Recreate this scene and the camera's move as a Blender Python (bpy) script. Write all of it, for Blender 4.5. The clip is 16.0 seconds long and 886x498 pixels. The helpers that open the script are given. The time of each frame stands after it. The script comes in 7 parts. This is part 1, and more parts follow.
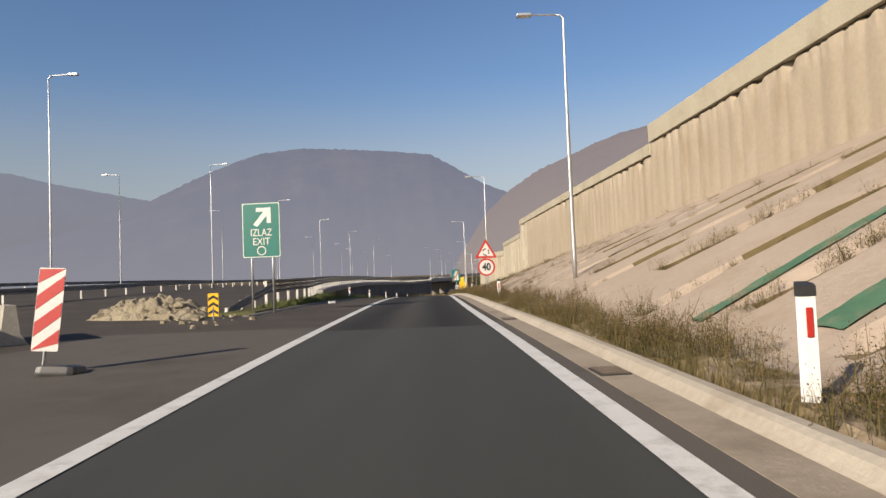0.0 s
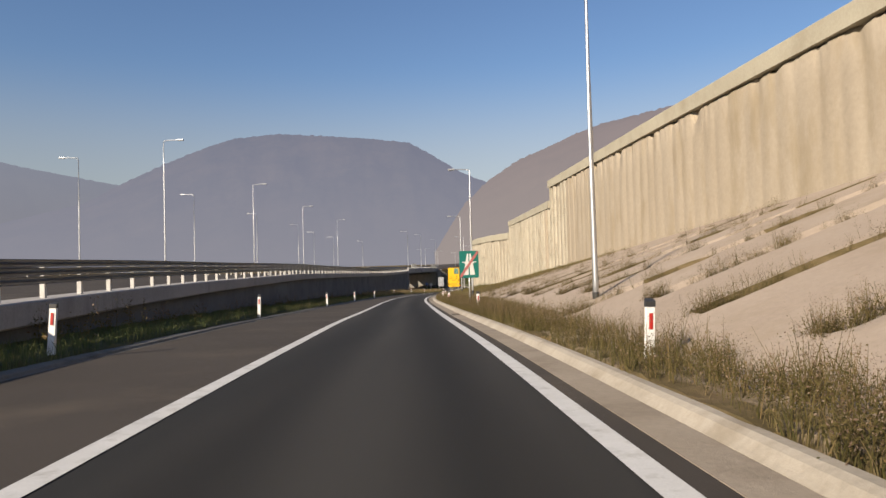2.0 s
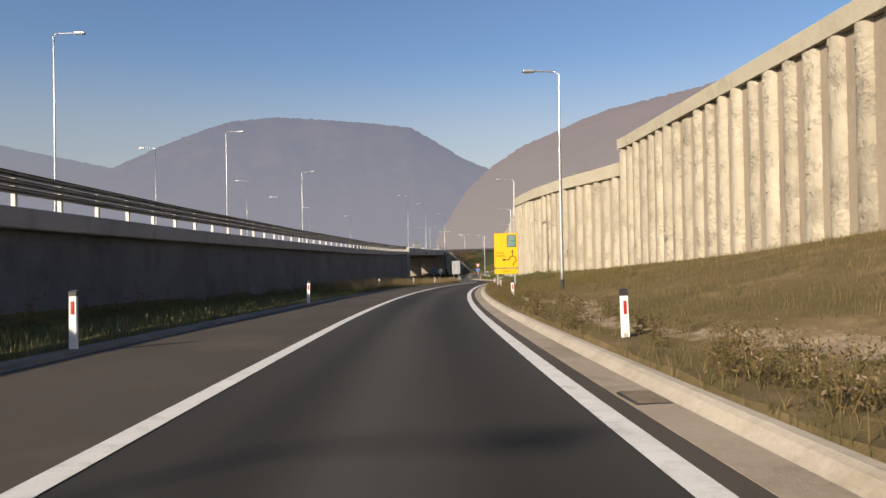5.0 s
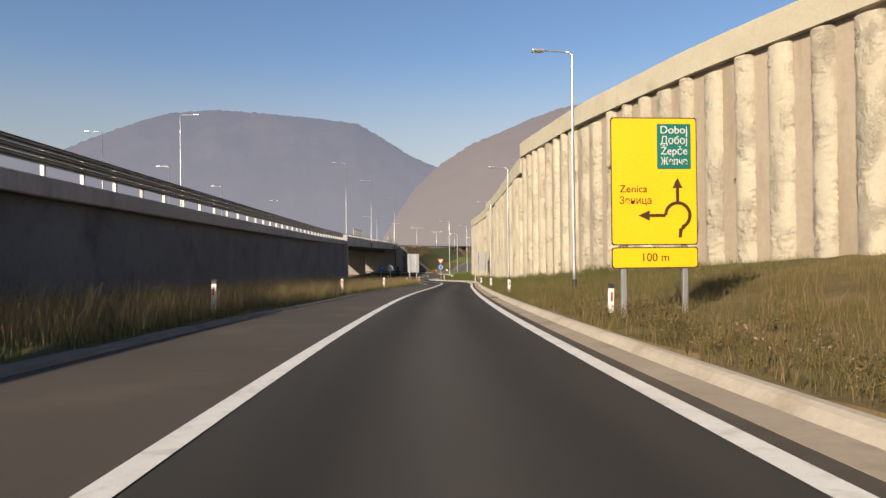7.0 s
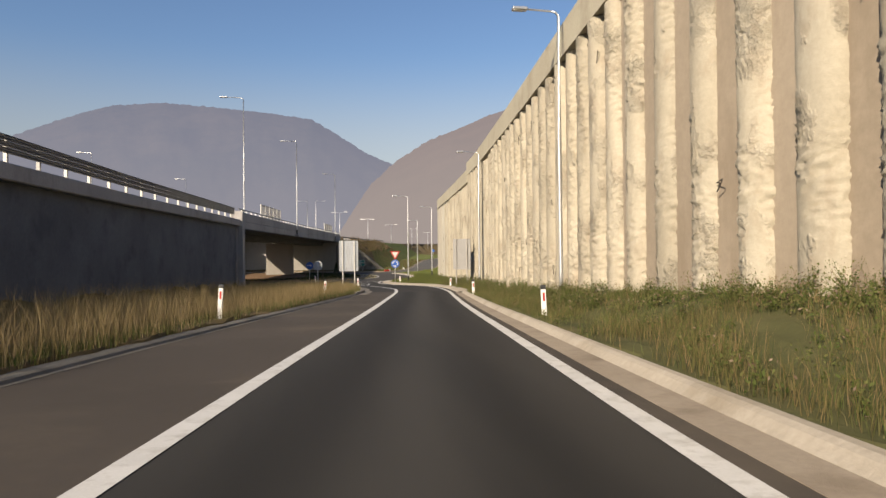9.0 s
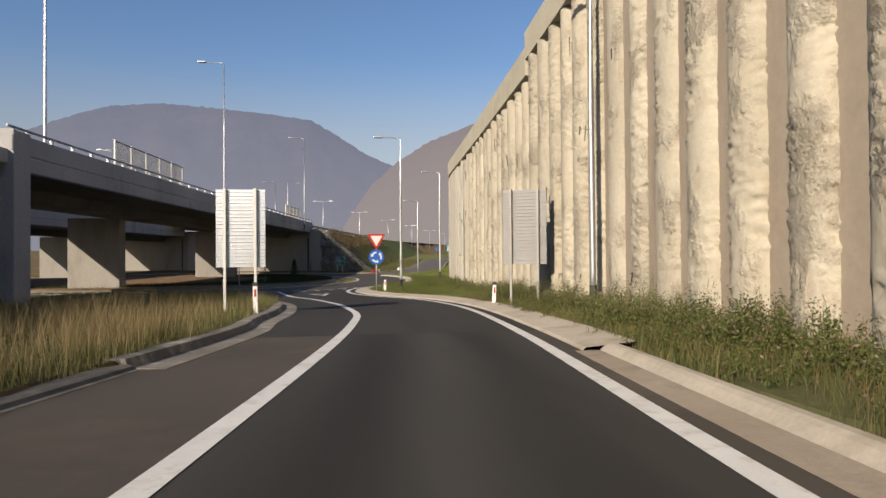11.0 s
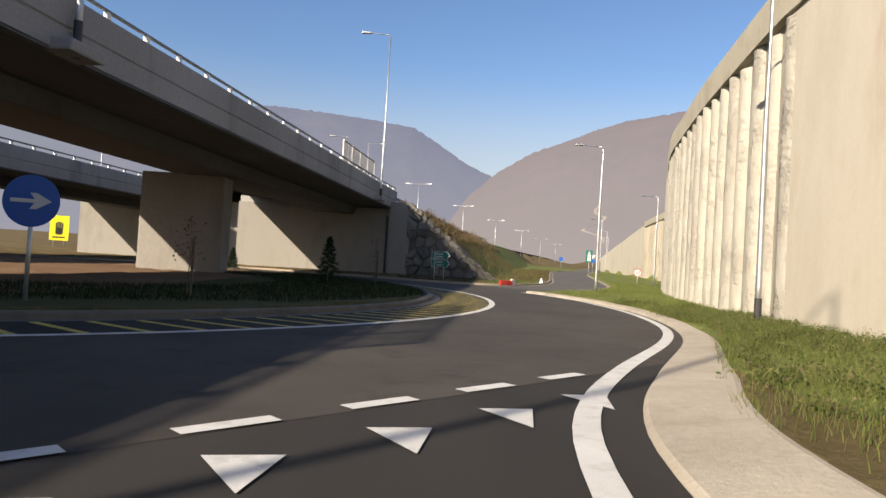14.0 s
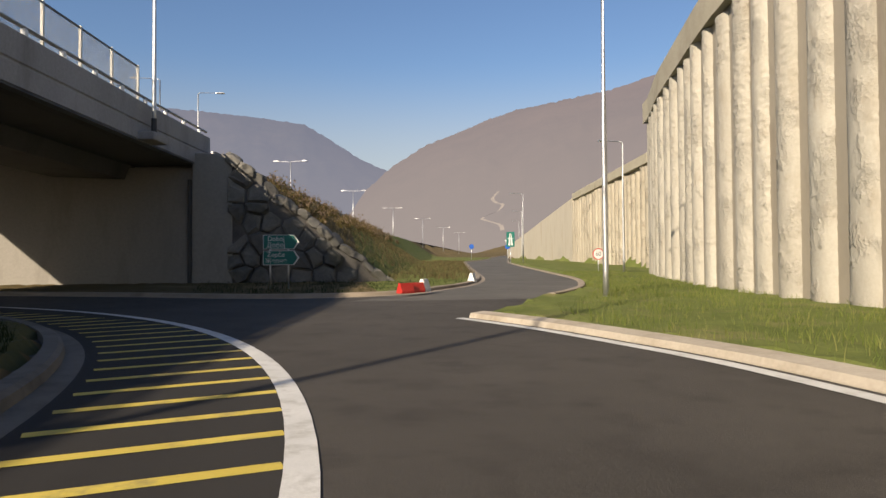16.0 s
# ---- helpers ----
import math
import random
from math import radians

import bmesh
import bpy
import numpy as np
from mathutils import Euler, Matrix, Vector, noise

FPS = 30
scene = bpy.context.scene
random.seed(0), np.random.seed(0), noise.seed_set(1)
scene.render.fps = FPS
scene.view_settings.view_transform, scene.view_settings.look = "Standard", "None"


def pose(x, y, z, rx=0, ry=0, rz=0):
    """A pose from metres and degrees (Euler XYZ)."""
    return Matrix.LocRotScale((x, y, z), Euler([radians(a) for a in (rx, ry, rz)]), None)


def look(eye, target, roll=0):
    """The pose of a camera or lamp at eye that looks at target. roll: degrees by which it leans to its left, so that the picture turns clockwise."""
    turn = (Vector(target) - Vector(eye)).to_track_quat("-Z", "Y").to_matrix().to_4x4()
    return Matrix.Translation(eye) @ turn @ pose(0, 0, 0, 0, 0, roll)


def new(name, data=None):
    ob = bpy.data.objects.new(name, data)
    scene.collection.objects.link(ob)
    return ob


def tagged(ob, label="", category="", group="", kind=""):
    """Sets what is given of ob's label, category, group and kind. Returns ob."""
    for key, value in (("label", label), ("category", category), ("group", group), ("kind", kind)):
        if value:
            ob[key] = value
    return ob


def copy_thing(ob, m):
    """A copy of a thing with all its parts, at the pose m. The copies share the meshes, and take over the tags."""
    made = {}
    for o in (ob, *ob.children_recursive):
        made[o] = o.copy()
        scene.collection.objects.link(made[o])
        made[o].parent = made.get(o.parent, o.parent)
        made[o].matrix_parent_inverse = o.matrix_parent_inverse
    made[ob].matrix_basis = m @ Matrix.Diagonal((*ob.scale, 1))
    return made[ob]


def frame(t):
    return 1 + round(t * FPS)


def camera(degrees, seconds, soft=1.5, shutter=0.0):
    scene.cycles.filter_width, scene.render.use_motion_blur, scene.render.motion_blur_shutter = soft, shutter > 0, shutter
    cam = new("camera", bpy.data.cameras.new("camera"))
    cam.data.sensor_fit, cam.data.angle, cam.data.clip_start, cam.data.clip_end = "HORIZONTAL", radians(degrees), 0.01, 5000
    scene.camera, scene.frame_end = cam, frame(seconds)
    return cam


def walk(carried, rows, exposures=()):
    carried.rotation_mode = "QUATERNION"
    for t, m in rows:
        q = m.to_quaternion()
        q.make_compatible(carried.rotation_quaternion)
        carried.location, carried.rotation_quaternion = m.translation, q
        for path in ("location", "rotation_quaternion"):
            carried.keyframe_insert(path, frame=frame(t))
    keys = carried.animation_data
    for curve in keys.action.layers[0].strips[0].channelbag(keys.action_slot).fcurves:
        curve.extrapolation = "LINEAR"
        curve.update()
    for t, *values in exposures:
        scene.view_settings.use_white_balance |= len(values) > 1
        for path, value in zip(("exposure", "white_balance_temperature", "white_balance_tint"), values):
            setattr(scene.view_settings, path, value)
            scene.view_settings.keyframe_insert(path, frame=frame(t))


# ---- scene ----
cam = camera(67.11, 16.0)
PATH = [
    (0.0, look((0.000, 0.000, 1.093), (-0.196, 9.988, 1.532), -2.30)),
    (0.5, look((-0.569, 9.601, 1.245), (-0.626, 19.589, 1.729), -2.23)),
    (1.0, look((-0.991, 19.088, 1.269), (-0.900, 29.075, 1.769), -2.75)),
    (1.5, look((-1.335, 28.402, 1.297), (-1.199, 38.394, 1.657), -2.27)),
    (2.0, look((-1.651, 37.784, 1.183), (-1.513, 47.779, 1.469), -1.59)),
    (2.5, look((-2.027, 46.947, 1.024), (-1.892, 56.945, 1.197), -0.85)),
    (3.0, look((-2.353, 55.737, 0.782), (-2.257, 65.737, 0.819), -1.44)),
    (3.5, look((-2.685, 64.655, 0.478), (-2.597, 74.654, 0.569), -0.94)),
    (4.0, look((-3.027, 73.504, 0.217), (-2.927, 83.503, 0.328), -0.50)),
    (4.5, look((-3.435, 82.194, -0.072), (-3.311, 92.193, 0.021), -0.78)),
    (5.0, look((-3.766, 90.876, -0.360), (-3.636, 100.874, -0.244), -0.94)),
    (5.5, look((-4.048, 99.530, -0.610), (-3.839, 109.527, -0.489), -0.43)),
    (6.0, look((-4.230, 108.043, -0.880), (-3.827, 118.034, -0.763), -0.31)),
    (6.5, look((-4.232, 116.492, -1.143), (-3.572, 126.470, -1.035), -0.43)),
    (7.0, look((-3.963, 124.964, -1.362), (-3.039, 134.921, -1.265), -0.57)),
    (7.5, look((-3.344, 133.534, -1.510), (-2.199, 143.468, -1.422), -0.56)),
    (8.0, look((-2.570, 141.880, -1.684), (-1.196, 151.785, -1.616), -0.55)),
    (8.5, look((-1.920, 149.539, -1.970), (-0.398, 159.423, -1.917), -0.36)),
    (9.0, look((-0.937, 157.398, -2.185), (0.643, 167.272, -2.111), -0.56)),
    (9.5, look((0.054, 165.123, -2.415), (1.684, 174.989, -2.321), -0.68)),
    (10.0, look((1.051, 172.714, -2.662), (2.726, 182.572, -2.549), -0.74)),
    (10.5, look((1.974, 180.168, -2.910), (3.644, 190.027, -2.787), -0.68)),
    (11.0, look((2.744, 187.481, -3.148), (4.313, 197.356, -3.028), -0.43)),
    (11.5, look((3.280, 194.649, -3.362), (4.609, 204.560, -3.264), 0.06)),
    (12.0, look((3.582, 201.673, -3.551), (4.531, 211.628, -3.497), 0.80)),
    (12.5, look((3.647, 208.109, -3.785), (3.934, 218.104, -3.612), 2.65)),
    (13.0, look((3.313, 214.166, -3.860), (2.948, 224.155, -3.592), 3.23)),
    (13.5, look((2.768, 219.670, -3.938), (2.190, 229.651, -3.722), 3.97)),
    (14.0, look((2.501, 224.586, -4.028), (2.675, 234.581, -3.760), 3.49)),
    (14.5, look((2.697, 229.525, -3.982), (3.850, 239.450, -3.578), 1.91)),
    (15.0, look((3.184, 234.955, -3.979), (5.035, 244.779, -3.731), 0.86)),
    (15.5, look((3.984, 239.821, -4.029), (6.018, 249.609, -3.796), 0.28)),
    (16.0, look((4.755, 245.037, -4.074), (6.410, 254.897, -3.840), -0.41)),
]
walk(cam, PATH, exposures=[(0.0, 0.67, 6850, 13), (5.0, 0.8, 7000, 13), (7.5, 0.87, 7150, 13), (9.0, 0.8, 7100, 13), (12.0, 0.64, 6650, 13), (13.0, 0.9, 6850, 13), (14.0, 1.07, 6850, 13), (15.0, 0.94, 7000, 13), (16.0, 0.8, 7100, 13)])

# ---- light ----
SUN_EL, SUN_AZ = 25.8, 220.5          # degrees; azimuth clockwise from +y
world = bpy.data.worlds.new("sky")
scene.world = world
world.use_nodes = True
wn = world.node_tree.nodes
sky = wn.new("ShaderNodeTexSky")
sky.sky_type, sky.sun_disc = "NISHITA", False
sky.sun_elevation, sky.sun_rotation = radians(SUN_EL), radians(SUN_AZ)
sky.air_density, sky.dust_density, sky.ozone_density, sky.altitude = 1.25, 0.8, 4.0, 200
wn["Background"].inputs["Strength"].default_value = 0.073
rich = wn.new("ShaderNodeHueSaturation")
rich.inputs["Hue"].default_value, rich.inputs["Saturation"].default_value = 0.508, 1.03
world.node_tree.links.new(sky.outputs[0], rich.inputs["Color"])
# dusty haze greys the sky towards the horizon, all round
direction, height = wn.new("ShaderNodeTexCoord"), wn.new("ShaderNodeSeparateXYZ")
world.node_tree.links.new(direction.outputs["Generated"], height.inputs[0])
for sock, low, high in (("Saturation", 0.62, 1.1), ("Value", 0.82, 1.0)):
    haze = wn.new("ShaderNodeMapRange")
    haze.interpolation_type = "SMOOTHSTEP"
    for k, v in ((1, 0.12), (2, 0.30), (3, low), (4, high)):
        haze.inputs[k].default_value = v
    world.node_tree.links.new(height.outputs[2], haze.inputs[0])
    world.node_tree.links.new(haze.outputs[0], rich.inputs[sock])
world.node_tree.links.new(rich.outputs[0], wn["Background"].inputs["Color"])
sun = new("sun", bpy.data.lights.new("sun", "SUN"))
sun.data.energy, sun.data.angle, sun.data.color = 5.0, radians(0.6), (1.0, 0.90, 0.74)
sd = Vector((math.sin(radians(SUN_AZ)) * math.cos(radians(SUN_EL)), math.cos(radians(SUN_AZ)) * math.cos(radians(SUN_EL)), math.sin(radians(SUN_EL))))
sun.matrix_world = look(sd * 200, (0, 0, 0))


# ---- materials ----
def ramp_mix(nt, fac, c1, c2, lo=0.35, hi=0.65):
    r = nt.nodes.new("ShaderNodeValToRGB")
    r.color_ramp.elements[0].position, r.color_ramp.elements[1].position = lo, hi
    r.color_ramp.elements[0].color, r.color_ramp.elements[1].color = (*c1, 1), (*c2, 1)
    nt.links.new(fac, r.inputs[0])
    return r.outputs[0]


def mix(nt, fac, a, b, mode="MIX"):
    m = nt.nodes.new("ShaderNodeMix")
    m.data_type, m.blend_type = "RGBA", mode
    for sock, v in ((0, fac), (6, a), (7, b)):
        if isinstance(v, (int, float)):
            m.inputs[sock].default_value = v
        elif isinstance(v, tuple):
            m.inputs[sock].default_value = (*v, 1)
        else:
            nt.links.new(v, m.inputs[sock])
    return m.outputs[2]


def noise_tex(nt, scale, detail=4.0, rough=0.55, stretch=(1, 1, 1), coord="Object"):
    tc = nt.nodes.new("ShaderNodeNewGeometry") if coord == "World" else nt.nodes.new("ShaderNodeTexCoord")
    mp = nt.nodes.new("ShaderNodeMapping")
    mp.inputs["Scale"].default_value = stretch
    nt.links.new(tc.outputs["Position" if coord == "World" else coord], mp.inputs[0])
    n = nt.nodes.new("ShaderNodeTexNoise")
    n.inputs["Scale"].default_value, n.inputs["Detail"].default_value, n.inputs["Roughness"].default_value = scale, detail, rough
    nt.links.new(mp.outputs[0], n.inputs["Vector"])
    return n.outputs["Fac"]


def material(name, c1, c2, big=0.3, fine=20.0, rough=0.8, bump=0.3, metal=0.0, stain=None, stain_scale=0.6,
             stretch=(1, 1, 1), dist=0.02, spec=0.5, per_object=0.0, coord="World", speckle=0.35, patchy=0.0):
    m = bpy.data.materials.new(name)
    m.use_nodes = True
    nt = m.node_tree
    b = nt.nodes["Principled BSDF"]
    n1 = noise_tex(nt, big, 5, 0.6, stretch, coord)
    n2 = noise_tex(nt, fine, 6, 0.7, (1, 1, 1), coord)
    col = ramp_mix(nt, n1, c1, c2)
    dark = tuple(c * 0.72 for c in c1)
    lite = tuple(min(1, c * 1.12) for c in c2)
    col = mix(nt, speckle, col, ramp_mix(nt, n2, dark, lite, 0.3, 0.7))
    if stain:
        n3 = noise_tex(nt, stain_scale, 6, 0.65, stretch, coord)
        f = nt.nodes.new("ShaderNodeMapRange")
        f.inputs[1].default_value, f.inputs[2].default_value = 0.52, 0.72
        nt.links.new(n3, f.inputs[0])
        col = mix(nt, f.outputs[0], col, stain)
    if per_object:
        oi = nt.nodes.new("ShaderNodeObjectInfo")
        mr = nt.nodes.new("ShaderNodeMapRange")
        mr.inputs[3].default_value, mr.inputs[4].default_value = 1 - per_object, 1 + per_object
        nt.links.new(oi.outputs["Random"], mr.inputs[0])
        col = mix(nt, 1.0, col, mr.outputs[0], "MULTIPLY")
    nt.links.new(col, b.inputs["Base Color"])
    rr = nt.nodes.new("ShaderNodeMapRange")
    rr.inputs[3].default_value, rr.inputs[4].default_value = max(0.02, rough - 0.12), min(1, rough + 0.12)
    nt.links.new(n2, rr.inputs[0])
    nt.links.new(rr.outputs[0], b.inputs["Roughness"])
    b.inputs["Metallic"].default_value = metal
    b.inputs["Specular IOR Level"].default_value = spec
    if bump:
        bp = nt.nodes.new("ShaderNodeBump")
        bp.inputs["Strength"].default_value, bp.inputs["Distance"].default_value = bump, dist
        height = n2
        if patchy:
            n4 = noise_tex(nt, patchy, 5, 0.6, (1, 1, 0.7), coord)
            f4 = nt.nodes.new("ShaderNodeMapRange")
            f4.inputs[1].default_value, f4.inputs[2].default_value, f4.inputs[3].default_value = 0.5, 0.62, 0.12
            nt.links.new(n4, f4.inputs[0])
            mul = nt.nodes.new("ShaderNodeMath")
            mul.operation = "MULTIPLY"
            nt.links.new(n2, mul.inputs[0])
            nt.links.new(f4.outputs[0], mul.inputs[1])
            height = mul.outputs[0]
        nt.links.new(height, bp.inputs["Height"])
        nt.links.new(bp.outputs[0], b.inputs["Normal"])
    return m


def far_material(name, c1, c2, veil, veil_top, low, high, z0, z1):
    """Distant hillside; kilometres of haze are mixed in as emission that thins upwards."""
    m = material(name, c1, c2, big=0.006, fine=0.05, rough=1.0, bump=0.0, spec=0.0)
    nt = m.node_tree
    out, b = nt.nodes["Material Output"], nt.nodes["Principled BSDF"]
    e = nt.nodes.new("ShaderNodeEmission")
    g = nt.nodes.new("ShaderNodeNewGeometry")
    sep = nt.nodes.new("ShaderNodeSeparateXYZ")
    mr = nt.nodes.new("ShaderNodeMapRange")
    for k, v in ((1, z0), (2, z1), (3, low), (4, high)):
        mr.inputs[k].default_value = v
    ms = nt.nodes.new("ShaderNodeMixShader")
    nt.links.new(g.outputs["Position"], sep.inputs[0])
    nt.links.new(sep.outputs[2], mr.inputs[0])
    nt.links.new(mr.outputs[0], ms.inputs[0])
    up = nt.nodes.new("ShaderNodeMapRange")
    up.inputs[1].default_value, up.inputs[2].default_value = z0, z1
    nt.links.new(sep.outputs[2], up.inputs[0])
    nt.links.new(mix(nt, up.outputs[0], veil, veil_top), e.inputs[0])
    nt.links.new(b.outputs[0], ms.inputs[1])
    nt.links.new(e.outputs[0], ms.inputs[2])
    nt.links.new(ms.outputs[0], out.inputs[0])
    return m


ASPHALT = material("asphalt", (0.0203, 0.0205, 0.0197), (0.0459, 0.0432, 0.039), big=0.62, fine=90, rough=0.8, bump=0.5, dist=0.01, spec=0.15, stretch=(1, 0.04, 1))
ASPHALT_WORN = material("asphalt_worn", (0.0478, 0.0411, 0.0345), (0.0698, 0.0595, 0.05), big=0.2, fine=70, rough=0.85, bump=0.5, dist=0.01, stain=(0.0884, 0.0734, 0.0573), stain_scale=0.35, spec=0.15)
KERB_DARK = material("dark_stained_kerb", (0.096, 0.0876, 0.0708), (0.144, 0.132, 0.11), big=0.9, fine=16, rough=0.95, bump=0.5, stain=(0.0624, 0.0576, 0.0432), stain_scale=1.3)
SCUFFED = material("scuffed_kerb_concrete", (0.10, 0.09, 0.075), (0.17, 0.152, 0.128), big=1.2, fine=18, rough=0.95, bump=0.5, stain=(0.34, 0.31, 0.265), stain_scale=1.6)
KERB_PALE = material("pale_kerb", (0.287, 0.251, 0.198), (0.384, 0.339, 0.275), big=0.9, fine=16, rough=0.95, bump=0.5, stain=(0.22, 0.182, 0.132), stain_scale=1.1)
GUTTER = material("dirty_gutter_concrete", (0.212, 0.172, 0.125), (0.283, 0.235, 0.18), big=0.7, fine=16, rough=0.95, bump=0.4, stain=(0.147, 0.112, 0.0778), stain_scale=0.8)
OLD_LANE = material("old_lane_asphalt", (0.0418, 0.0432, 0.0403), (0.059, 0.0598, 0.0554), big=0.8, fine=90, rough=0.8, bump=0.5, dist=0.01, spec=0.15, stretch=(1, 0.05, 1))
OLD_SHOULDER = material("old_shoulder_asphalt", (0.075, 0.066, 0.0577), (0.105, 0.093, 0.081), big=0.25, fine=70, rough=0.85, bump=0.5, dist=0.01, spec=0.15, stain=(0.0562, 0.0495, 0.042), stain_scale=0.4)
PALE_FACE = material("pale_recess_concrete", (0.247, 0.216, 0.169), (0.307, 0.274, 0.217), big=0.4, fine=5, rough=0.9, bump=0.3, dist=0.03, stain=(0.21, 0.176, 0.131), stain_scale=0.8, stretch=(1, 1, 0.25), speckle=0.15)
PANEL_CONCRETE = material("smooth_panel_concrete", (0.368, 0.331, 0.267), (0.432, 0.396, 0.327), big=0.5, fine=6, rough=0.9, bump=0.15, dist=0.02, stain=(0.331, 0.285, 0.216), stain_scale=0.5, stretch=(1, 1, 0.35), speckle=0.12)
FRESH_ASPHALT = material("fresh_dark_asphalt", (0.0239, 0.0225, 0.0207), (0.0396, 0.0368, 0.0331), big=0.7, fine=90, rough=0.8, bump=0.5, dist=0.01, spec=0.15, stretch=(1, 0.08, 1))
RING_ASPHALT = material("grey_asphalt", (0.0461, 0.0419, 0.0367), (0.0768, 0.069, 0.0595), big=0.3, fine=60, rough=0.8, bump=0.6, dist=0.012, stain=(0.0403, 0.0357, 0.0315), stain_scale=1.6, spec=0.15)
ROAD_PAINT = material("road_paint", (0.474, 0.467, 0.444), (0.581, 0.574, 0.551), big=2.0, fine=60, rough=0.6, bump=0.2, stain=(0.34, 0.327, 0.297), stain_scale=4.5)
YELLOW_PAINT = material("yellow_paint", (0.468, 0.357, 0.051), (0.578, 0.451, 0.085), big=2.0, fine=60, rough=0.65, bump=0.2, stain=(0.17, 0.145, 0.068), stain_scale=3.0)
CONCRETE = material("concrete", (0.26, 0.242, 0.202), (0.347, 0.326, 0.282), big=0.5, fine=14, rough=0.9, bump=0.4, stain=(0.196, 0.18, 0.151))
CAP_CONCRETE = material("cap_concrete", (0.319, 0.288, 0.218), (0.384, 0.352, 0.271), big=0.4, fine=10, rough=0.9, bump=0.3, stain=(0.269, 0.238, 0.177))
PILE_CONCRETE = material("pile_concrete", (0.292, 0.259, 0.197), (0.371, 0.335, 0.264), big=0.8, fine=13, rough=0.95, bump=1.0, dist=0.11, stain=(0.268, 0.226, 0.169), stain_scale=2.2, stretch=(1, 1, 0.6), per_object=0.1, speckle=0.3, patchy=1.1)
TAN_FACE = material("smooth_tan_concrete", (0.23, 0.186, 0.137), (0.288, 0.24, 0.184), big=0.4, fine=5, rough=0.9, bump=0.3, dist=0.03, stain=(0.189, 0.148, 0.105), stain_scale=0.7, stretch=(1, 1, 0.25))
PALE_PILE = material("pale_pile_concrete", (0.3, 0.278, 0.232), (0.376, 0.356, 0.305), big=0.8, fine=13, rough=0.95, bump=0.8, dist=0.1, stain=(0.272, 0.243, 0.194), stain_scale=1.6, stretch=(1, 1, 0.5), per_object=0.07, speckle=0.26, patchy=1.1)
SMOOTH_PILE = material("smooth_pile_face", (0.281, 0.233, 0.171), (0.332, 0.281, 0.214), big=0.5, fine=5, rough=0.95, bump=0.4, dist=0.04, stain=(0.235, 0.186, 0.118), stain_scale=0.6, stretch=(1, 1, 0.35), per_object=0.05)
SHOTCRETE = material("sprayed_concrete", (0.283, 0.222, 0.168), (0.342, 0.278, 0.218), big=0.35, fine=9, rough=0.95, bump=0.6, dist=0.03, stain=(0.248, 0.194, 0.136))
PIER_CONCRETE = material("pier_concrete", (0.208, 0.195, 0.174), (0.26, 0.244, 0.218), big=0.3, fine=10, rough=0.9, bump=0.25, stain=(0.171, 0.155, 0.135), stretch=(1, 1, 0.3))
BRIDGE_CONCRETE = material("bridge_concrete", (0.247, 0.238, 0.23), (0.351, 0.337, 0.33), big=0.3, fine=12, rough=0.9, bump=0.25, stain=(0.182, 0.174, 0.167), stretch=(1, 1, 0.3))
# darker copy of the bridge concrete, with the underside's shade put into the colour
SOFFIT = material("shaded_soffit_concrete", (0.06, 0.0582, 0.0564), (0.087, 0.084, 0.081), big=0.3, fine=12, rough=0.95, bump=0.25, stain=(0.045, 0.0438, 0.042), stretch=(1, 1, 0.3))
EXIT_ASPHALT = material("pale_exit_asphalt", (0.085, 0.08, 0.073), (0.125, 0.118, 0.107), big=0.4, fine=60, rough=0.85, bump=0.4, dist=0.01, spec=0.15, stain=(0.07, 0.066, 0.06), stain_scale=0.5)
# ordinary concrete given the wall's deep bluish shade as its colour
SHADE_CONCRETE = material("shade_tinted_concrete", (0.076, 0.0833, 0.097), (0.119, 0.129, 0.148), big=0.4, fine=8, rough=0.95, bump=0.4, stain=(0.0543, 0.0578, 0.0674))
GALVANISED = material("galvanised_steel", (0.42, 0.43, 0.44), (0.55, 0.56, 0.57), big=1.5, fine=30, rough=0.45, bump=0.05, metal=0.85)
ALUMINIUM = material("aluminium", (0.62, 0.63, 0.64), (0.74, 0.75, 0.76), big=1.0, fine=30, rough=0.38, bump=0.05, metal=0.9)
GREEN_SOIL = material("green_turf", (0.0536, 0.0597, 0.0245), (0.0918, 0.088, 0.0383), big=0.5, fine=6, rough=1.0, bump=0.8, dist=0.05, stain=(0.111, 0.0945, 0.0455), stain_scale=0.7, spec=0.1)
LAWN_SOIL = material("lawn_turf", (0.084, 0.108, 0.0264), (0.144, 0.162, 0.048), big=0.7, fine=8, rough=1.0, bump=0.8, dist=0.05, stain=(0.18, 0.162, 0.072), stain_scale=0.6, spec=0.1)
GRASS_SOIL = material("grass_soil", (0.0824, 0.0648, 0.028), (0.138, 0.102, 0.0497), big=0.35, fine=6, rough=1.0, bump=0.8, dist=0.05, stain=(0.186, 0.133, 0.0762), stain_scale=0.5, spec=0.1)
WHITE_PLASTIC = material("white_plastic", (0.663, 0.663, 0.646), (0.714, 0.714, 0.697), big=3, fine=30, rough=0.5, bump=0.05)
BLACK_PLASTIC = material("black_plastic", (0.02, 0.02, 0.02), (0.035, 0.035, 0.035), big=3, fine=30, rough=0.5, bump=0.05)
# the third and fourth colours are emitted haze, strongest at the hill's foot
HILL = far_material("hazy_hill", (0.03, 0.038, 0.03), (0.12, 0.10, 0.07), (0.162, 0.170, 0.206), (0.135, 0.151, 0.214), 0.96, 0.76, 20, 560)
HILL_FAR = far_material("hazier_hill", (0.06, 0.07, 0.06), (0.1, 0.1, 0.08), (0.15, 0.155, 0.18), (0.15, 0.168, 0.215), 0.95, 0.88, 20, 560)
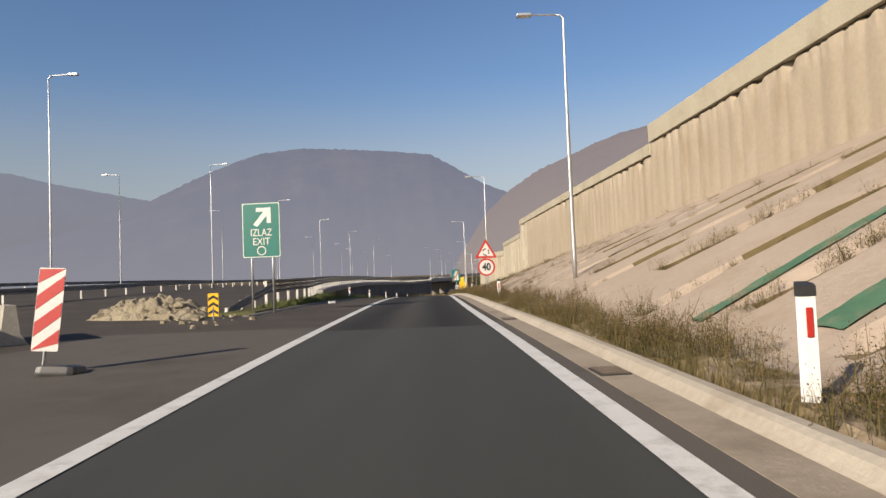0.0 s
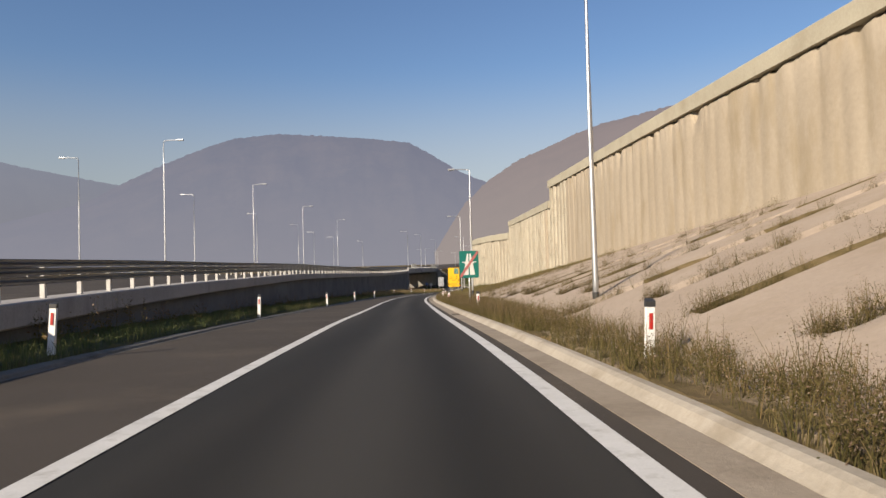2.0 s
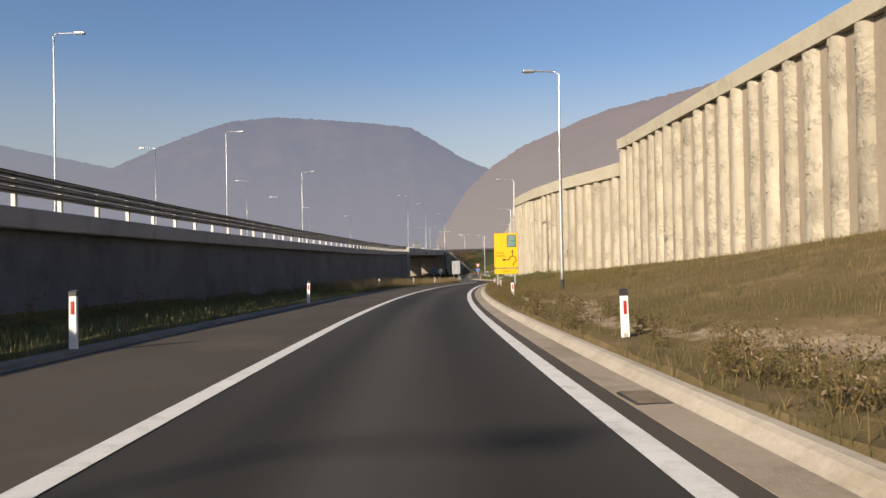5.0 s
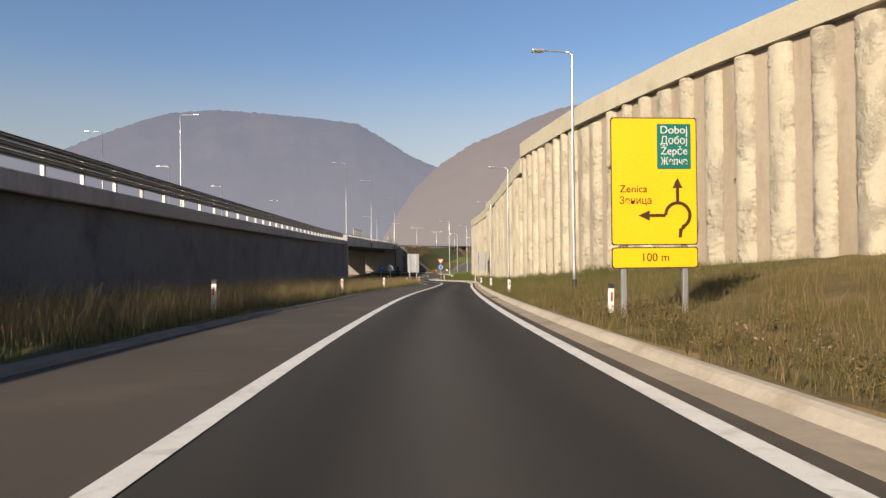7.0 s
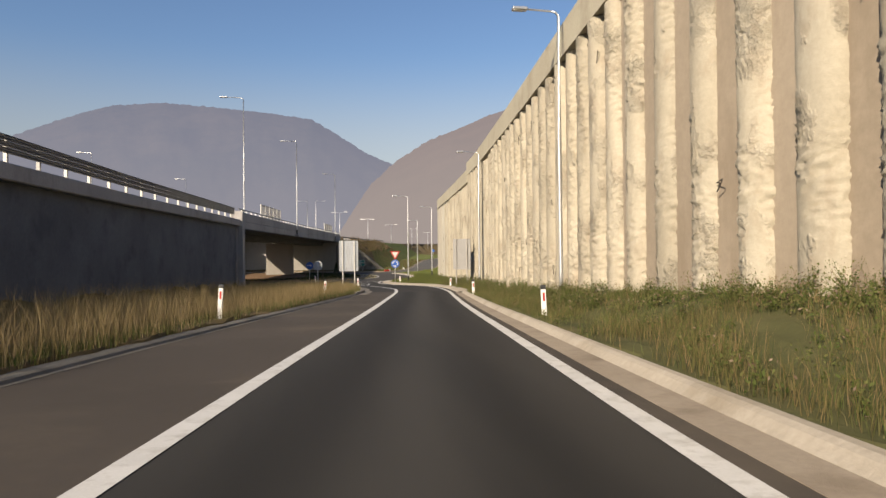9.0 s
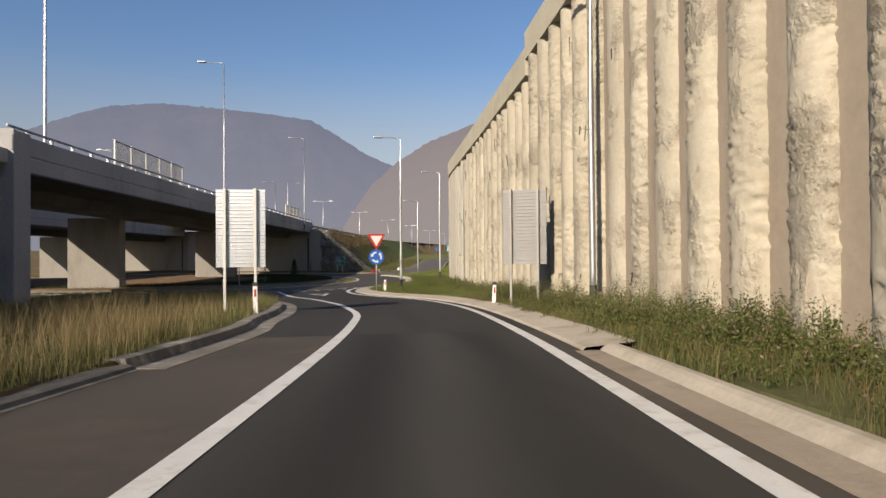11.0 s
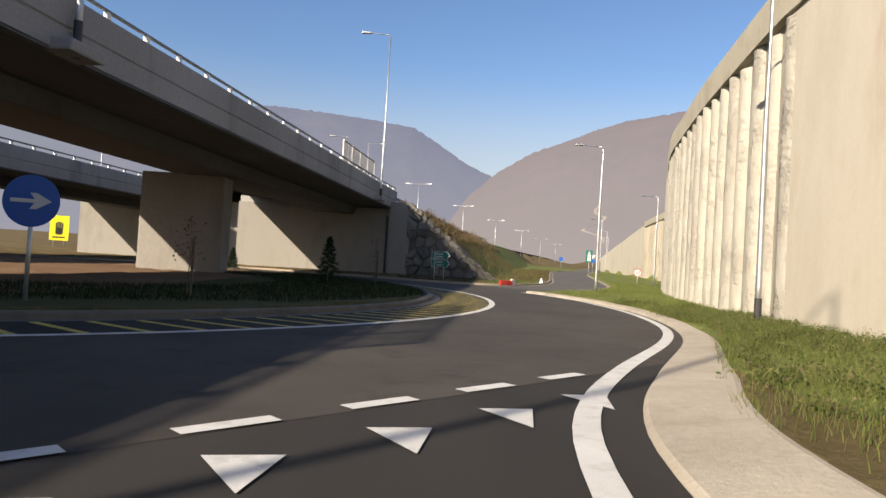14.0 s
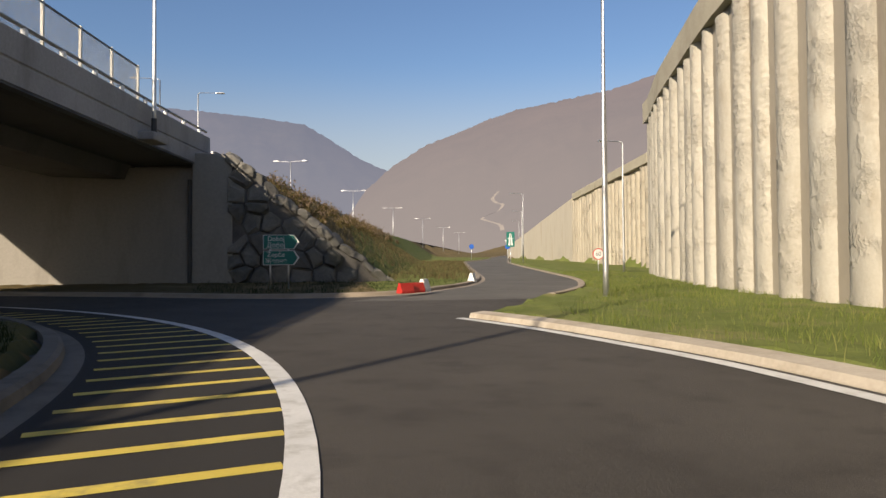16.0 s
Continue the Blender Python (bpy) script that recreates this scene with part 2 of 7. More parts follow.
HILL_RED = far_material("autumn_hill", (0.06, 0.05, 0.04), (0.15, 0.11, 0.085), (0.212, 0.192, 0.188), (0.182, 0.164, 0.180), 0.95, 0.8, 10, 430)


# ---- mesh helpers ----
def part(name, bm, mat, parent=None, label="", smooth=False):
    me = bpy.data.meshes.new(name)
    bm.normal_update()
    bm.to_mesh(me)
    bm.free()
    if smooth:
        for p in me.polygons:
            p.use_smooth = True
    for mm in (mat if isinstance(mat, (list, tuple)) else [mat]):
        me.materials.append(mm)
    ob = new(name, me)
    if parent is not None:
        ob.parent = parent
    if label:
        tagged(ob, label)
    return ob


def thing(name, m, label, category, group="", kind=""):
    ob = new(name)
    ob.empty_display_size = 0.2
    ob.matrix_world = m
    return tagged(ob, label, category, group, kind)


def add_box(bm, x0, x1, y0, y1, z0, z1, bevel=0.0):
    r = bmesh.ops.create_cube(bm, size=1.0)
    for v in r["verts"]:
        v.co = Vector(((x0 + x1) / 2 + v.co.x * (x1 - x0), (y0 + y1) / 2 + v.co.y * (y1 - y0), (z0 + z1) / 2 + v.co.z * (z1 - z0)))
    if bevel:
        ed = list({e for v in r["verts"] for e in v.link_edges})
        bmesh.ops.bevel(bm, geom=ed, offset=bevel, segments=2, affect="EDGES", profile=0.6)
    return bm


def box(x0, x1, y0, y1, z0, z1, bevel=0.0):
    return add_box(bmesh.new(), x0, x1, y0, y1, z0, z1, bevel)


def add_tube(bm, pts, radii, n=10, caps=True):
    pts = [Vector(p) for p in pts]
    if isinstance(radii, (int, float)):
        radii = [radii] * len(pts)
    rings = []
    for i, p in enumerate(pts):
        d = (pts[min(i + 1, len(pts) - 1)] - pts[max(i - 1, 0)]).normalized()
        q = d.to_track_quat("Z", "Y")
        rings.append([bm.verts.new(p + q @ Vector((radii[i] * math.cos(2 * math.pi * k / n), radii[i] * math.sin(2 * math.pi * k / n), 0))) for k in range(n)])
    for a, b in zip(rings, rings[1:]):
        for k in range(n):
            bm.faces.new((a[k], a[(k + 1) % n], b[(k + 1) % n], b[k]))
    if caps:
        bm.faces.new(rings[0][::-1])
        bm.faces.new(rings[-1])
    return bm


def tube(pts, radii, n=10):
    return add_tube(bmesh.new(), pts, radii, n)


def add_sweep(bm, line, profile, closed=True):
    """Sweep a cross profile of (offset to the right, height) along a 3D line."""
    rows = []
    for i, p in enumerate(line):
        a, b = line[max(i - 1, 0)], line[min(i + 1, len(line) - 1)]
        t = Vector((b[0] - a[0], b[1] - a[1], 0)).normalized()
        r = Vector((t.y, -t.x, 0))
        rows.append([bm.verts.new((p[0] + r.x * o, p[1] + r.y * o, p[2] + h)) for o, h in profile])
    k = len(profile)
    for a, b in zip(rows, rows[1:]):
        for j in range(k if closed else k - 1):
            bm.faces.new((a[j], b[j], b[(j + 1) % k], a[(j + 1) % k]))
    if closed:
        bm.faces.new(rows[0])
        bm.faces.new(rows[-1][::-1])
    return bm


def sweep(line, profile, closed=True):
    bm = add_sweep(bmesh.new(), line, profile, closed)
    bmesh.ops.recalc_face_normals(bm, faces=bm.faces)
    return bm


def spline(pts, step=0.5):
    """Smooth line through control points."""
    p = [Vector(q) for q in pts]
    p = [2 * p[0] - p[1]] + p + [2 * p[-1] - p[-2]]
    out = []
    for i in range(1, len(p) - 2):
        a, b, c, d = p[i - 1], p[i], p[i + 1], p[i + 2]
        n = max(1, int((c - b).length / step))
        for k in range(n):
            t = k / n
            out.append(0.5 * (2 * b + (c - a) * t + (2 * a - 5 * b + 4 * c - d) * t * t + (3 * b - a - 3 * c + d) * t ** 3))
    out.append(p[-2])
    return out


def table(*pairs):
    ys, vs = [q[0] for q in pairs], [q[1] for q in pairs]
    fine = np.linspace(ys[0], ys[-1], 1500)
    raw = np.interp(fine, ys, vs)
    w = np.hanning(31)
    sm = np.convolve(np.pad(raw, 15, mode="edge"), w / w.sum(), mode="valid")
    return lambda y: np.interp(y, fine, sm)


# ---- plan ----
road_z = table((-60, -0.7), (-20, -0.2), (0, 0), (10, 0.12), (19, 0.17), (28, 0.17), (38, 0.07), (47, -0.1), (56, -0.34), (65, -0.62), (73.5, -0.89),
               (82, -1.17), (91, -1.44), (100, -1.69), (116, -2.15), (133.5, -2.62), (150, -3.08), (165, -3.53), (180, -4.0), (195, -4.45), (208, -4.8),
               (220, -5.03), (230, -5.12), (245, -5.12), (262, -5.0), (283, -4.7), (317, -4.0), (400, -2.5), (600, 2))
right_line = table((-60, 4.0), (-20, 2.0), (0, 1.35), (12, 0.75), (23, 0.15), (33, -0.2), (43, -0.5), (52, -0.9), (61, -1.35), (70, -1.7), (79, -2.0), (87, -2.3),
                   (96, -2.5), (105, -2.58), (115, -2.45), (125, -2.05), (134.6, -1.45), (146, -0.45), (154, 0.4), (162, 1.3), (180, 3.5), (200, 6.2), (209, 6.9), (216, 6.1))
left_line = table((-60, -0.5), (0, -2.3), (12, -2.75), (24, -3.25), (33, -3.7), (43, -4.05), (52, -4.4), (61, -4.8), (70, -5.05), (79, -5.4), (87.6, -5.75),
                  (97, -5.9), (106, -6.0), (116, -5.9), (126, -5.45), (134.8, -4.9), (147, -3.8), (155, -3.0), (163, -2.0), (180, 0.3), (198, 2.64), (210, 3.1))
left_edge = table((-60, -4.5), (0, -5.6), (12, -6.0), (29, -6.4), (39, -6.8), (48, -7.3), (60, -8.0), (68, -8.3), (78, -8.6), (90, -8.9), (103, -9.1), (120, -8.9), (140, -7.4),
                  (151, -6.0), (160, -5.1), (168, -4.1), (180, -2.2), (190, -0.6), (199, 0.84), (210, 0.95))
edge_wall_x = table((-60, -8), (20, -7.4), (36, -7.8), (51, -10.1), (70, -12.1), (98, -13.6), (117, -13.6), (135, -12.9), (160, -11.2), (190, -9.8), (213.6, -8.5))
deck_z = table((-60, -0.25), (10, 0.08), (36, 0.42), (60, 0.71), (98, 0.92), (130, 0.70), (160, 0.46), (190, 0.46), (205, 0.56), (213, 0.6), (240, 0.65), (275, 0.6), (400, 2), (700, 6))
pile_wall_x = table((-60, 19), (-20, 16.8), (44, 13.3), (75, 11.6), (105, 10.3), (125, 10.2), (140, 10.1), (149, 7.9), (159, 6.5), (171, 5.95), (180, 6.9), (192, 8.2),
                    (207, 9.7), (225, 11.0), (243, 12.2), (253, 14.1), (264, 16.6), (274, 19.9), (279, 22.0))
pile_wall_base = table((-60, 7), (0, 6.3), (27, 5.4), (44, 4.6), (56, 4.0), (86, 1.9), (101, 1.05), (120, -0.4), (140, -1.3), (164, -2.7), (195, -4.15), (207, -4.6), (225, -5.05), (243, -5.15), (279, -5.0))
STEPS = [(-60, 44.4, 11.2, 11.0, 0.42), (44.4, 105.5, 9.75, 10.0, 0.0), (105.5, 139.8, 8.0, 8.3, 0.0), (139.8, 171.2, 6.6, 6.68, 0.22), (171.2, 212.0, 5.7, 5.65, 0.3), (212.0, 279.0, 5.08, 4.88, 0.33)]   # from, to, top, top, extra depth


def bridge_x(y):
    """The near edge of the bridge and of the highway behind it."""
    return np.interp(y, (213.6, 239.6, 269.2, 274.5, 330, 420, 700), (-8.5, -5.7, -1.2, -0.3, 8, 26, 90))


RIGHT_LINE = spline([(right_line(y), y, 0) for y in range(-40, 201, 10)] + [(6.85, 209.0, 0), (6.2, 215.4, 0), (4.5, 219.8, 0), (3.62, 223, 0), (3.36, 225.6, 0), (3.5, 228.3, 0),
                    (3.95, 230.3, 0), (4.9, 232.6, 0), (6.7, 236.3, 0), (7.75, 239.2, 0), (8.38, 242.2, 0), (8.72, 245.0, 0), (8.8, 247.0, 0), (8.72, 249.2, 0), (8.58, 251.2, 0), (8.2, 253.0, 0), (7.78, 254.65, 0), (7.22, 256.2, 0), (7.0, 256.75, 0)])
LEFT_LINE = spline([(left_line(y), y, 0) for y in range(-40, 191, 10)] + [(2.64, 198.2, 0), (3.1, 203, 0), (3.28, 206.9, 0), (2.95, 211.4, 0), (2.65, 213.3, 0), (1.8, 217.1, 0), (0.5, 221, 0), (-0.6, 227.0, 0)])
LEFT_EDGE = spline([(left_edge(y), y, 0) for y in range(20, 196, 8)] + [(0.84, 199.7, 0), (0.95, 204, 0), (1.1, 208, 0), (0.9, 212, 0), (0.3, 215, 0), (-1.05, 219.3, 0), (-2.6, 222.6, 0), (-4.6, 225.0, 0), (-8, 226, 0), (-12, 225.7, 0), (-20, 227.5, 0), (-28, 233, 0), (-33, 242, 0), (-33.5, 250, 0)])
RING = (-12.2, 247.8)


def ring_line(r, a0, a1, pull=0.0):
    """Part of the ring round the island, slightly flattened where it faces the ramp; angles from +x."""
    out = []
    for k in range(int((a1 - a0) / 2) + 1):
        a = radians(a0 + 2 * k)
        rr = r + pull * math.cos(a) ** 8 + 0.9 * max(0, -math.sin(a)) ** 3 + 1.25 * max(0, -math.sin(a)) ** 2
        out.append(Vector((RING[0] + rr * math.cos(a), RING[1] + rr * math.sin(a), 0)))
    return out


ISLAND_LINE = ring_line(17.0, -170, 170, -0.18)
ISLAND_KERB = ring_line(15.15, -180, 180, -0.3)
FAR_EDGE = spline([(-33.5, 250, 0), (-31, 257, 0), (-25, 264, 0), (-17, 268, 0), (-8, 268.0, 0), (-1.5, 266.0, 0), (2.0, 264.3, 0), (4.6, 263.9, 0), (6.8, 264.9, 0), (8.3, 267.2, 0), (10.3, 271.2, 0), (12.3, 278.6, 0), (14.9, 293, 0), (18.2, 311, 0), (22, 329, 0), (32, 360, 0), (46, 410, 0), (70, 480, 0)])
EXIT_EDGE = spline([(7.2, 257.0, 0), (7.7, 258.2, 0), (8.7, 259.9, 0), (10.2, 262.5, 0), (12.2, 265.4, 0), (14.1, 269.2, 0), (16.2, 275.5, 0), (18.4, 286, 0), (21.6, 303, 0), (26, 323.6, 0), (36, 360, 0), (50, 408, 0), (75, 478, 0)])


# ---- ground ----
BARE_SOIL = material("bare_soil", (0.136, 0.085, 0.051), (0.204, 0.136, 0.085), big=0.4, fine=8, rough=1.0, bump=0.6, dist=0.04, spec=0.1)


def worn_bare(m, sand):
    """Grass ground that gives way to pale sandy soil in ragged patches, where the zone "bare" says so."""
    nt = m.node_tree
    b = nt.nodes["Principled BSDF"]
    col = b.inputs["Base Color"].links[0].from_socket
    at = nt.nodes.new("ShaderNodeAttribute")
    at.attribute_name = "bare"
    add = nt.nodes.new("ShaderNodeMath")
    nt.links.new(at.outputs["Fac"], add.inputs[0])
    nt.links.new(noise_tex(nt, 2.6, 6, 0.65, (1, 0.7, 1), "World"), add.inputs[1])
    f = nt.nodes.new("ShaderNodeMapRange")
    f.inputs[1].default_value, f.inputs[2].default_value = 0.92, 1.12
    nt.links.new(add.outputs[0], f.inputs[0])
    grain = ramp_mix(nt, noise_tex(nt, 11, 6, 0.7, (1, 1, 1), "World"), tuple(v * 0.72 for v in sand), tuple(v * 1.1 for v in sand), 0.3, 0.7)
    nt.links.new(mix(nt, f.outputs[0], col, grain), b.inputs["Base Color"])


worn_bare(GRASS_SOIL, (0.30, 0.235, 0.165))


def inside(px, py, poly):
    """Which points lie inside a closed outline."""
    res = np.zeros(px.shape, bool)
    n = len(poly)
    for i in range(n):
        (x0, y0), (x1, y1) = poly[i], poly[(i + 1) % n]
        if y0 == y1:
            continue
        c = (y0 > py) != (y1 > py)
        res ^= c & (px < (x1 - x0) * (py - y0) / (y1 - y0) + x0)
    return res


def xy(line):
    return [(p[0], p[1]) for p in line]




def offset_line(line, o):
    out = []
    for i, p in enumerate(line):
        a, b = line[max(i - 1, 0)], line[min(i + 1, len(line) - 1)]
        t = Vector((b[0] - a[0], b[1] - a[1], 0)).normalized()
        out.append(Vector((p[0] + t.y * o, p[1] - t.x * o, 0)))
    return out


RIGHT_EDGE = [p + (q - p) * (0.88 if p.y < 196 else 1.12 - 0.6 * min(1, max(0, (p.y - 232) / 7))) for p, q in zip(RIGHT_LINE, offset_line(RIGHT_LINE, 1.0))]
road_outline = xy(offset_line(LEFT_EDGE, -0.2)) + xy(offset_line(FAR_EDGE, -0.2)) + xy(offset_line(EXIT_EDGE, 0.3))[::-1] + [(7.2, 256.9)]
road_outline += xy(RIGHT_EDGE)[::-1] + [(left_edge(-40.0), -40)]
island_outline = xy(offset_line(ISLAND_KERB, -0.25))


rg = random.Random(21)
GROOVES = []
gy = -12.0
while gy < 84:
    GROOVES.append((gy, rg.choice((0.15, 0.16, 0.18, 0.24, 0.36)), rg.uniform(0.0, 0.16), rg.uniform(0.7, 1.0), rg.uniform(-0.03, 0.10)))
    gy += rg.uniform(2.2, 3.6)


def groove_mask(X, Y):
    """1 inside the joints that run down the sprayed concrete slope."""
    kx = right_line(np.minimum(Y, 200)) + 2.2
    t = (X - kx) / np.maximum(pile_wall_x(Y) - kx, 0.5)
    m = np.zeros(np.shape(X))
    for y0, w, t0, t1, skew in GROOVES:
        d = np.abs(Y - y0 - skew * (X - kx))
        m = np.maximum(m, np.clip((w - d) / 0.12 + 0.5, 0, 1) * ((t > t0) & (t < t1)))
    return m * (Y < 84)


def ground_z(X, Y):
    zr = road_z(Y)
    g = zr + 0.10
    # right embankment up to the foot of the pile wall
    wx, wb = pile_wall_x(Y), pile_wall_base(Y)
    kx = right_line(np.minimum(Y, 212)) + 2.2
    kx = np.where(Y > 212, np.interp(Y, (212, 224, 240, 250, 262), (7.5, 5.2, 9.6, 10, 12)), kx)
    t = np.clip((X - kx) / np.maximum(wx - kx, 0.5), 0, 1)
    rise = np.maximum(wb - g, 0)
    g = np.where((Y < 281), g + rise * t, g)
    g = g - 0.16 * groove_mask(X, Y) * (t > 0.02) * (t < 0.99)
    cap = np.zeros_like(Y)
    for a, b, z0, z1, deep in STEPS:
        cap = np.where((Y >= a) & (Y < b), z0 + (z1 - z0) * (Y - a) / (b - a) - 0.4, cap)
    even = np.interp(Y, (-60, 44, 105, 140, 171, 212, 279), (11.1, 10.4, 9.1, 7.3, 5.9, 5.0, 4.5)) - 0.8
    back = np.clip((X - wx - 1.5) / 5, 0, 1)
    g = np.where((Y < 279) & (X > wx + 1.0), (cap - 0.25) * (1 - back) + even * back + 0.02 * np.clip(X - wx - 6, 0, 400), g)
    # right bank beyond the wall's end
    far = (Y >= 279)
    bank = np.interp(Y, (279, 292, 321, 385, 420, 700), (28, 29.6, 34.6, 43.8, 62, 150))
    topw = np.interp(Y, (279, 292, 321, 385, 420), (6.5, 8.0, 8.0, 2.5, 2.0))
    g = np.where(far & (X > bank), g + np.clip((X - bank) * 5.0, 0, topw) + np.clip((X - bank - 3) * 0.25, 0, 25), g)
    # left: highway embankment behind its retaining wall
    ex, dz = edge_wall_x(Y), deck_z(Y)
    left = np.clip((ex - 0.2 - X) / 0.7, 0, 1) * (1 - np.clip((ex - 31 - X) / 12, 0, 1))
    hz = dz - 0.45 + 0.03 * np.clip(ex - X, 0, 30)
    early = np.clip((Y - 22) / 6, 0, 1)
    g = np.where((Y < 213.6) & (X < ex), g + (hz - g) * left, g)
    lk = left_edge(Y) - 0.5
    bank3 = np.clip((lk - X) / np.maximum(lk - ex + 0.6, 0.4), 0, 1)
    g = np.where((Y > 21) & (Y < 45.5) & (X > ex - 0.9), np.maximum(g, zr + 0.1 + (dz - 0.15 - zr) * bank3 ** 0.8), g)
    # beyond the bridge: a bank with a steep rounded end, then a grass slope
    ex2 = bridge_x(Y)
    top = deck_z(Y) - 0.3
    fall = np.maximum(X - ex2 - 0.6, 0)
    slope = np.maximum(top - np.interp(Y, (273, 285, 300), (0.8, 0.7, 0.62)) * fall, g)
    west = np.clip((X - ex2 + 27.0) / 0.5, 0, 1)
    bank2 = np.where(X < -11.0, Y > 280.6, np.where(X < 0.8, Y > 274.4, Y > 273.1))
    g = np.where((Y > 213.6) & bank2, g + (slope - g) * west, g)
    # valley floor far away, rising to the foot of the hills
    d = np.hypot(X, Y - 150)
    g = g + np.clip((d - 450) / 1500, 0, 1) ** 1.3 * 12
    return g


xs = np.concatenate([-np.geomspace(4900, 60, 26), np.arange(-50, -30, 2.0), np.arange(-30, -14, 0.8), np.arange(-14, 17, 0.3), np.arange(17, 26, 0.6), np.arange(26, 60, 2.5), np.geomspace(64, 4900, 24)])
ys = np.concatenate([-np.geomspace(4900, 44, 24), np.arange(-40, -14, 1.0), np.arange(-14, 90, 0.28), np.arange(90, 130, 0.4), np.arange(130, 195, 0.8), np.arange(195, 285, 0.5), np.arange(285, 420, 3.0), np.geomspace(425, 4900, 30)])
GX, GY = np.meshgrid(xs, ys)
GZ = ground_z(GX, GY)
on_road = inside(GX, GY, road_outline) & ~inside(GX, GY, island_outline)
GZ = np.where(on_road, road_z(GY) - 0.2, GZ)
isl = inside(GX, GY, island_outline)
GZ = np.where(isl, road_z(GY) + 0.14, GZ)
gore = (GY < 21) & (GX < left_edge(GY) + 1) & (GX > -40)
GZ = np.where(gore, np.minimum(GZ, road_z(GY) - 0.35), GZ)
rng = np.random.RandomState(3)
sprayed = (GY < 86 + 0.35 * (GX - 2)) & (GX > right_line(np.minimum(GY, 200)) + 2.0) & (GX < pile_wall_x(GY) + 0.6)
GZ = GZ + np.where(on_road | gore, 0, rng.uniform(-0.03, 0.03, GZ.shape) * np.where(sprayed, 0.12, 1.0))
me = bpy.data.meshes.new("ground")
nx, ny = len(xs), len(ys)
idx = np.arange(nx * ny).reshape(ny, nx)
quads = np.stack([idx[:-1, :-1], idx[:-1, 1:], idx[1:, 1:], idx[1:, :-1]], -1).reshape(-1, 4)
me.from_pydata(np.stack([GX, GY, GZ], -1).reshape(-1, 3).tolist(), [], quads.tolist())
cx, cy = (GX[:-1, :-1] + GX[1:, 1:]).ravel() / 2, (GY[:-1, :-1] + GY[1:, 1:]).ravel() / 2
shot = (cy < 86 + 0.35 * (cx - 2)) & (cx > right_line(np.minimum(cy, 200)) + 1.75 + 0.25 * np.sin(cy * 1.7) * np.sin(cy * 0.6)) & (cx < pile_wall_x(cy) + 0.6)
groovem = shot & (groove_mask(cx, cy) >= 0.4)
shot &= ~groovem
soilm = (cy > 226) & (cy < 262) & (cx < -5) & inside(cx, cy, island_outline)
me.materials.append(GRASS_SOIL)
me.materials.append(SHOTCRETE)
me.materials.append(BARE_SOIL)
me.materials.append(GREEN_SOIL)
me.materials.append(LAWN_SOIL)
greenm = (((cy > 143) & (cx > right_line(np.minimum(cy, 200))) & (cx < 40)) | ((cy > 196) & (cy < 226) & (cx > -14)) | inside(cx, cy, island_outline) | ((cy < 140) & (cx < left_edge(cy)) & (cx > -16))) & ~soilm & ~shot & ~groovem & (cy < 400)
lawnm = greenm & (cy > 216) & (cx > 3)
me.polygons.foreach_set("material_index", (shot + 2 * soilm + 3 * greenm + lawnm).astype(np.int32))
ko = GX - right_line(np.minimum(GY, 200)) - 1.0
bare = np.where((GY < 91) & (ko > 0) & (ko < 1.7), 0.5, 0.0)
bare = np.maximum(bare, np.where((GY > 80) & (GY < 130) & (GX < 12), 0.62 * np.exp(-((ko - 1.5 + 0.45 * np.sin(GY * 0.5)) / 0.5) ** 2), 0))
bare = np.maximum(bare, 0.7 * np.exp(-((GX - 7.9 - 0.55 * (GY - 257.5)) / 0.6) ** 2) * (GY > 255.5) * (GY < 265))
me.attributes.new("bare", "FLOAT", "POINT").data.foreach_set("value", bare.ravel().astype(np.float32))
me.update()
tagged(new("ground", me), "grassy verges, banks and sprayed concrete slope", "ground", kind="structure")


def surface(name, x0, x1, y0, y1, step, mat, lift, label, zfun=None, keep=None):
    """A paved sheet between two edges."""
    bm = bmesh.new()
    n = max(2, int((y1 - y0) / step) + 1)
    prev = None
    for i in range(n):
        y = y0 + (y1 - y0) * i / (n - 1)
        a, b = (x0(y) if callable(x0) else x0), (x1(y) if callable(x1) else x1)
        z = (zfun or road_z)
        row = [bm.verts.new((a + (b - a) * k / 8, y, float(z(y)) + lift)) for k in range(9)]
        if prev:
            for k in range(8):
                bm.faces.new((prev[k], prev[k + 1], row[k + 1], row[k]))
        prev = row
    return tagged(part(name, bm, mat, None, "", True), label, "road", kind="structure")


surface("road", lambda y: left_edge(y) - 0.1 - 6.0 * min(1, max(0, (25 - y) / 3)), lambda y: right_line(y) + 0.45, -40, 14.4, 2.0, OLD_SHOULDER, 0.0, "light worn asphalt of the closed lane and shoulder")
surface("road", lambda y: left_edge(y) - 0.1 - 6.0 * min(1, max(0, (25 - y) / 3)), lambda y: right_line(y) + 0.45, 14.4, 200, 0.8, ASPHALT_WORN, 0.0, "worn grey asphalt shoulder of the exit ramp")


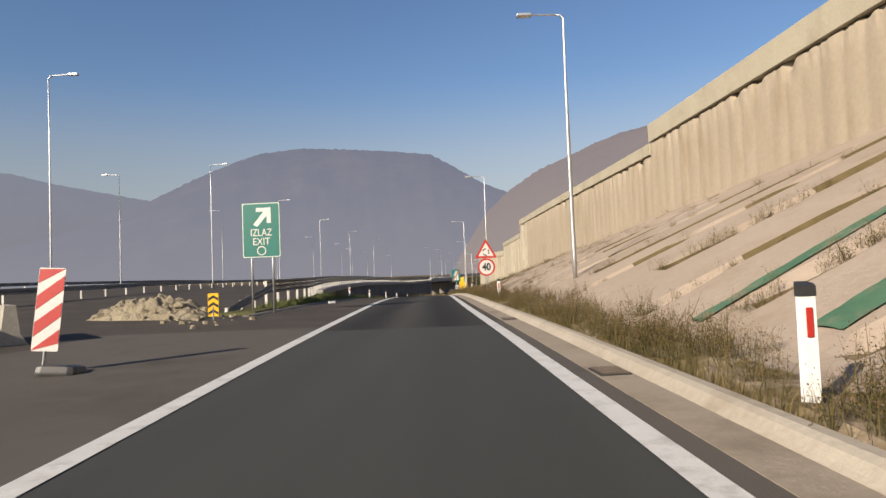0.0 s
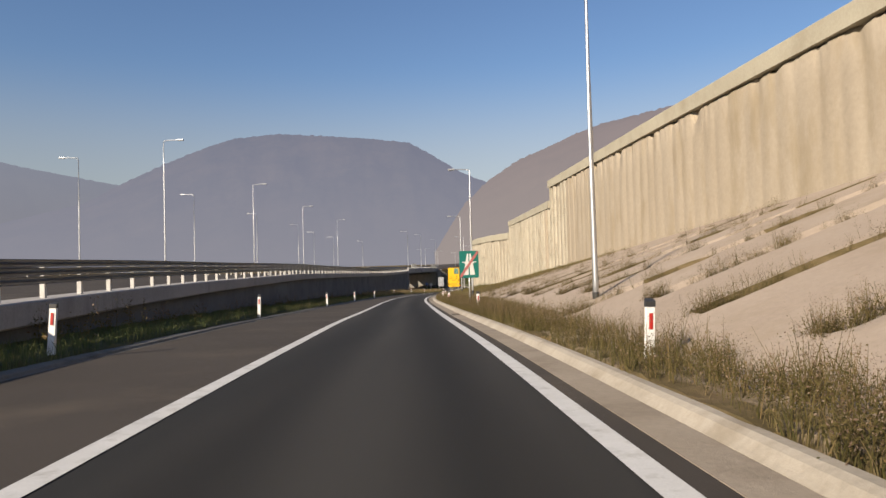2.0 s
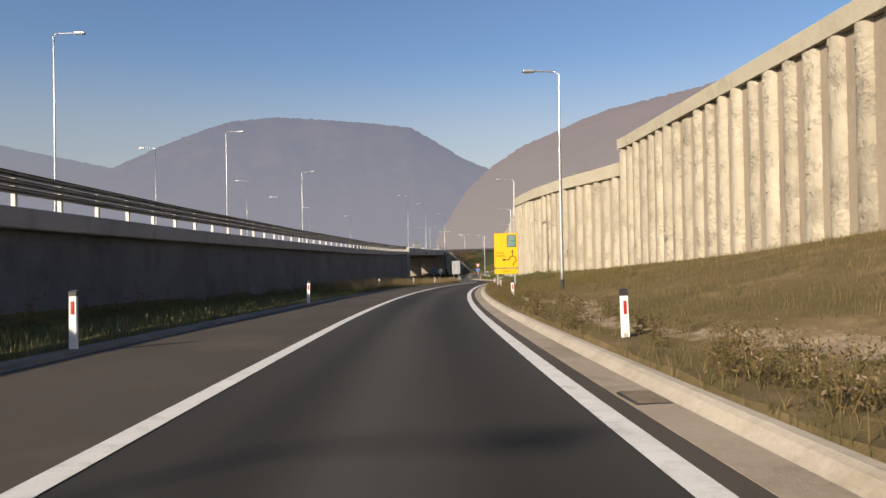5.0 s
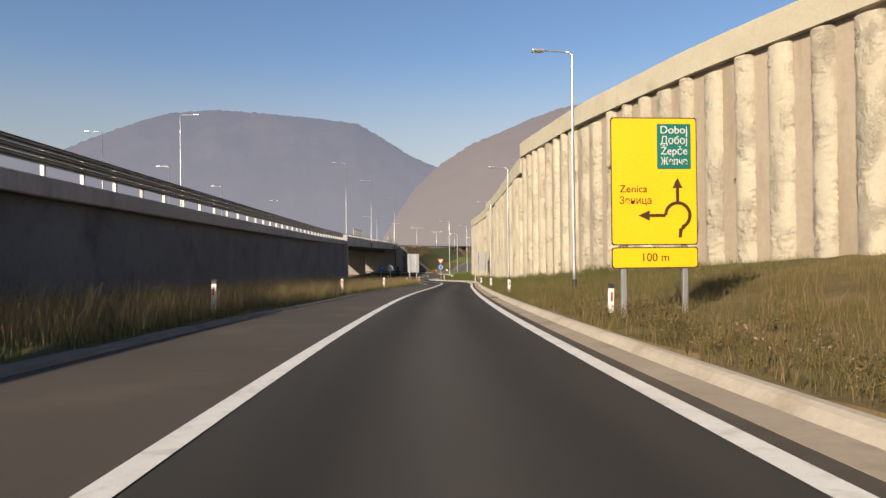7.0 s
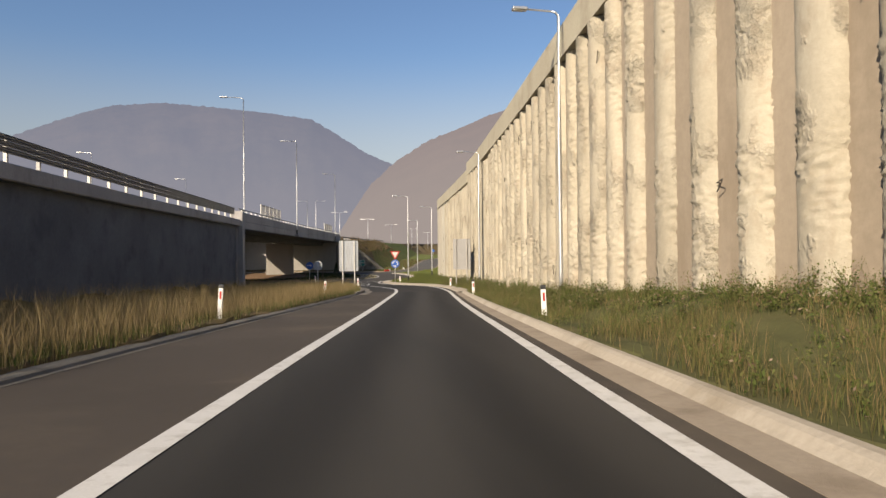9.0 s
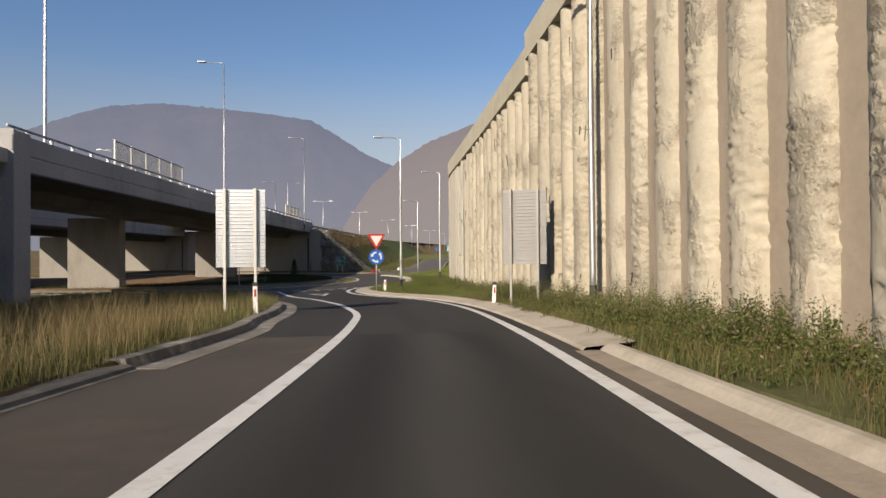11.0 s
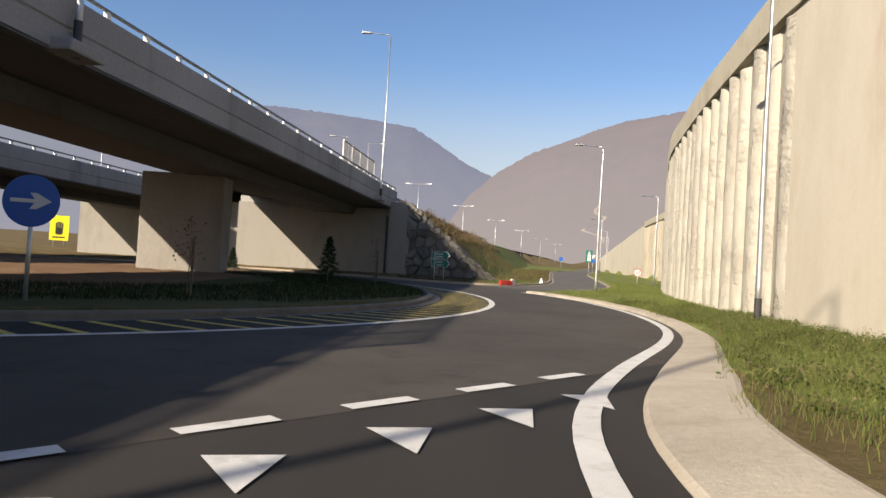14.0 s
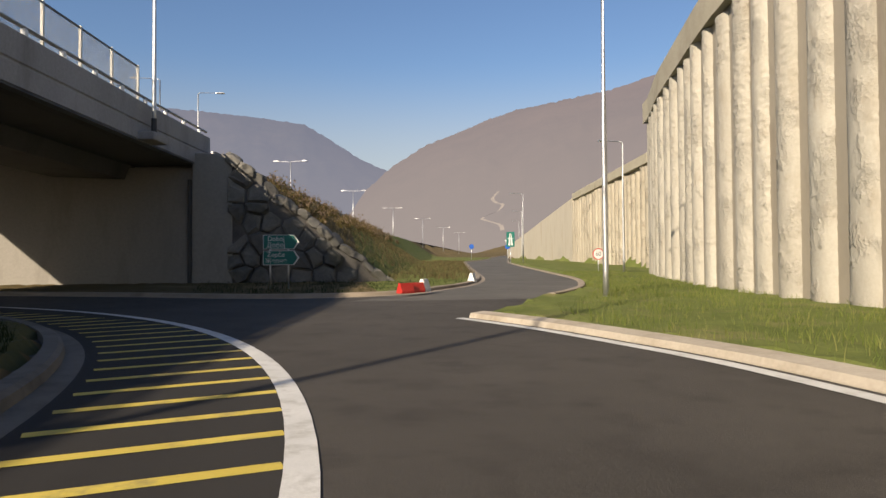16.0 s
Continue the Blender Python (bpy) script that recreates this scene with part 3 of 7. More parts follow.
def wheel_worn(m):
    """Asphalt polished darker in the two wheel tracks, paler between them."""
    nt = m.node_tree
    b = nt.nodes["Principled BSDF"]
    col = b.inputs["Base Color"].links[0].from_socket
    uv = nt.nodes.new("ShaderNodeUVMap")
    uv.uv_map = "across"
    sep = nt.nodes.new("ShaderNodeSeparateXYZ")
    nt.links.new(uv.outputs[0], sep.inputs[0])
    shift = nt.nodes.new("ShaderNodeMath")
    shift.operation, shift.inputs[1].default_value, shift.inputs[2].default_value = "MULTIPLY_ADD", 0.16, -0.08
    nt.links.new(noise_tex(nt, 0.35, 4, 0.6, (1, 0.15, 1), "World"), shift.inputs[0])
    add = nt.nodes.new("ShaderNodeMath")
    nt.links.new(sep.outputs[0], add.inputs[0])
    nt.links.new(shift.outputs[0], add.inputs[1])
    r = nt.nodes.new("ShaderNodeValToRGB")
    r.color_ramp.interpolation = "EASE"
    r.color_ramp.elements[0].position, r.color_ramp.elements[1].position = 0.0, 1.0
    for pos in (0.27, 0.5, 0.74):
        r.color_ramp.elements.new(pos)
    for e, v in zip(r.color_ramp.elements, (1.1, 0.72, 1.3, 0.72, 1.1)):
        e.color = (v, v * 0.985, v * 0.96, 1)
    nt.links.new(add.outputs[0], r.inputs[0])
    nt.links.new(mix(nt, 1.0, col, r.outputs[0], "MULTIPLY"), b.inputs["Base Color"])
    return m


def lay_across(ob, left, right):
    me = ob.data
    uv = me.uv_layers.new(name="across")
    for loop in me.loops:
        p = me.vertices[loop.vertex_index].co
        uv.data[loop.index].uv = ((p.x - left(p.y)) / (right(p.y) - left(p.y)), p.y * 0.1)


surface("road_lane", lambda y: left_line(y) + 0.02, lambda y: right_line(y) - 0.02, -40, 13.2, 2.0, OLD_LANE, 0.005, "older grey asphalt lane before the exit ramp")
lane = surface("road_lane", lambda y: left_line(y) + 0.02, lambda y: right_line(y) - 0.02, 13.2, 200, 2.0, wheel_worn(ASPHALT), 0.005, "dark fresh asphalt lane of the exit ramp")
lay_across(lane, left_line, right_line)
surface("ramp_end_road", -42.0, 12.0, 200, 272, 1.0, FRESH_ASPHALT, 0.0, "dark brownish asphalt where the ramp meets the roundabout")
lane_x = lambda y: float(np.interp(y, [p.y for p in LEFT_LINE if p.y > 196], [p.x for p in LEFT_LINE if p.y > 196]))
surface("shoulder_end", -12.0, lane_x, 200, 224, 1.0, FRESH_ASPHALT, 0.004, "brownish worn asphalt beside the lane line")
surface("roundabout_road", -42.0, lambda y: min(12.0, 0.55 + (y - 227.9) * 0.94), 222, 272, 1.0, RING_ASPHALT, 0.003, "grey worn asphalt of the roundabout under the bridge")


def edge_x(line):
    ys_, xs_ = [p.y for p in line if p.y > 261.5], [p.x for p in line if p.y > 261.5]
    return lambda y: float(np.interp(y, ys_, xs_))


surface("exit_road", edge_x([p for p in FAR_EDGE if p.x > 5]), edge_x(EXIT_EDGE), 262, 478, 3.0, EXIT_ASPHALT, 0.006, "grey asphalt road leaving the roundabout uphill")


def strip(name, line, w, mat, lift, label, o=0.0):
    l3 = [(p.x, p.y, float(road_z(p.y)) + lift) for p in offset_line(line, o)]
    bm = sweep(l3, [(-w / 2, 0), (w / 2, 0)], closed=False)
    for f in bm.faces:
        if f.normal.z < 0:
            f.normal_flip()
    return tagged(part(name, bm, mat), label, "road marking", kind="structure")


strip("edge_line", RIGHT_LINE, 0.2, ROAD_PAINT, 0.012, "continuous white edge line on asphalt")
strip("lane_line", LEFT_LINE, 0.2, ROAD_PAINT, 0.012, "continuous white line, scuffed near the roundabout")
strip("island_line", ISLAND_LINE, 0.18, ROAD_PAINT, 0.012, "white line round the striped island apron")


def kerb(name, line, prof, label, o=0.0, mat=CONCRETE):
    l3 = [(p.x, p.y, float(road_z(p.y))) for p in offset_line(line, o)]
    return tagged(part(name, sweep(l3, prof), mat), label, "kerb", kind="structure")


low = [p for p in RIGHT_LINE if p.y < 197]
kerb("gutter_right", low, [(0.3, -0.3), (0.3, 0.006), (0.655, 0.012), (0.655, -0.3)], "tan dirty concrete gutter beside the edge line", 0.0, GUTTER)
kerb("kerb_right", low, [(0.66, -0.3), (0.66, 0.015), (0.69, 0.04), (0.74, 0.09), (0.80, 0.115), (0.90, 0.11), (0.95, 0.07), (0.96, -0.3)], "pale low rounded concrete kerb", 0.0, KERB_PALE)
apron = [p for p in RIGHT_LINE if p.y >= 196.4]
prof_ = [(0.42, -0.3), (0.42, 0.01), (0.46, 0.05), (1.2, 0.13), (1.26, 0.12), (1.26, -0.3)]
thin_ = [(0.22, -0.3), (0.22, 0.02), (0.25, 0.09), (0.54, 0.12), (0.58, 0.11), (0.58, -0.3)]
bm = bmesh.new()
prev = None
for p, q in zip(apron, offset_line(apron, 1.0)):
    f = min(1, max(0, (p.y - 232) / 7))
    row = []
    for (o0, h0), (o1, h1) in zip(prof_, thin_):
        o, h = o0 + (o1 - o0) * f, h0 + (h1 - h0) * f
        row.append(bm.verts.new((p.x + (q.x - p.x) * o, p.y + (q.y - p.y) * o, float(road_z(p.y)) + h)))
    if prev:
        for k in range(5):
            bm.faces.new((prev[k], row[k], row[k + 1], prev[k + 1]))
    prev = row
bm.faces.new(prev)
bmesh.ops.recalc_face_normals(bm, faces=bm.faces)
tagged(part("kerb_right", bm, KERB_PALE), "pale concrete edge apron narrowing to a kerb at the roundabout", "kerb", kind="structure")
kerb("kerb_left", [p for p in LEFT_EDGE if p.y >= 195.5], [(-0.42, -0.3), (-0.42, 0.12), (-0.2, 0.14), (-0.12, 0.13), (-0.08, 0.016), (0.38, 0.008), (0.38, -0.3)], "scuffed concrete apron and kerb at the roundabout entry", 0.0, SCUFFED)
kerb("kerb_left", [p for p in LEFT_EDGE if p.y < 196.4], [(-0.30, -0.3), (-0.30, 0.06), (-0.08, 0.06), (-0.02, 0.045), (0.02, 0.008), (0.08, 0.004), (0.08, -0.3)], "dark stained concrete kerb along the left verge", 0.0, KERB_DARK)
kerb("kerb_island", ISLAND_KERB, [(-0.2, -0.3), (-0.2, 0.12), (-0.05, 0.12), (0.0, 0.09), (0.02, 0.01), (0.34, 0.006), (0.34, -0.3)], "concrete kerb of the roundabout island", 0.0, KERB_DARK)
kerb("kerb_far", FAR_EDGE, [(-0.2, -0.3), (-0.2, 0.12), (-0.04, 0.12), (0.0, 0.1), (0.03, 0.01), (0.25, 0.006), (0.25, -0.3)], "pale concrete kerb on the far side", 0.0, GUTTER)
kerb("kerb_exit", [p for p in EXIT_EDGE if p.y > 263.5], [(-0.1, -0.3), (-0.1, 0.02), (-0.05, 0.06), (0.12, 0.07), (0.16, 0.05), (0.16, -0.3)], "pale concrete kerb of the far exit road", 0.0, GUTTER)


# ---- pile wall ----
def cap_top(y):
    for a, b, z0, z1, deep in STEPS:
        if y < b or b == 279.0:
            return z0 + (z1 - z0) * (y - a) / (b - a) - deep


wall = thing("pile_wall", pose(0, 0, 0), "tall retaining wall of bored concrete piles with a cap beam", "wall", kind="structure")
for a, b, z0, z1, deep in STEPS:
    a = max(a, -40)
    n = int((b - a) / 1.5) + 2
    line = []
    for i in range(n):
        y = a + (b - a) * i / (n - 1)
        line.append((float(pile_wall_x(y)), y, z0 + (z1 - z0) * (i / (n - 1)) - 0.25))
    part("cap_beam", sweep(line, [(-0.2, -0.75 - deep), (-0.22, -0.03), (-0.19, 0.0), (1.2, 0.0), (1.2, -0.75 - deep)]), CAP_CONCRETE, wall, "pale smooth concrete cap beam")
WALL_LINE = spline([(float(pile_wall_x(y)), y, 0) for y in range(-38, 276, 3)] + [(22.0, 279.0, 0)], 0.3)
for y0, y1, mat in ((98.0, 226.0, TAN_FACE), (226.0, 300, PALE_FACE)):
    bm = bmesh.new()
    prev = None
    for p in WALL_LINE[::2]:
        if not y0 - 0.7 <= p.y <= y1:
            continue
        rec = 0.07
        row = [bm.verts.new((p.x + rec, p.y, z)) for z in (float(pile_wall_base(p.y)) - 1.5, cap_top(p.y) - (1.04 if p.y < 139 else 0.5))]
        if prev:
            bm.faces.new((prev[0], row[0], row[1], prev[1]))
        prev = row
    part("backing", bm, mat, wall, "smooth concrete between the piles")
# the older stretch: smoothed over in shallow flutes, broken away in places under the cap
bm = bmesh.new()
hollow = bmesh.new()
prev = None
for i in range(860):
    y = -38.0 + i * 0.16
    x = float(pile_wall_x(y))
    swell = 0.5 + 0.5 * noise.noise(Vector((y * 0.35, 4.0, 0)))
    flute = 0.1 * swell * abs(math.sin(math.pi * y / 1.28 + 0.8 * noise.noise(Vector((y * 0.4, 0, 0))))) ** 0.7
    gap = 0.01 + max(0.0, noise.noise(Vector((y * 0.85, 9.0, 0))) - 0.05) * 1.0 + max(0.0, noise.noise(Vector((y * 2.6, 3.0, 0)))) * 0.4
    top, foot = cap_top(y) - 1.0, float(pile_wall_base(y)) - 1.5
    row = [bm.verts.new((x - 0.04 - flute * f + 0.03 * noise.noise(Vector((y * 0.5, z * 0.45, 1))), y, z)) for z, f in
           ((foot, 0.8), (foot + (top - foot) * 0.3, 0.9), (foot + (top - foot) * 0.55, 1.1), (foot + (top - foot) * 0.8, 1.0), (top - gap - 0.12, 1.0))]
    row.append(bm.verts.new((x + 0.08, y, top - gap)))
    row.append(bm.verts.new((x + 0.75, y, top - gap - 0.02)))
    deep_ = [hollow.verts.new((x + 0.75, y, z)) for z in (top - 1.2, top + 0.1)]
    if prev:
        for k in range(6):
            bm.faces.new((prev[0][k], row[k], row[k + 1], prev[0][k + 1]))
        hollow.faces.new((prev[1][0], deep_[0], deep_[1], prev[1][1]))
    prev = (row, deep_)
part("backing", bm, SMOOTH_PILE, wall, "smooth fluted concrete face", smooth=True)
part("backing", hollow, SMOOTH_PILE, wall, "rough hollow under the cap beam")


def pile_mesh(seed, rugged, mat):
    """The exposed front of a bored pile, facing -x, broken up in patches; the top is at z = 0."""
    r = random.Random(seed)
    n, h, rings = (22, 12.5, 300) if rugged > 0.5 else (10, 12.5, 60)
    off = Vector((seed * 7.3, seed * 3.1, seed * 1.7))
    wide = r.uniform(0.42, 0.52)
    V, F = [], []
    for j in range(rings + 1):
        z = -h * j / rings
        for k in range(n + 1):
            an = radians(-105 + 210 * k / n)
            cy_, sy_ = math.cos(an), math.sin(an)
            x0 = -0.5 * (abs(cy_) ** 0.62 if cy_ > 0 else -abs(cy_))
            y0 = wide * sy_
            q = Vector((cy_, sy_ * 1.2, z)) + off
            patch = noise.noise(Vector((sy_ * 0.8, 0, z * 0.55)) + off) + 0.35 * noise.noise(Vector((sy_ * 2, 0, z * 2.1)) + off)
            patch = min(1.0, max(0.0, (patch - 0.10 + 0.12 * abs(sy_) ** 4) / 0.16))
            lump = noise.noise(Vector((sy_ * 4, cy_ * 2, z * 6)) + off) * 0.022 + noise.noise(Vector((sy_ * 8, cy_ * 4, z * 15)) + off) * 0.034 + noise.noise(Vector((sy_ * 17, cy_ * 8, z * 30)) + off) * 0.022
            d = (0.02 * noise.noise(q * 0.5) + 0.008 * noise.noise(q * 4) + patch * (lump * 1.6 - 0.012)) * rugged
            edge = (0.03 * noise.noise(Vector((z * 3.0, seed, sy_))) + 0.025 * noise.noise(Vector((z * 9.0, seed, sy_)))) * abs(sy_) ** 3 * rugged
            V.append(((x0 - d * cy_), y0 + d * sy_ + edge, z))
    for j in range(rings):
        for k in range(n):
            i0 = j * (n + 1) + k
            F.append((i0, i0 + 1, i0 + n + 2, i0 + n + 1))
    top = len(V)
    V.append((0.1, 0, 0))
    F += [(k + 1, k, top) for k in range(n)]
    m = bpy.data.meshes.new("pile")
    m.from_pydata(V, [], F)
    m.update()
    for f in m.polygons:
        f.use_smooth = True
    m.materials.append(mat)
    return m


PILES = [pile_mesh(k, 1.0, PILE_CONCRETE) for k in range(9)]
PALE_PILES = [pile_mesh(k + 60, 0.7, PALE_PILE) for k in range(6)]
SMOOTH_PILES = [pile_mesh(k + 30, 0.35, SMOOTH_PILE) for k in range(5)]
rp = random.Random(11)
run, nxt, last = 0.0, 0.0, WALL_LINE[0]
for p in WALL_LINE[1:]:
    run += (p - last).length
    last = p
    if run < nxt:
        continue
    nxt = run + 1.28 + rp.uniform(-0.06, 0.06)
    if 238.2 < p.y < 242.3:
        continue
    ob = new("pile", PALE_PILES[rp.randrange(6)] if p.y > 232 + rp.uniform(-5, 5) else PILES[rp.randrange(9)] if p.y > 96 + rp.uniform(-4, 14) else SMOOTH_PILES[rp.randrange(5)])
    ob.parent = wall
    turn = math.degrees(math.atan2(float(pile_wall_x(p.y - 1) - pile_wall_x(p.y + 1)), 2.0))
    inset = 0.36 - 0.26 * min(max((p.y - 60) / 50, 0), 1)
    ob.matrix_basis = pose(p.x + 0.22 + inset + rp.uniform(-0.05, 0.05), p.y, cap_top(p.y) - 0.95 - (rp.uniform(0, 0.12) if rp.random() < 0.6 else rp.uniform(0.1, 0.34)), 0, 0, turn + rp.uniform(-5, 5))
seg = [p for p in WALL_LINE if 237.4 < p.y < 242.9]
part("panel", sweep([(p.x, p.y, 0) for p in seg], [(-0.1, -6.5), (-0.1, 3.75), (0.6, 3.75), (0.6, -6.5)]), PANEL_CONCRETE, wall, "smooth cast concrete panel")


# a second pile wall beyond the gap, ending in a smooth wing wall
wall2 = thing("pile_wall", pose(0, 0, 0), "farther retaining wall of bored piles with a pale cap", "wall", kind="structure")
FAR_WALL = [(28.5 + 4.9 * k / 12, 292 + 29 * k / 12) for k in range(13)]
part("cap_beam", sweep([(x, y, 4.3) for x, y in FAR_WALL], [(-0.2, -0.75), (-0.22, -0.03), (-0.19, 0.0), (1.3, 0.0), (1.3, -0.75)]), CAP_CONCRETE, wall2, "pale smooth concrete cap beam")
part("backing", sweep([(x, y, 4.0) for x, y in FAR_WALL], [(0.3, -8.5), (0.3, 0), (0.8, 0), (0.8, -8.5)]), PILE_CONCRETE, wall2, "rough concrete between the piles")
for k in range(23):
    ob = new("pile", PILES[k % 8])
    ob.parent = wall2
    ob.matrix_basis = pose(28.5 + 4.9 * k / 22.5 + 0.3, 292.3 + 29 * k / 22.5, 3.3 + rp.uniform(-0.2, 0.1), 0, 0, -9.6)
WING = [(33.4 + 9.2 * k / 8, 321.4 + 64 * k / 8, 3.8 - 4.2 * k / 8) for k in range(9)]
tagged(part("wing_wall", sweep(WING, [(-0.1, -9.0), (-0.1, 0.0), (0.5, 0.0), (0.5, -9.0)]), PANEL_CONCRETE), "smooth concrete wing wall descending along the exit road", "wall", kind="structure")


# ---- highway on the left ----
EDGE = [(float(edge_wall_x(y)), float(y)) for y in np.arange(44.5, 213.7, 1.5)] + [(-8.5, 213.6)]
line = [(x, y, float(deck_z(y))) for x, y in EDGE]
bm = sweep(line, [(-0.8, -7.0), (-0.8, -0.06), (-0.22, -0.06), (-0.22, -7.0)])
tagged(part("retaining_wall", bm, SHADE_CONCRETE), "ribbed retaining wall of the highway, bluish shade put into its colour", "wall", kind="structure")
bm = sweep(line, [(-0.9, -0.3), (-0.9, 0.12), (0.06, 0.12), (0.10, 0.09), (0.10, -0.36), (0.06, -0.40), (-0.21, -0.40), (-0.21, -0.3)])
tagged(part("wall_coping", bm, BRIDGE_CONCRETE), "grey concrete coping on the retaining wall", "coping", kind="structure")
def carriageway(ys_, ds, fall, lift_, label):
    bm = bmesh.new()
    prev = None
    for y in ys_:
        ex = float(edge_wall_x(y)) if y < 213.6 else float(bridge_x(y))
        if y < 36:
            ex = ex + (float(left_edge(y)) + 1.2 - ex) * min(1, max(0, (36 - y) / 14))
        low = min(1, max(0, (36 - y) / 14))
        row = [bm.verts.new((ex - 0.8 - d, y, (float(deck_z(y)) + fall * (d - ds[0]) + lift_) * (1 - low) + (float(road_z(y)) - 0.04 + 0.02 * d) * low)) for d in ds]
        if prev:
            for k in range(len(ds) - 1):
                bm.faces.new((prev[k], prev[k + 1], row[k + 1], row[k]))
        prev = row
    bmesh.ops.recalc_face_normals(bm, faces=bm.faces)
    return tagged(part("highway_road", bm, ASPHALT_WORN), label, "road", kind="structure")


carriageway(list(np.arange(-40, 213, 4.0)) + [213.2], (0, 12, 13.5, 27), 0.03, -0.12, "grey asphalt carriageways of the highway")
carriageway(np.linspace(213.4, 274.5, 9), (0, 4.5, 9.0), 0.05, 0.06, "asphalt carriageway on the bridge")
carriageway(np.linspace(213.4, 280.0, 9), (17.6, 22, 26.0), 0.05, -0.24, "asphalt carriageway on the second bridge")
carriageway(np.arange(274.7, 700, 8.0), (0, 12, 13.5, 27), 0.03, 0.02, "grey asphalt highway beyond the bridge")


# ---- hills ----
def hill(name, prof, dist, depth, mat, label, seed):
    """prof: (bearing in radians to the right of +y, rise per metre of distance)."""
    bs, es = [q[0] for q in prof], [q[1] for q in prof]
    bm = bmesh.new()
    rows = []
    nb, nd = 320, 24
    for i in range(nb + 1):
        b = bs[0] + (bs[-1] - bs[0]) * i / nb
        top = float(np.interp(b, bs, es)) * dist
        row = []
        for j in range(nd + 1):
            s = j / nd
            d = dist - depth * (1 - s)
            n = noise.fractal(Vector((b * 14 + seed, s * 5, seed)), 1.0, 2.0, 5)
            h = top * (s ** 0.85) * (1 + 0.10 * n * (1 - s) * 2) + (noise.noise(Vector((b * 160, seed, 0))) * 5 + noise.noise(Vector((b * 620, seed, 4))) * 1.6 if j == nd else n * 10 * s * (1 - s))
            row.append(bm.verts.new((d * math.sin(b), 150 + d * math.cos(b), h - 6 + 0 * s)))
        rows.append(row)
    for a, b in zip(rows, rows[1:]):
        for j in range(nd):
            bm.faces.new((a[j], b[j], b[j + 1], a[j + 1]))
    ob = part(name, bm, mat, None, "", True)
    return tagged(ob, label, "mountain", kind="structure")


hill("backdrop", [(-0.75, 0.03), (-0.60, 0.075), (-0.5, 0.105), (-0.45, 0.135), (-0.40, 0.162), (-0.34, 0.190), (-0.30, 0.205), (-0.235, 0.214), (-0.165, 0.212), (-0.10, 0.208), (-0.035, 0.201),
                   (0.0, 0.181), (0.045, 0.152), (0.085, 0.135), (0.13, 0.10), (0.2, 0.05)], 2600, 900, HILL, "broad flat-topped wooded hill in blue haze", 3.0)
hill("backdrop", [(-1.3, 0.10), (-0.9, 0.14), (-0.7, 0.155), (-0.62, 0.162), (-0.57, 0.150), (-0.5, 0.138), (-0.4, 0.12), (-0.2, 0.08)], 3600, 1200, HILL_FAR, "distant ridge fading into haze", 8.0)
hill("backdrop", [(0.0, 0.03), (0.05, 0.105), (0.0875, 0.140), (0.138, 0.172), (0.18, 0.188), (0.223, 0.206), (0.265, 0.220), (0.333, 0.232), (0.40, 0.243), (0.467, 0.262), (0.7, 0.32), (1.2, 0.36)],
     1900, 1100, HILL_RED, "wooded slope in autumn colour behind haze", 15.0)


# a pale dirt track zigzagging up the far slope, haze glow mixed into it too
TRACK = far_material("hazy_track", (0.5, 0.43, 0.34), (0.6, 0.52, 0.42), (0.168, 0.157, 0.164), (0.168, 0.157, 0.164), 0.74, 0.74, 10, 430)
track = spline([(200, 985, 32), (201, 1000, 39), (190, 1012, 44), (186, 1026, 48), (196, 1030, 53), (207, 1035, 57), (217, 1046, 66), (211, 1058, 70), (212, 1078, 77), (223, 1092, 87)], 3.0)
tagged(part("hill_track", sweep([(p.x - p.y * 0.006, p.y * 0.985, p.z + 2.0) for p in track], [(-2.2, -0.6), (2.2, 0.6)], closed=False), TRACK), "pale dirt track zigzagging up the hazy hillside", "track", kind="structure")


# ---- lamp posts ----
def lamp_post(name, h, arm, label, group, sleeve=True):
    root = thing(name, pose(0, 0, 0), label, "street lamp", group)
    part("pole", tube([(0, 0, 0), (0, 0, 0.9), (0, 0, h * 0.55), (0, 0, h - 0.15), (arm * 0.06, 0, h - 0.03), (arm * 0.15, 0, h)], [0.078, 0.072, 0.06, 0.043, 0.04, 0.036], 12), GALVANISED, root, smooth=True)
    if sleeve:
        part("base_sleeve", tube([(0, 0, -0.3), (0, 0, 0.55)], [0.092, 0.092], 12), BLACK_PLASTIC, root, "black protective sleeve")
    part("arm", tube([(arm * 0.15, 0, h), (arm * 0.72, 0, h + 0.03)], [0.035, 0.03], 8), GALVANISED, root)
    bm = box(min(arm * 0.68, arm), max(arm * 0.68, arm), -0.13, 0.13, h - 0.02, h + 0.08, 0.03)
    head = part("lamp_head", bm, GALVANISED, root, "flat grey lamp head")
    part("lens", box(min(arm * 0.74, arm * 0.98), max(arm * 0.74, arm * 0.98), -0.09, 0.09, h - 0.035, h - 0.018), WHITE_PLASTIC, head)
    return root


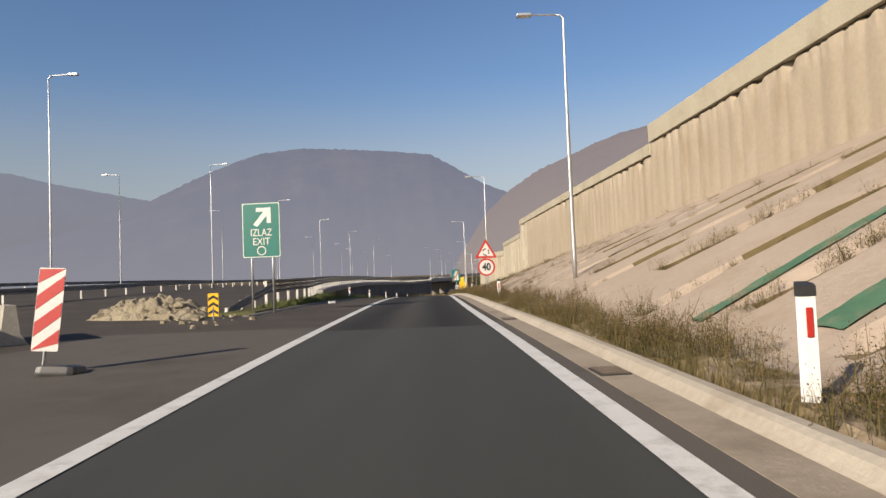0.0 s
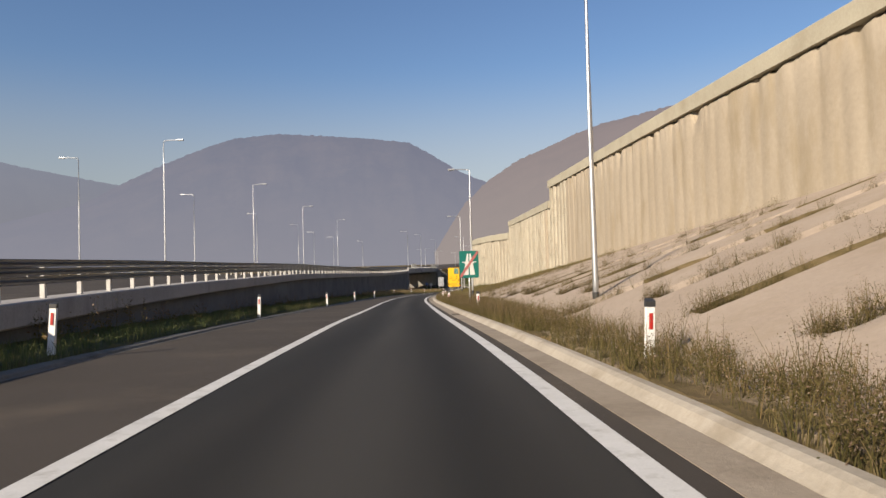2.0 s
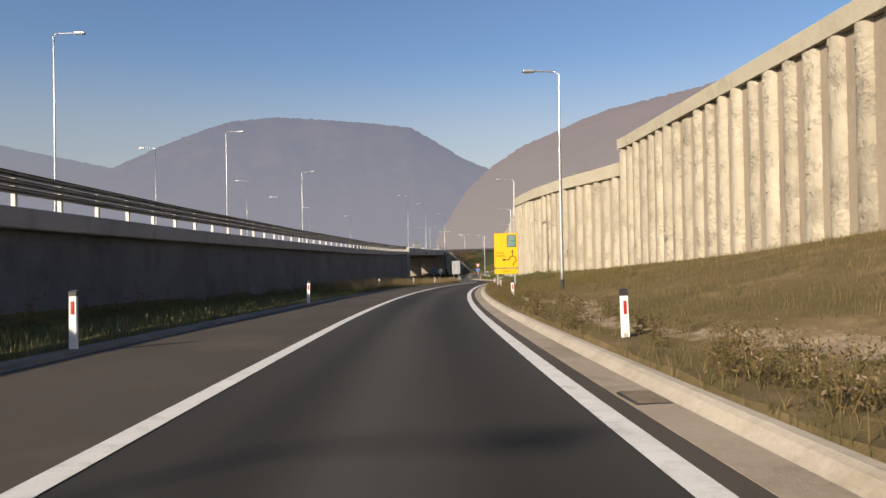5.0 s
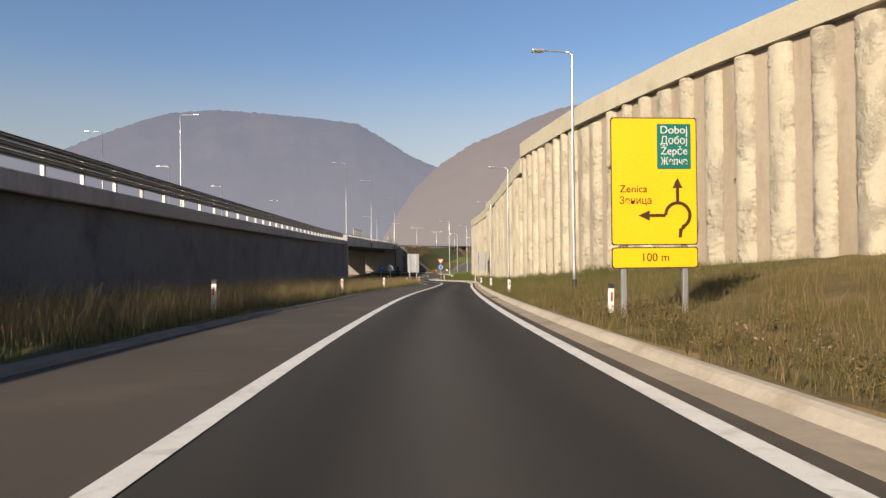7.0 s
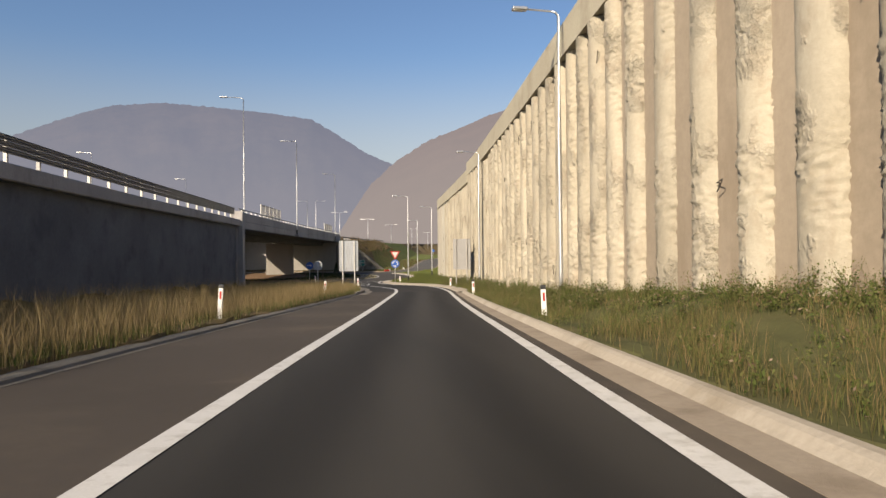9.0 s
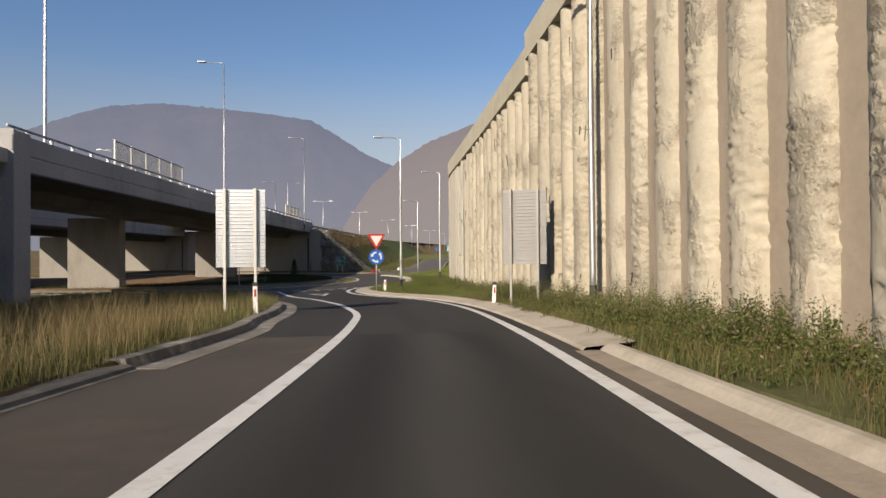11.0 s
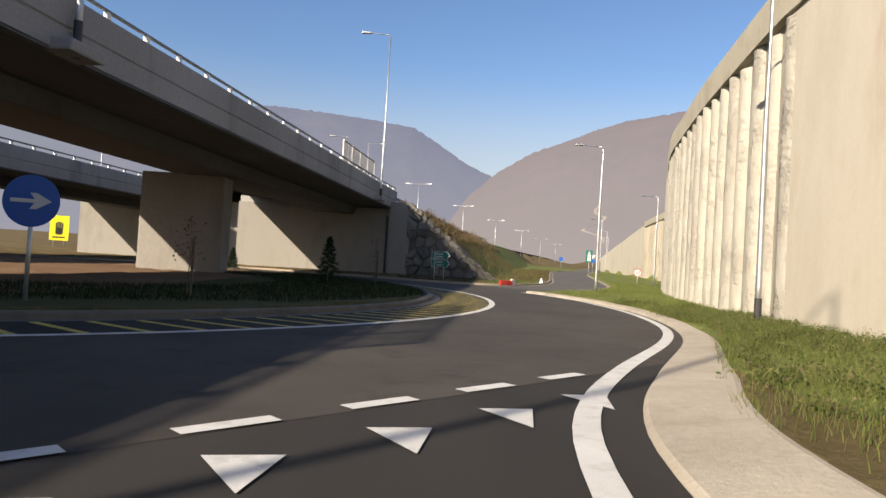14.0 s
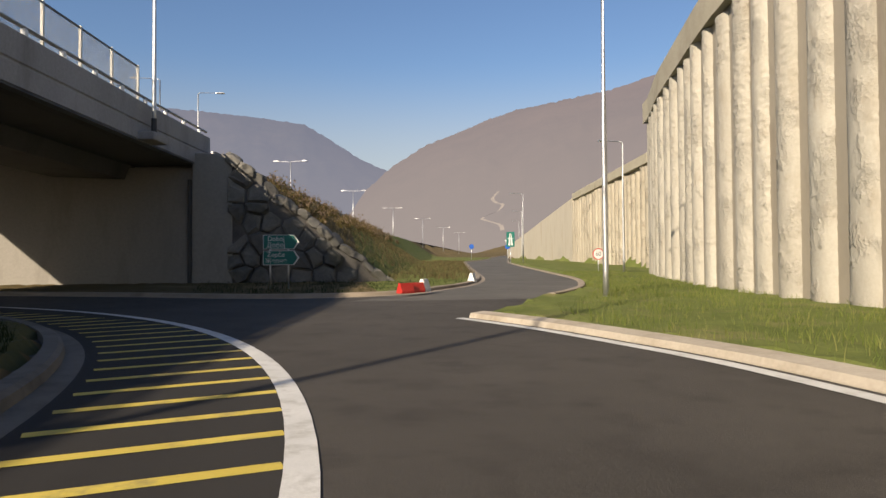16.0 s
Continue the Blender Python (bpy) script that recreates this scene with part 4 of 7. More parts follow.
RAMP_LAMP = lamp_post("street_lamp", 9.5, -1.55, "slender galvanised lamp post with a black base sleeve", "lamp posts along the ramp")
PLAIN_LAMP = lamp_post("street_lamp", 9.5, -1.55, "slender galvanised lamp post with a single short arm", "lamp posts along the ramp", False)
stand = {}
for x, y, z, h in [(3.9, 22.2, 0.8, 9.0), (2.55, 55.2, -0.1, 9.5), (1.1, 86.5, -1.05, 9.4), (1.65, 119.2, -1.95, 9.4), (3.35, 149.8, -2.85, 9.2), (6.3, 178.3, -3.8, 9.5),
                   (8.95, 203.1, -4.4, 9.3), (6.45, 226.5, -4.95, 8.8), (11.15, 242.0, -4.85, 8.7), (11.6, 261, -5.0, 8.1), (22.2, 283, -4.6, 7.9), (26.5, 319, -3.9, 7.9), (36, 352, -3.2, 7.9), (45, 385, -2.6, 7.9)]:
    m = pose(x, y, z) @ Matrix.Diagonal((1, 1, h / 9.5, 1))
    lamp = PLAIN_LAMP if y < 40 or y > 250 else RAMP_LAMP
    if lamp in stand:
        copy_thing(lamp, m)
    else:
        stand[lamp] = m
for lamp, m in stand.items():
    lamp.matrix_world = m


def double_lamp(h, label):
    root = thing("street_lamp", pose(0, 0, 0), label, "street lamp", "double lamp posts beyond the bridge")
    part("pole", tube([(0, 0, 0), (0, 0, h * 0.5), (0, 0, h)], [0.1, 0.08, 0.05], 10), GALVANISED, root, smooth=True)
    for sx in (-1, 1):
        part("arm", tube([(0, 0, h - 0.05), (sx * 1.5, 0, h + 0.05)], [0.04, 0.03], 8), GALVANISED, root)
        part("lamp_head", box(min(sx * 1.4, sx * 2.1), max(sx * 1.4, sx * 2.1), -0.14, 0.14, h, h + 0.1, 0.03), GALVANISED, root, "flat grey lamp head")
    return root


DOUBLE = double_lamp(9.0, "tall galvanised lamp post with two arms in the median")
DOUBLE.matrix_world = pose(0, 327, -0.55, 0, 0, -14)
for x, y, z in [(8.4, 356, -0.8), (17.75, 386, -1.05), (28.2, 416, -1.25), (38.6, 446, -1.75), (50, 480, -1.7)]:
    copy_thing(DOUBLE, pose(x, y, z, 0, 0, -16))
HIGH_LAMP = lamp_post("street_lamp", 11.5, 1.9, "tall galvanised highway lamp post with one arm", "lamp posts along the highway")
for x, y, top, turn in [(-25.9, 70.4, 14.2, 0), (-26.9, 100.9, 13.95, 0), (-26.9, 132, 13.7, 0), (-26, 163, 13.45, 0), (-24.2, 195, 13.2, 0), (-5.0, 297, 8.9, 0),
                        (-34.5, 42, 14.2, 180), (-37.6, 74, 14.2, 180), (-36.9, 104.7, 13.2, 180), (-37, 137, 13.1, 180), (-36.5, 170, 13.0, 180), (-35.0, 203, 12.9, 180), (-36, 230, 12.6, 180),
                        (-34.5, 257, 12.4, 180), (-28.1, 286, 12.0, 180), (-6.5, 292, 8.5, 180)]:
    foot = float(ground_z(np.array([x]), np.array([float(y)]))[0])
    copy_thing(HIGH_LAMP, pose(x, y, foot, 0, 0, turn) @ Matrix.Diagonal((1, 1, (top - foot) / 11.5, 1)))
for x, y, k in [(-8.6, 215.9, 0.945), (-5.55, 239.3, 0.97), (-1.05, 268.5, 0.935)]:
    copy_thing(HIGH_LAMP, pose(x, y, 0.35, 0, 0, 180) @ Matrix.Diagonal((1, 1, k, 1)))
foot = float(ground_z(np.array([-25.2]), np.array([41.0]))[0])
HIGH_LAMP.matrix_world = pose(-25.2, 41, foot) @ Matrix.Diagonal((1, 1, (14.8 - foot) / 11.5, 1))


# ---- guard rails ----
RAIL_STEEL = material("rail_steel", (0.16, 0.165, 0.17), (0.25, 0.255, 0.26), big=1.2, fine=25, rough=0.5, bump=0.05, metal=0.7)
POST_STEEL = material("post_steel", (0.40, 0.39, 0.37), (0.5, 0.49, 0.46), big=1.5, fine=25, rough=0.55, bump=0.05, metal=0.2)
W_BEAM = [(0.0, -0.15), (-0.07, -0.12), (-0.07, -0.05), (0.0, -0.01), (0.0, 0.01), (-0.07, 0.05), (-0.07, 0.12), (0.0, 0.15), (0.012, 0.15), (-0.05, 0.12), (-0.05, 0.05), (0.015, 0.0), (-0.05, -0.05), (-0.05, -0.12), (0.012, -0.15)]


def shared(name, bm, mat, smooth=False):
    me_ = bpy.data.meshes.new(name)
    bm.normal_update()
    bm.to_mesh(me_)
    bm.free()
    me_.materials.append(mat)
    if smooth:
        for p in me_.polygons:
            p.use_smooth = True
    return me_


def guard_rail(line, spacing, beams, post_h, label, group, post_w=0.11, slim=1.0):
    root = thing("guard_rail", pose(0, 0, 0), label, "guard rail", group)
    for h in beams:
        part("beam", sweep([(p[0], p[1], p[2] + h) for p in line], [(o, z * slim) for o, z in W_BEAM]), RAIL_STEEL, root)
    pm = shared("post", box(-post_w / 2, post_w / 2, -0.05, 0.05, -0.25 if slim < 1 else -0.6, post_h, 0.008), POST_STEEL)
    run, nxt_ = 0.0, 0.0
    for a, b in zip(line, line[1:]):
        d = math.hypot(b[0] - a[0], b[1] - a[1])
        while nxt_ <= run + d:
            s = (nxt_ - run) / d
            ob = new("post", pm)
            ob.parent = root
            ob.matrix_basis = pose(a[0] + (b[0] - a[0]) * s - 0.13, a[1] + (b[1] - a[1]) * s, a[2] + (b[2] - a[2]) * s, 0, 0, -math.degrees(math.atan2(b[0] - a[0], b[1] - a[1])))
            nxt_ += spacing
        run += d
    return root


guard_rail([(float(edge_wall_x(y)) - 0.2, float(y), float(deck_z(y)) + 0.10) for y in np.arange(27.5, 213, 1.5)], 2.0, (0.44, 0.63, 0.82), 0.86, "steel guard rail of stacked beams on pale posts", "highway guard rails", 0.11, 0.58)
guard_rail([(float(edge_wall_x(y)) - 14.2, float(y), float(deck_z(y)) + 0.3) for y in np.arange(-36, 213, 3.0)], 4.0, (0.62,), 0.75, "dark steel guard rail in the highway median", "highway guard rails")
guard_rail([(float(edge_wall_x(y)) - 28.0, float(y), float(deck_z(y)) + 0.75) for y in np.arange(-36, 213, 3.0)], 4.0, (0.62,), 0.75, "steel guard rail on the far edge of the highway", "highway guard rails")
guard_rail([(float(bridge_x(y)) - 0.4, float(y), float(deck_z(y)) - 0.2) for y in np.arange(276.5, 360, 3.0)], 4.0, (0.55,), 0.7, "steel guard rail on the bank beyond the bridge", "highway guard rails")
guard_rail([(-7.95 + 0.03 * k, 23.2 + k * 0.4, float(road_z(21)) - 0.2 + 0.07 * k) for k in range(12)], 1.3, (0.32,), 0.4, "guard rail end sloping into the ground", "highway guard rails")

# ---- bridges ----
MESH_WIRE = material("fence_wire", (0.10, 0.10, 0.10), (0.15, 0.15, 0.15), big=2, fine=20, rough=0.6, bump=0, metal=0.3)


def bridge(off, w, label, drop=0.0, y0=213.0, y1=274.6, piers=((234.1, -8.0, -4.86), (255.6, -7.5, -3.75))):
    root = thing("bridge", pose(0, 0, 0), label, "bridge", "highway bridges")
    n = 22
    line = [(float(bridge_x(y0 + (y1 - y0) * k / n)) + off, y0 + (y1 - y0) * k / n, float(deck_z(y0 + (y1 - y0) * k / n)) - drop) for k in range(n + 1)]
    part("deck", sweep(line, [(-0.3, 0.0), (-0.3, -0.55), (-0.55, -0.60), (-2.5, -0.66), (-2.7, -1.22), (-5.3, -1.16), (-5.5, -0.52), (-w + 0.6, -0.22), (-w + 0.3, -0.12), (-w + 0.3, 0.5)]), SOFFIT, root, "concrete bridge deck, darkened with its own shade")
    for side, o in ((1, 0.0), (-1, -w)):
        s, up = side, (0.0 if side > 0 else 0.6)
        par = part("parapet", sweep(line, [(q[0], q[1] + up) for q in [(o, -0.52), (o, -0.02), (o - 0.06 * s, 0.02), (o - 0.06 * s, 0.06), (o - 0.02 * s, 0.09), (o - 0.02 * s, 0.75), (o - 0.05 * s, 0.78), (o - 0.34 * s, 0.78), (o - 0.36 * s, 0.0), (o - 0.30 * s, -0.46)]]), BRIDGE_CONCRETE, root, "grey concrete parapet with an edge beam")
        # strip under the parapet in the same shade-tinted concrete
        part("drip_edge", sweep(line, [(o - 0.30 * s, up - 0.58), (o - 0.30 * s, up - 0.524), (o - 0.03 * s, up - 0.524), (o - 0.03 * s, up - 0.58)]), SHADE_CONCRETE, par)
    rail = part("handrail", tube([(p[0] - 0.18, p[1], p[2] + 1.02) for p in line], 0.05, 8), RAIL_STEEL, root, "tubular steel handrail")
    shoe = shared("rail_post", box(-0.06, 0.06, -0.11, 0.11, 0.0, 0.22, 0.05), WHITE_PLASTIC)
    y = 245.74 - 1.65 * int((245.74 - y0) / 1.65)
    while y < y1:
        ob = new("rail_post", shoe)
        ob.parent = rail
        ob.matrix_basis = pose(float(bridge_x(y)) + off - 0.17, y, float(deck_z(y)) - drop + 0.775)
        y += 1.65
    for py, pa, pb in piers:
        bx = float(bridge_x(py)) + off
        part("pier", box(bx + pa, bx + pb, py - 0.65, py + 0.65, -5.6, float(deck_z(py)) - drop - 1.12, 0.06), PIER_CONCRETE, root, "broad concrete slab pier")
    return root


bridge(0.0, 10.8, "long grey concrete highway bridge on slab piers over the roundabout")
bridge(-17.6, 9.8, "second parallel concrete highway bridge on slab piers", 0.3, 213.0, 280.0, ((240.5, -7.5, -3.75), (262.2, -7.5, -3.75)))
MAIN_BRACKET = shared("lamp_bracket", box(-0.25, 0.45, -0.6, 0.6, -0.3, -0.02, 0.06), BRIDGE_CONCRETE)
for y in (239.3, 268.5):
    ob = tagged(new("lamp_bracket", MAIN_BRACKET), "concrete corbel carrying a lamp post on the bridge edge", "bracket", "lamp brackets")
    ob.matrix_basis = pose(float(bridge_x(y)) + 0.05, y, 0.36, 0, 0, -8)
for nm, x0, x1, y0, lab in (("abutment", -11.6, 0.2, 273.0, "concrete abutment at the far end of the bridge"), ("abutment", -26.6, -16.4, 280.0, "concrete abutment of the second bridge")):
    root = thing(nm, pose(0, 0, 0), lab, "abutment", "bridge abutments", "structure")
    part("wall", box(x0, x1 - 0.9, y0 + 0.1, y0 + 1.6, -5.8, -0.15), PIER_CONCRETE, root)
    part("pilaster", box(x1 - 0.9, x1 + 0.65, y0 - 0.15, y0 + 2.6, -5.8, 0.45, 0.05), PIER_CONCRETE, root)
    part("seat", box(x0, x1 - 0.92, y0 + 0.5, y0 + 1.9, -0.15, 0.3), BRIDGE_CONCRETE, root)
    # downpipe takes the shade-darkened soffit colour
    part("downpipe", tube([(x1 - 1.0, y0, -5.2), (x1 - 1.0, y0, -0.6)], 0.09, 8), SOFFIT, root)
tagged(part("wing_wall", box(-11.6, -11.2, 274.5, 280.0, -5.8, 0.1), PIER_CONCRETE), "concrete wing wall beside the abutment", "wall", kind="structure")
tagged(part("wall_link", box(-16.6, -11.4, 279.4, 280.4, -5.8, 0.2), BRIDGE_CONCRETE), "concrete wall between the two abutments", "wall", kind="structure")
root = thing("abutment", pose(0, 0, 0), "concrete abutment where the retaining wall meets the bridge", "abutment", "bridge abutments", "structure")
part("wall", box(-40, -8.7, 212.2, 213.3, -5.8, 0.0), BRIDGE_CONCRETE, root)
part("pilaster", box(-9.2, -8.28, 212.6, 213.9, -5.8, 1.42, 0.04), BRIDGE_CONCRETE, root)


def fence(y0, y1, label):
    root = thing("mesh_fence", pose(0, 0, 0), label, "fence", "bridge safety fences")
    n = max(1, round((y1 - y0) / 2.0))
    pm = shared("post", box(-0.035, 0.035, -0.035, 0.035, 0, 1.28), POST_STEEL)
    bm = bmesh.new()
    L = (y1 - y0) / n
    nv = int(L / 0.034)
    for k in range(nv):
        y = L * (k + 0.5) / nv
        add_box(bm, -0.002, 0.002, y - 0.003, y + 0.003, 0.04, 1.22)
    for k in range(32):
        z = 0.06 + k * 0.037
        add_box(bm, -0.002, 0.002, 0, L, z - 0.0025, z + 0.0025)
    add_box(bm, -0.02, 0.02, 0, L, 1.2, 1.25)
    wm = shared("panel", bm, MESH_WIRE)
    for k in range(n + 1):
        y = y0 + L * k
        a = -math.degrees(math.atan2(float(bridge_x(y + 1) - bridge_x(y - 1)), 2))
        for nm, m_ in (("post", pm), ("panel", wm)):
            if nm == "panel" and k == n:
                continue
            ob = new(nm, m_)
            ob.parent = root
            ob.matrix_basis = pose(float(bridge_x(y)) - 0.3, y, float(deck_z(y)) + 0.78, 0, 0, a)
    return root


fence(222.0, 231.6, "galvanised wire mesh fence on the bridge parapet")
fence(261.4, 268.6, "galvanised wire mesh fence on the bridge parapet")


# ---- road markings ----
def flat_poly(pts, z=0.0):
    bm = bmesh.new()
    bm.faces.new([bm.verts.new((x, y, z)) for x, y in pts])
    return bm


def marking(name, bm, mat, m, label, parent=None):
    ob = part(name, bm, mat, parent)
    ob.matrix_world = m
    if parent is None:
        tagged(ob, label, "road marking", kind="structure")
    return ob


def lift(x, y, h=0.014):
    return float(road_z(y)) + h


d0, d1 = Vector((-0.27, 227.8)), Vector((4.1, 232.1))
head = -math.degrees(math.atan2(d1.x - d0.x, d1.y - d0.y))
for k in range(5):
    c = Vector((0.41 + 0.89 * k, 227.87 + 0.95 * k))
    marking("give_way_dash", flat_poly([(-0.08, -0.34), (0.08, -0.34), (0.08, 0.34), (-0.08, 0.34)]), ROAD_PAINT, pose(c.x, c.y, lift(c.x, c.y), 0, 0, head), "white give-way dash across the roundabout entry")
    c2 = Vector((0.57 + 0.79 * k, 227.32 + 0.81 * k))
    marking("give_way_tooth", flat_poly([(0.0, 0.0), (0.34, -0.54), (0.43, 0.09)]), ROAD_PAINT, pose(c2.x, c2.y, lift(c2.x, c2.y)), "small solid white give-way triangle")
marking("stop_line", flat_poly([(-0.1, -0.9), (0.1, -0.9), (0.1, 0.95), (-0.1, 0.95)]), ROAD_PAINT, pose(-1.45, 226.9, lift(0, 227), 0, 0, -60), "solid white line beside the give-way dashes")
bm = bmesh.new()
outer = [(-0.56, 0.0), (0.56, 0.0), (0.0, -1.9)]
inner = [(-0.34, -0.16), (0.34, -0.16), (0.0, -1.32)]
vo = [bm.verts.new((x, y, 0)) for x, y in outer]
vi = [bm.verts.new((x, y, 0)) for x, y in inner]
for k in range(3):
    bm.faces.new((vo[k], vo[(k + 1) % 3], vi[(k + 1) % 3], vi[k]))
bmesh.ops.recalc_face_normals(bm, faces=bm.faces)
marking("give_way_triangle", bm, ROAD_PAINT, pose(1.8, 223.2, lift(0, 222.0), 0, 0, 10.5), "large outlined white give-way triangle")
hatch = thing("hatched_apron", pose(0, 0, 0), "yellow striped apron round the roundabout island", "road marking", kind="structure")
apron_in, apron_out = ring_line(15.3, -110, 110, -0.3), ring_line(17.0, -110, 110, -0.18)
bm = bmesh.new()
prev = None
for p, q in zip(apron_in, apron_out):
    row = [bm.verts.new((v.x, v.y, float(road_z(v.y)) + 0.007)) for v in (p, q)]
    if prev:
        bm.faces.new((prev[0], prev[1], row[1], row[0]))
    prev = row
part("apron_surface", bm, FRESH_ASPHALT, hatch, "darker asphalt between the stripes")
sm_ = shared("stripe", flat_poly([(0.0, -0.065), (1.0, -0.065), (1.0, 0.065), (0.0, 0.065)]), YELLOW_PAINT)
for k in range(90):
    a = 6.1 + 2.4 * (k - 45)
    ar = radians(a)
    south = 0.9 * max(0, -math.sin(ar)) ** 3 + 1.25 * max(0, -math.sin(ar)) ** 2
    ri = 15.5 - 0.3 * math.cos(ar) ** 8 + south
    ro = 16.9 - 0.18 * math.cos(ar) ** 8 + south
    x, y = RING[0] + ri * math.cos(ar), RING[1] + ri * math.sin(ar)
    ob = new("stripe", sm_)
    ob.parent = hatch
    lean = 20 - (6 + 0.53 * min(a, 30)) * min(1, max(0, (a + 20) / 20))
    ob.matrix_basis = pose(x, y, lift(x, y, 0.012), 0, 0, a + lean) @ Matrix.Diagonal(((ro - ri) * (1 + 0.018 * abs(lean) / 8), 1, 1, 1))


# ---- signs ----
def paint(name, c, rough=0.4):
    return material(name, tuple(v * 0.76 for v in c), tuple(v * 0.82 for v in c), big=1.5, fine=25, rough=rough, bump=0.03)


RED, WHITE, BLACK, BLUE = paint("sign_red", (0.47, 0.028, 0.022)), paint("sign_white", (0.66, 0.65, 0.62)), paint("sign_black", (0.02, 0.02, 0.02)), paint("sign_blue", (0.01, 0.095, 0.42))
GREEN, YELLOW, BROWN, SIGNBACK = paint("sign_green", (0.0, 0.145, 0.118)), paint("sign_yellow", (0.86, 0.50, 0.015)), paint("sign_brown", (0.05, 0.03, 0.012)), material("sign_back", (0.36, 0.37, 0.38), (0.44, 0.45, 0.46), big=1, fine=20, rough=0.5, bump=0.05, metal=0.6)


def text_part(s, size, mat, parent, x, z, y=-0.02, align="CENTER", width=None, bold=0.0):
    """Lettering standing on a sign face that looks along -y."""
    cu = bpy.data.curves.new("lettering", "FONT")
    cu.body, cu.size, cu.align_x, cu.align_y, cu.extrude, cu.offset = s, size, align, "CENTER", 0.002, bold
    tmp = bpy.data.objects.new("lettering", cu)
    scene.collection.objects.link(tmp)
    bpy.context.view_layer.update()
    me_ = bpy.data.meshes.new_from_object(tmp.evaluated_get(bpy.context.evaluated_depsgraph_get()))
    bpy.data.objects.remove(tmp)
    bpy.data.curves.remove(cu)
    me_.materials.clear()
    me_.materials.append(mat)
    ob = new("lettering", me_)
    ob.parent = parent
    sx = 1.0
    if width:
        w = max(v.co.x for v in me_.vertices) - min(v.co.x for v in me_.vertices)
        sx = width / max(w, 1e-3)
    ob.matrix_basis = pose(x, y, z, 90) @ Matrix.Diagonal((sx, 1, 1, 1))
    return ob


def plate(pts, y0=0.0, y1=0.012):
    """A flat plate from an outline in x and z; the face looks along -y."""
    bm = bmesh.new()
    a = [bm.verts.new((x, y0, z)) for x, z in pts]
    b = [bm.verts.new((x, y1, z)) for x, z in pts]
    bm.faces.new(a)
    bm.faces.new(b[::-1])
    n = len(pts)
    for k in range(n):
        bm.faces.new((a[k], b[k], b[(k + 1) % n], a[(k + 1) % n]))
    bmesh.ops.recalc_face_normals(bm, faces=bm.faces)
    return bm


def rrect(x0, x1, z0, z1, r=0.05, n=4):
    out = []
    for cx_, cz_, a0 in ((x1 - r, z1 - r, 0), (x0 + r, z1 - r, 90), (x0 + r, z0 + r, 180), (x1 - r, z0 + r, 270)):
        for k in range(n + 1):
            a = radians(a0 + 90 * k / n)
            out.append((cx_ + r * math.cos(a), cz_ + r * math.sin(a)))
    return out


def disc(r, cz=0.0, n=40):
    return [(r * math.cos(2 * math.pi * k / n), cz + r * math.sin(2 * math.pi * k / n)) for k in range(n)]


def tri_up(h, cz, up=1, r=0.04):
    s = h / 0.866
    pts = [(-s / 2, cz - up * h / 3), (s / 2, cz - up * h / 3), (0, cz + up * 2 * h / 3)]
    out = []
    for k in range(3):
        p, a, b = Vector(pts[k]), Vector(pts[k - 1]), Vector(pts[(k + 1) % 3])
        for q, t in ((a, 1), (None, 0), (b, 1)):
            out.append(tuple(p + (q - p).normalized() * r * 1.6) if q is not None else tuple(p + ((a - p).normalized() + (b - p).normalized()) * r * 0.45))
    return out


def ring_arrow(r, cz, a0, a1, w, head):
    """A curved arrow as an outline in x and z."""
    n = 8
    o = [((r + w) * math.cos(radians(a0 + (a1 - a0) * k / n)), cz + (r + w) * math.sin(radians(a0 + (a1 - a0) * k / n))) for k in range(n + 1)]
    i = [((r - w) * math.cos(radians(a0 + (a1 - a0) * k / n)), cz + (r - w) * math.sin(radians(a0 + (a1 - a0) * k / n))) for k in range(n + 1)]
    d = 1 if a1 > a0 else -1
    e = radians(a1)
    tip = (r * math.cos(e) - d * head * 1.5 * math.sin(e), cz + r * math.sin(e) + d * head * 1.5 * math.cos(e))
    return o + [((r + w + head * 0.7) * math.cos(e), cz + (r + w + head * 0.7) * math.sin(e)), tip, ((r - w - head * 0.7) * math.cos(e), cz + (r - w - head * 0.7) * math.sin(e))] + i[::-1]


def post_part(root, x, z1, r=0.035, z0=-0.4, y=0.05, mat=None):
    return part("post", tube([(x, y, z0), (x, y, z1)], r, 10), mat or GALVANISED, root, smooth=True)


# roundabout warning and speed limit
s = thing("warning_sign", pose(1.56, 35.2, 0.12, 0, 0, 5), "red-edged triangle and speed limit disc on a thin pole", "traffic sign")
post_part(s, 0.0, 2.9)
t_ = part("triangle", plate(tri_up(1.02, 2.29, 1)), RED, s, "triangular roundabout warning plate")
part("face", plate(tri_up(0.70, 2.29, 1, 0.02), -0.005, -0.001), WHITE, t_)
for k in range(3):
    part("arrow", plate(ring_arrow(0.165, 2.27, 200 + 120 * k, 262 + 120 * k, 0.025, 0.055), -0.009, -0.006), BLACK, t_)
c_ = part("disc", plate(disc(0.46, 1.47)), RED, s, "round red-edged speed limit plate")
part("face", plate(disc(0.37, 1.47), -0.005, -0.001), WHITE, c_)
text_part("40", 0.52, BLACK, c_, 0, 1.47, -0.01, width=0.46, bold=0.018)

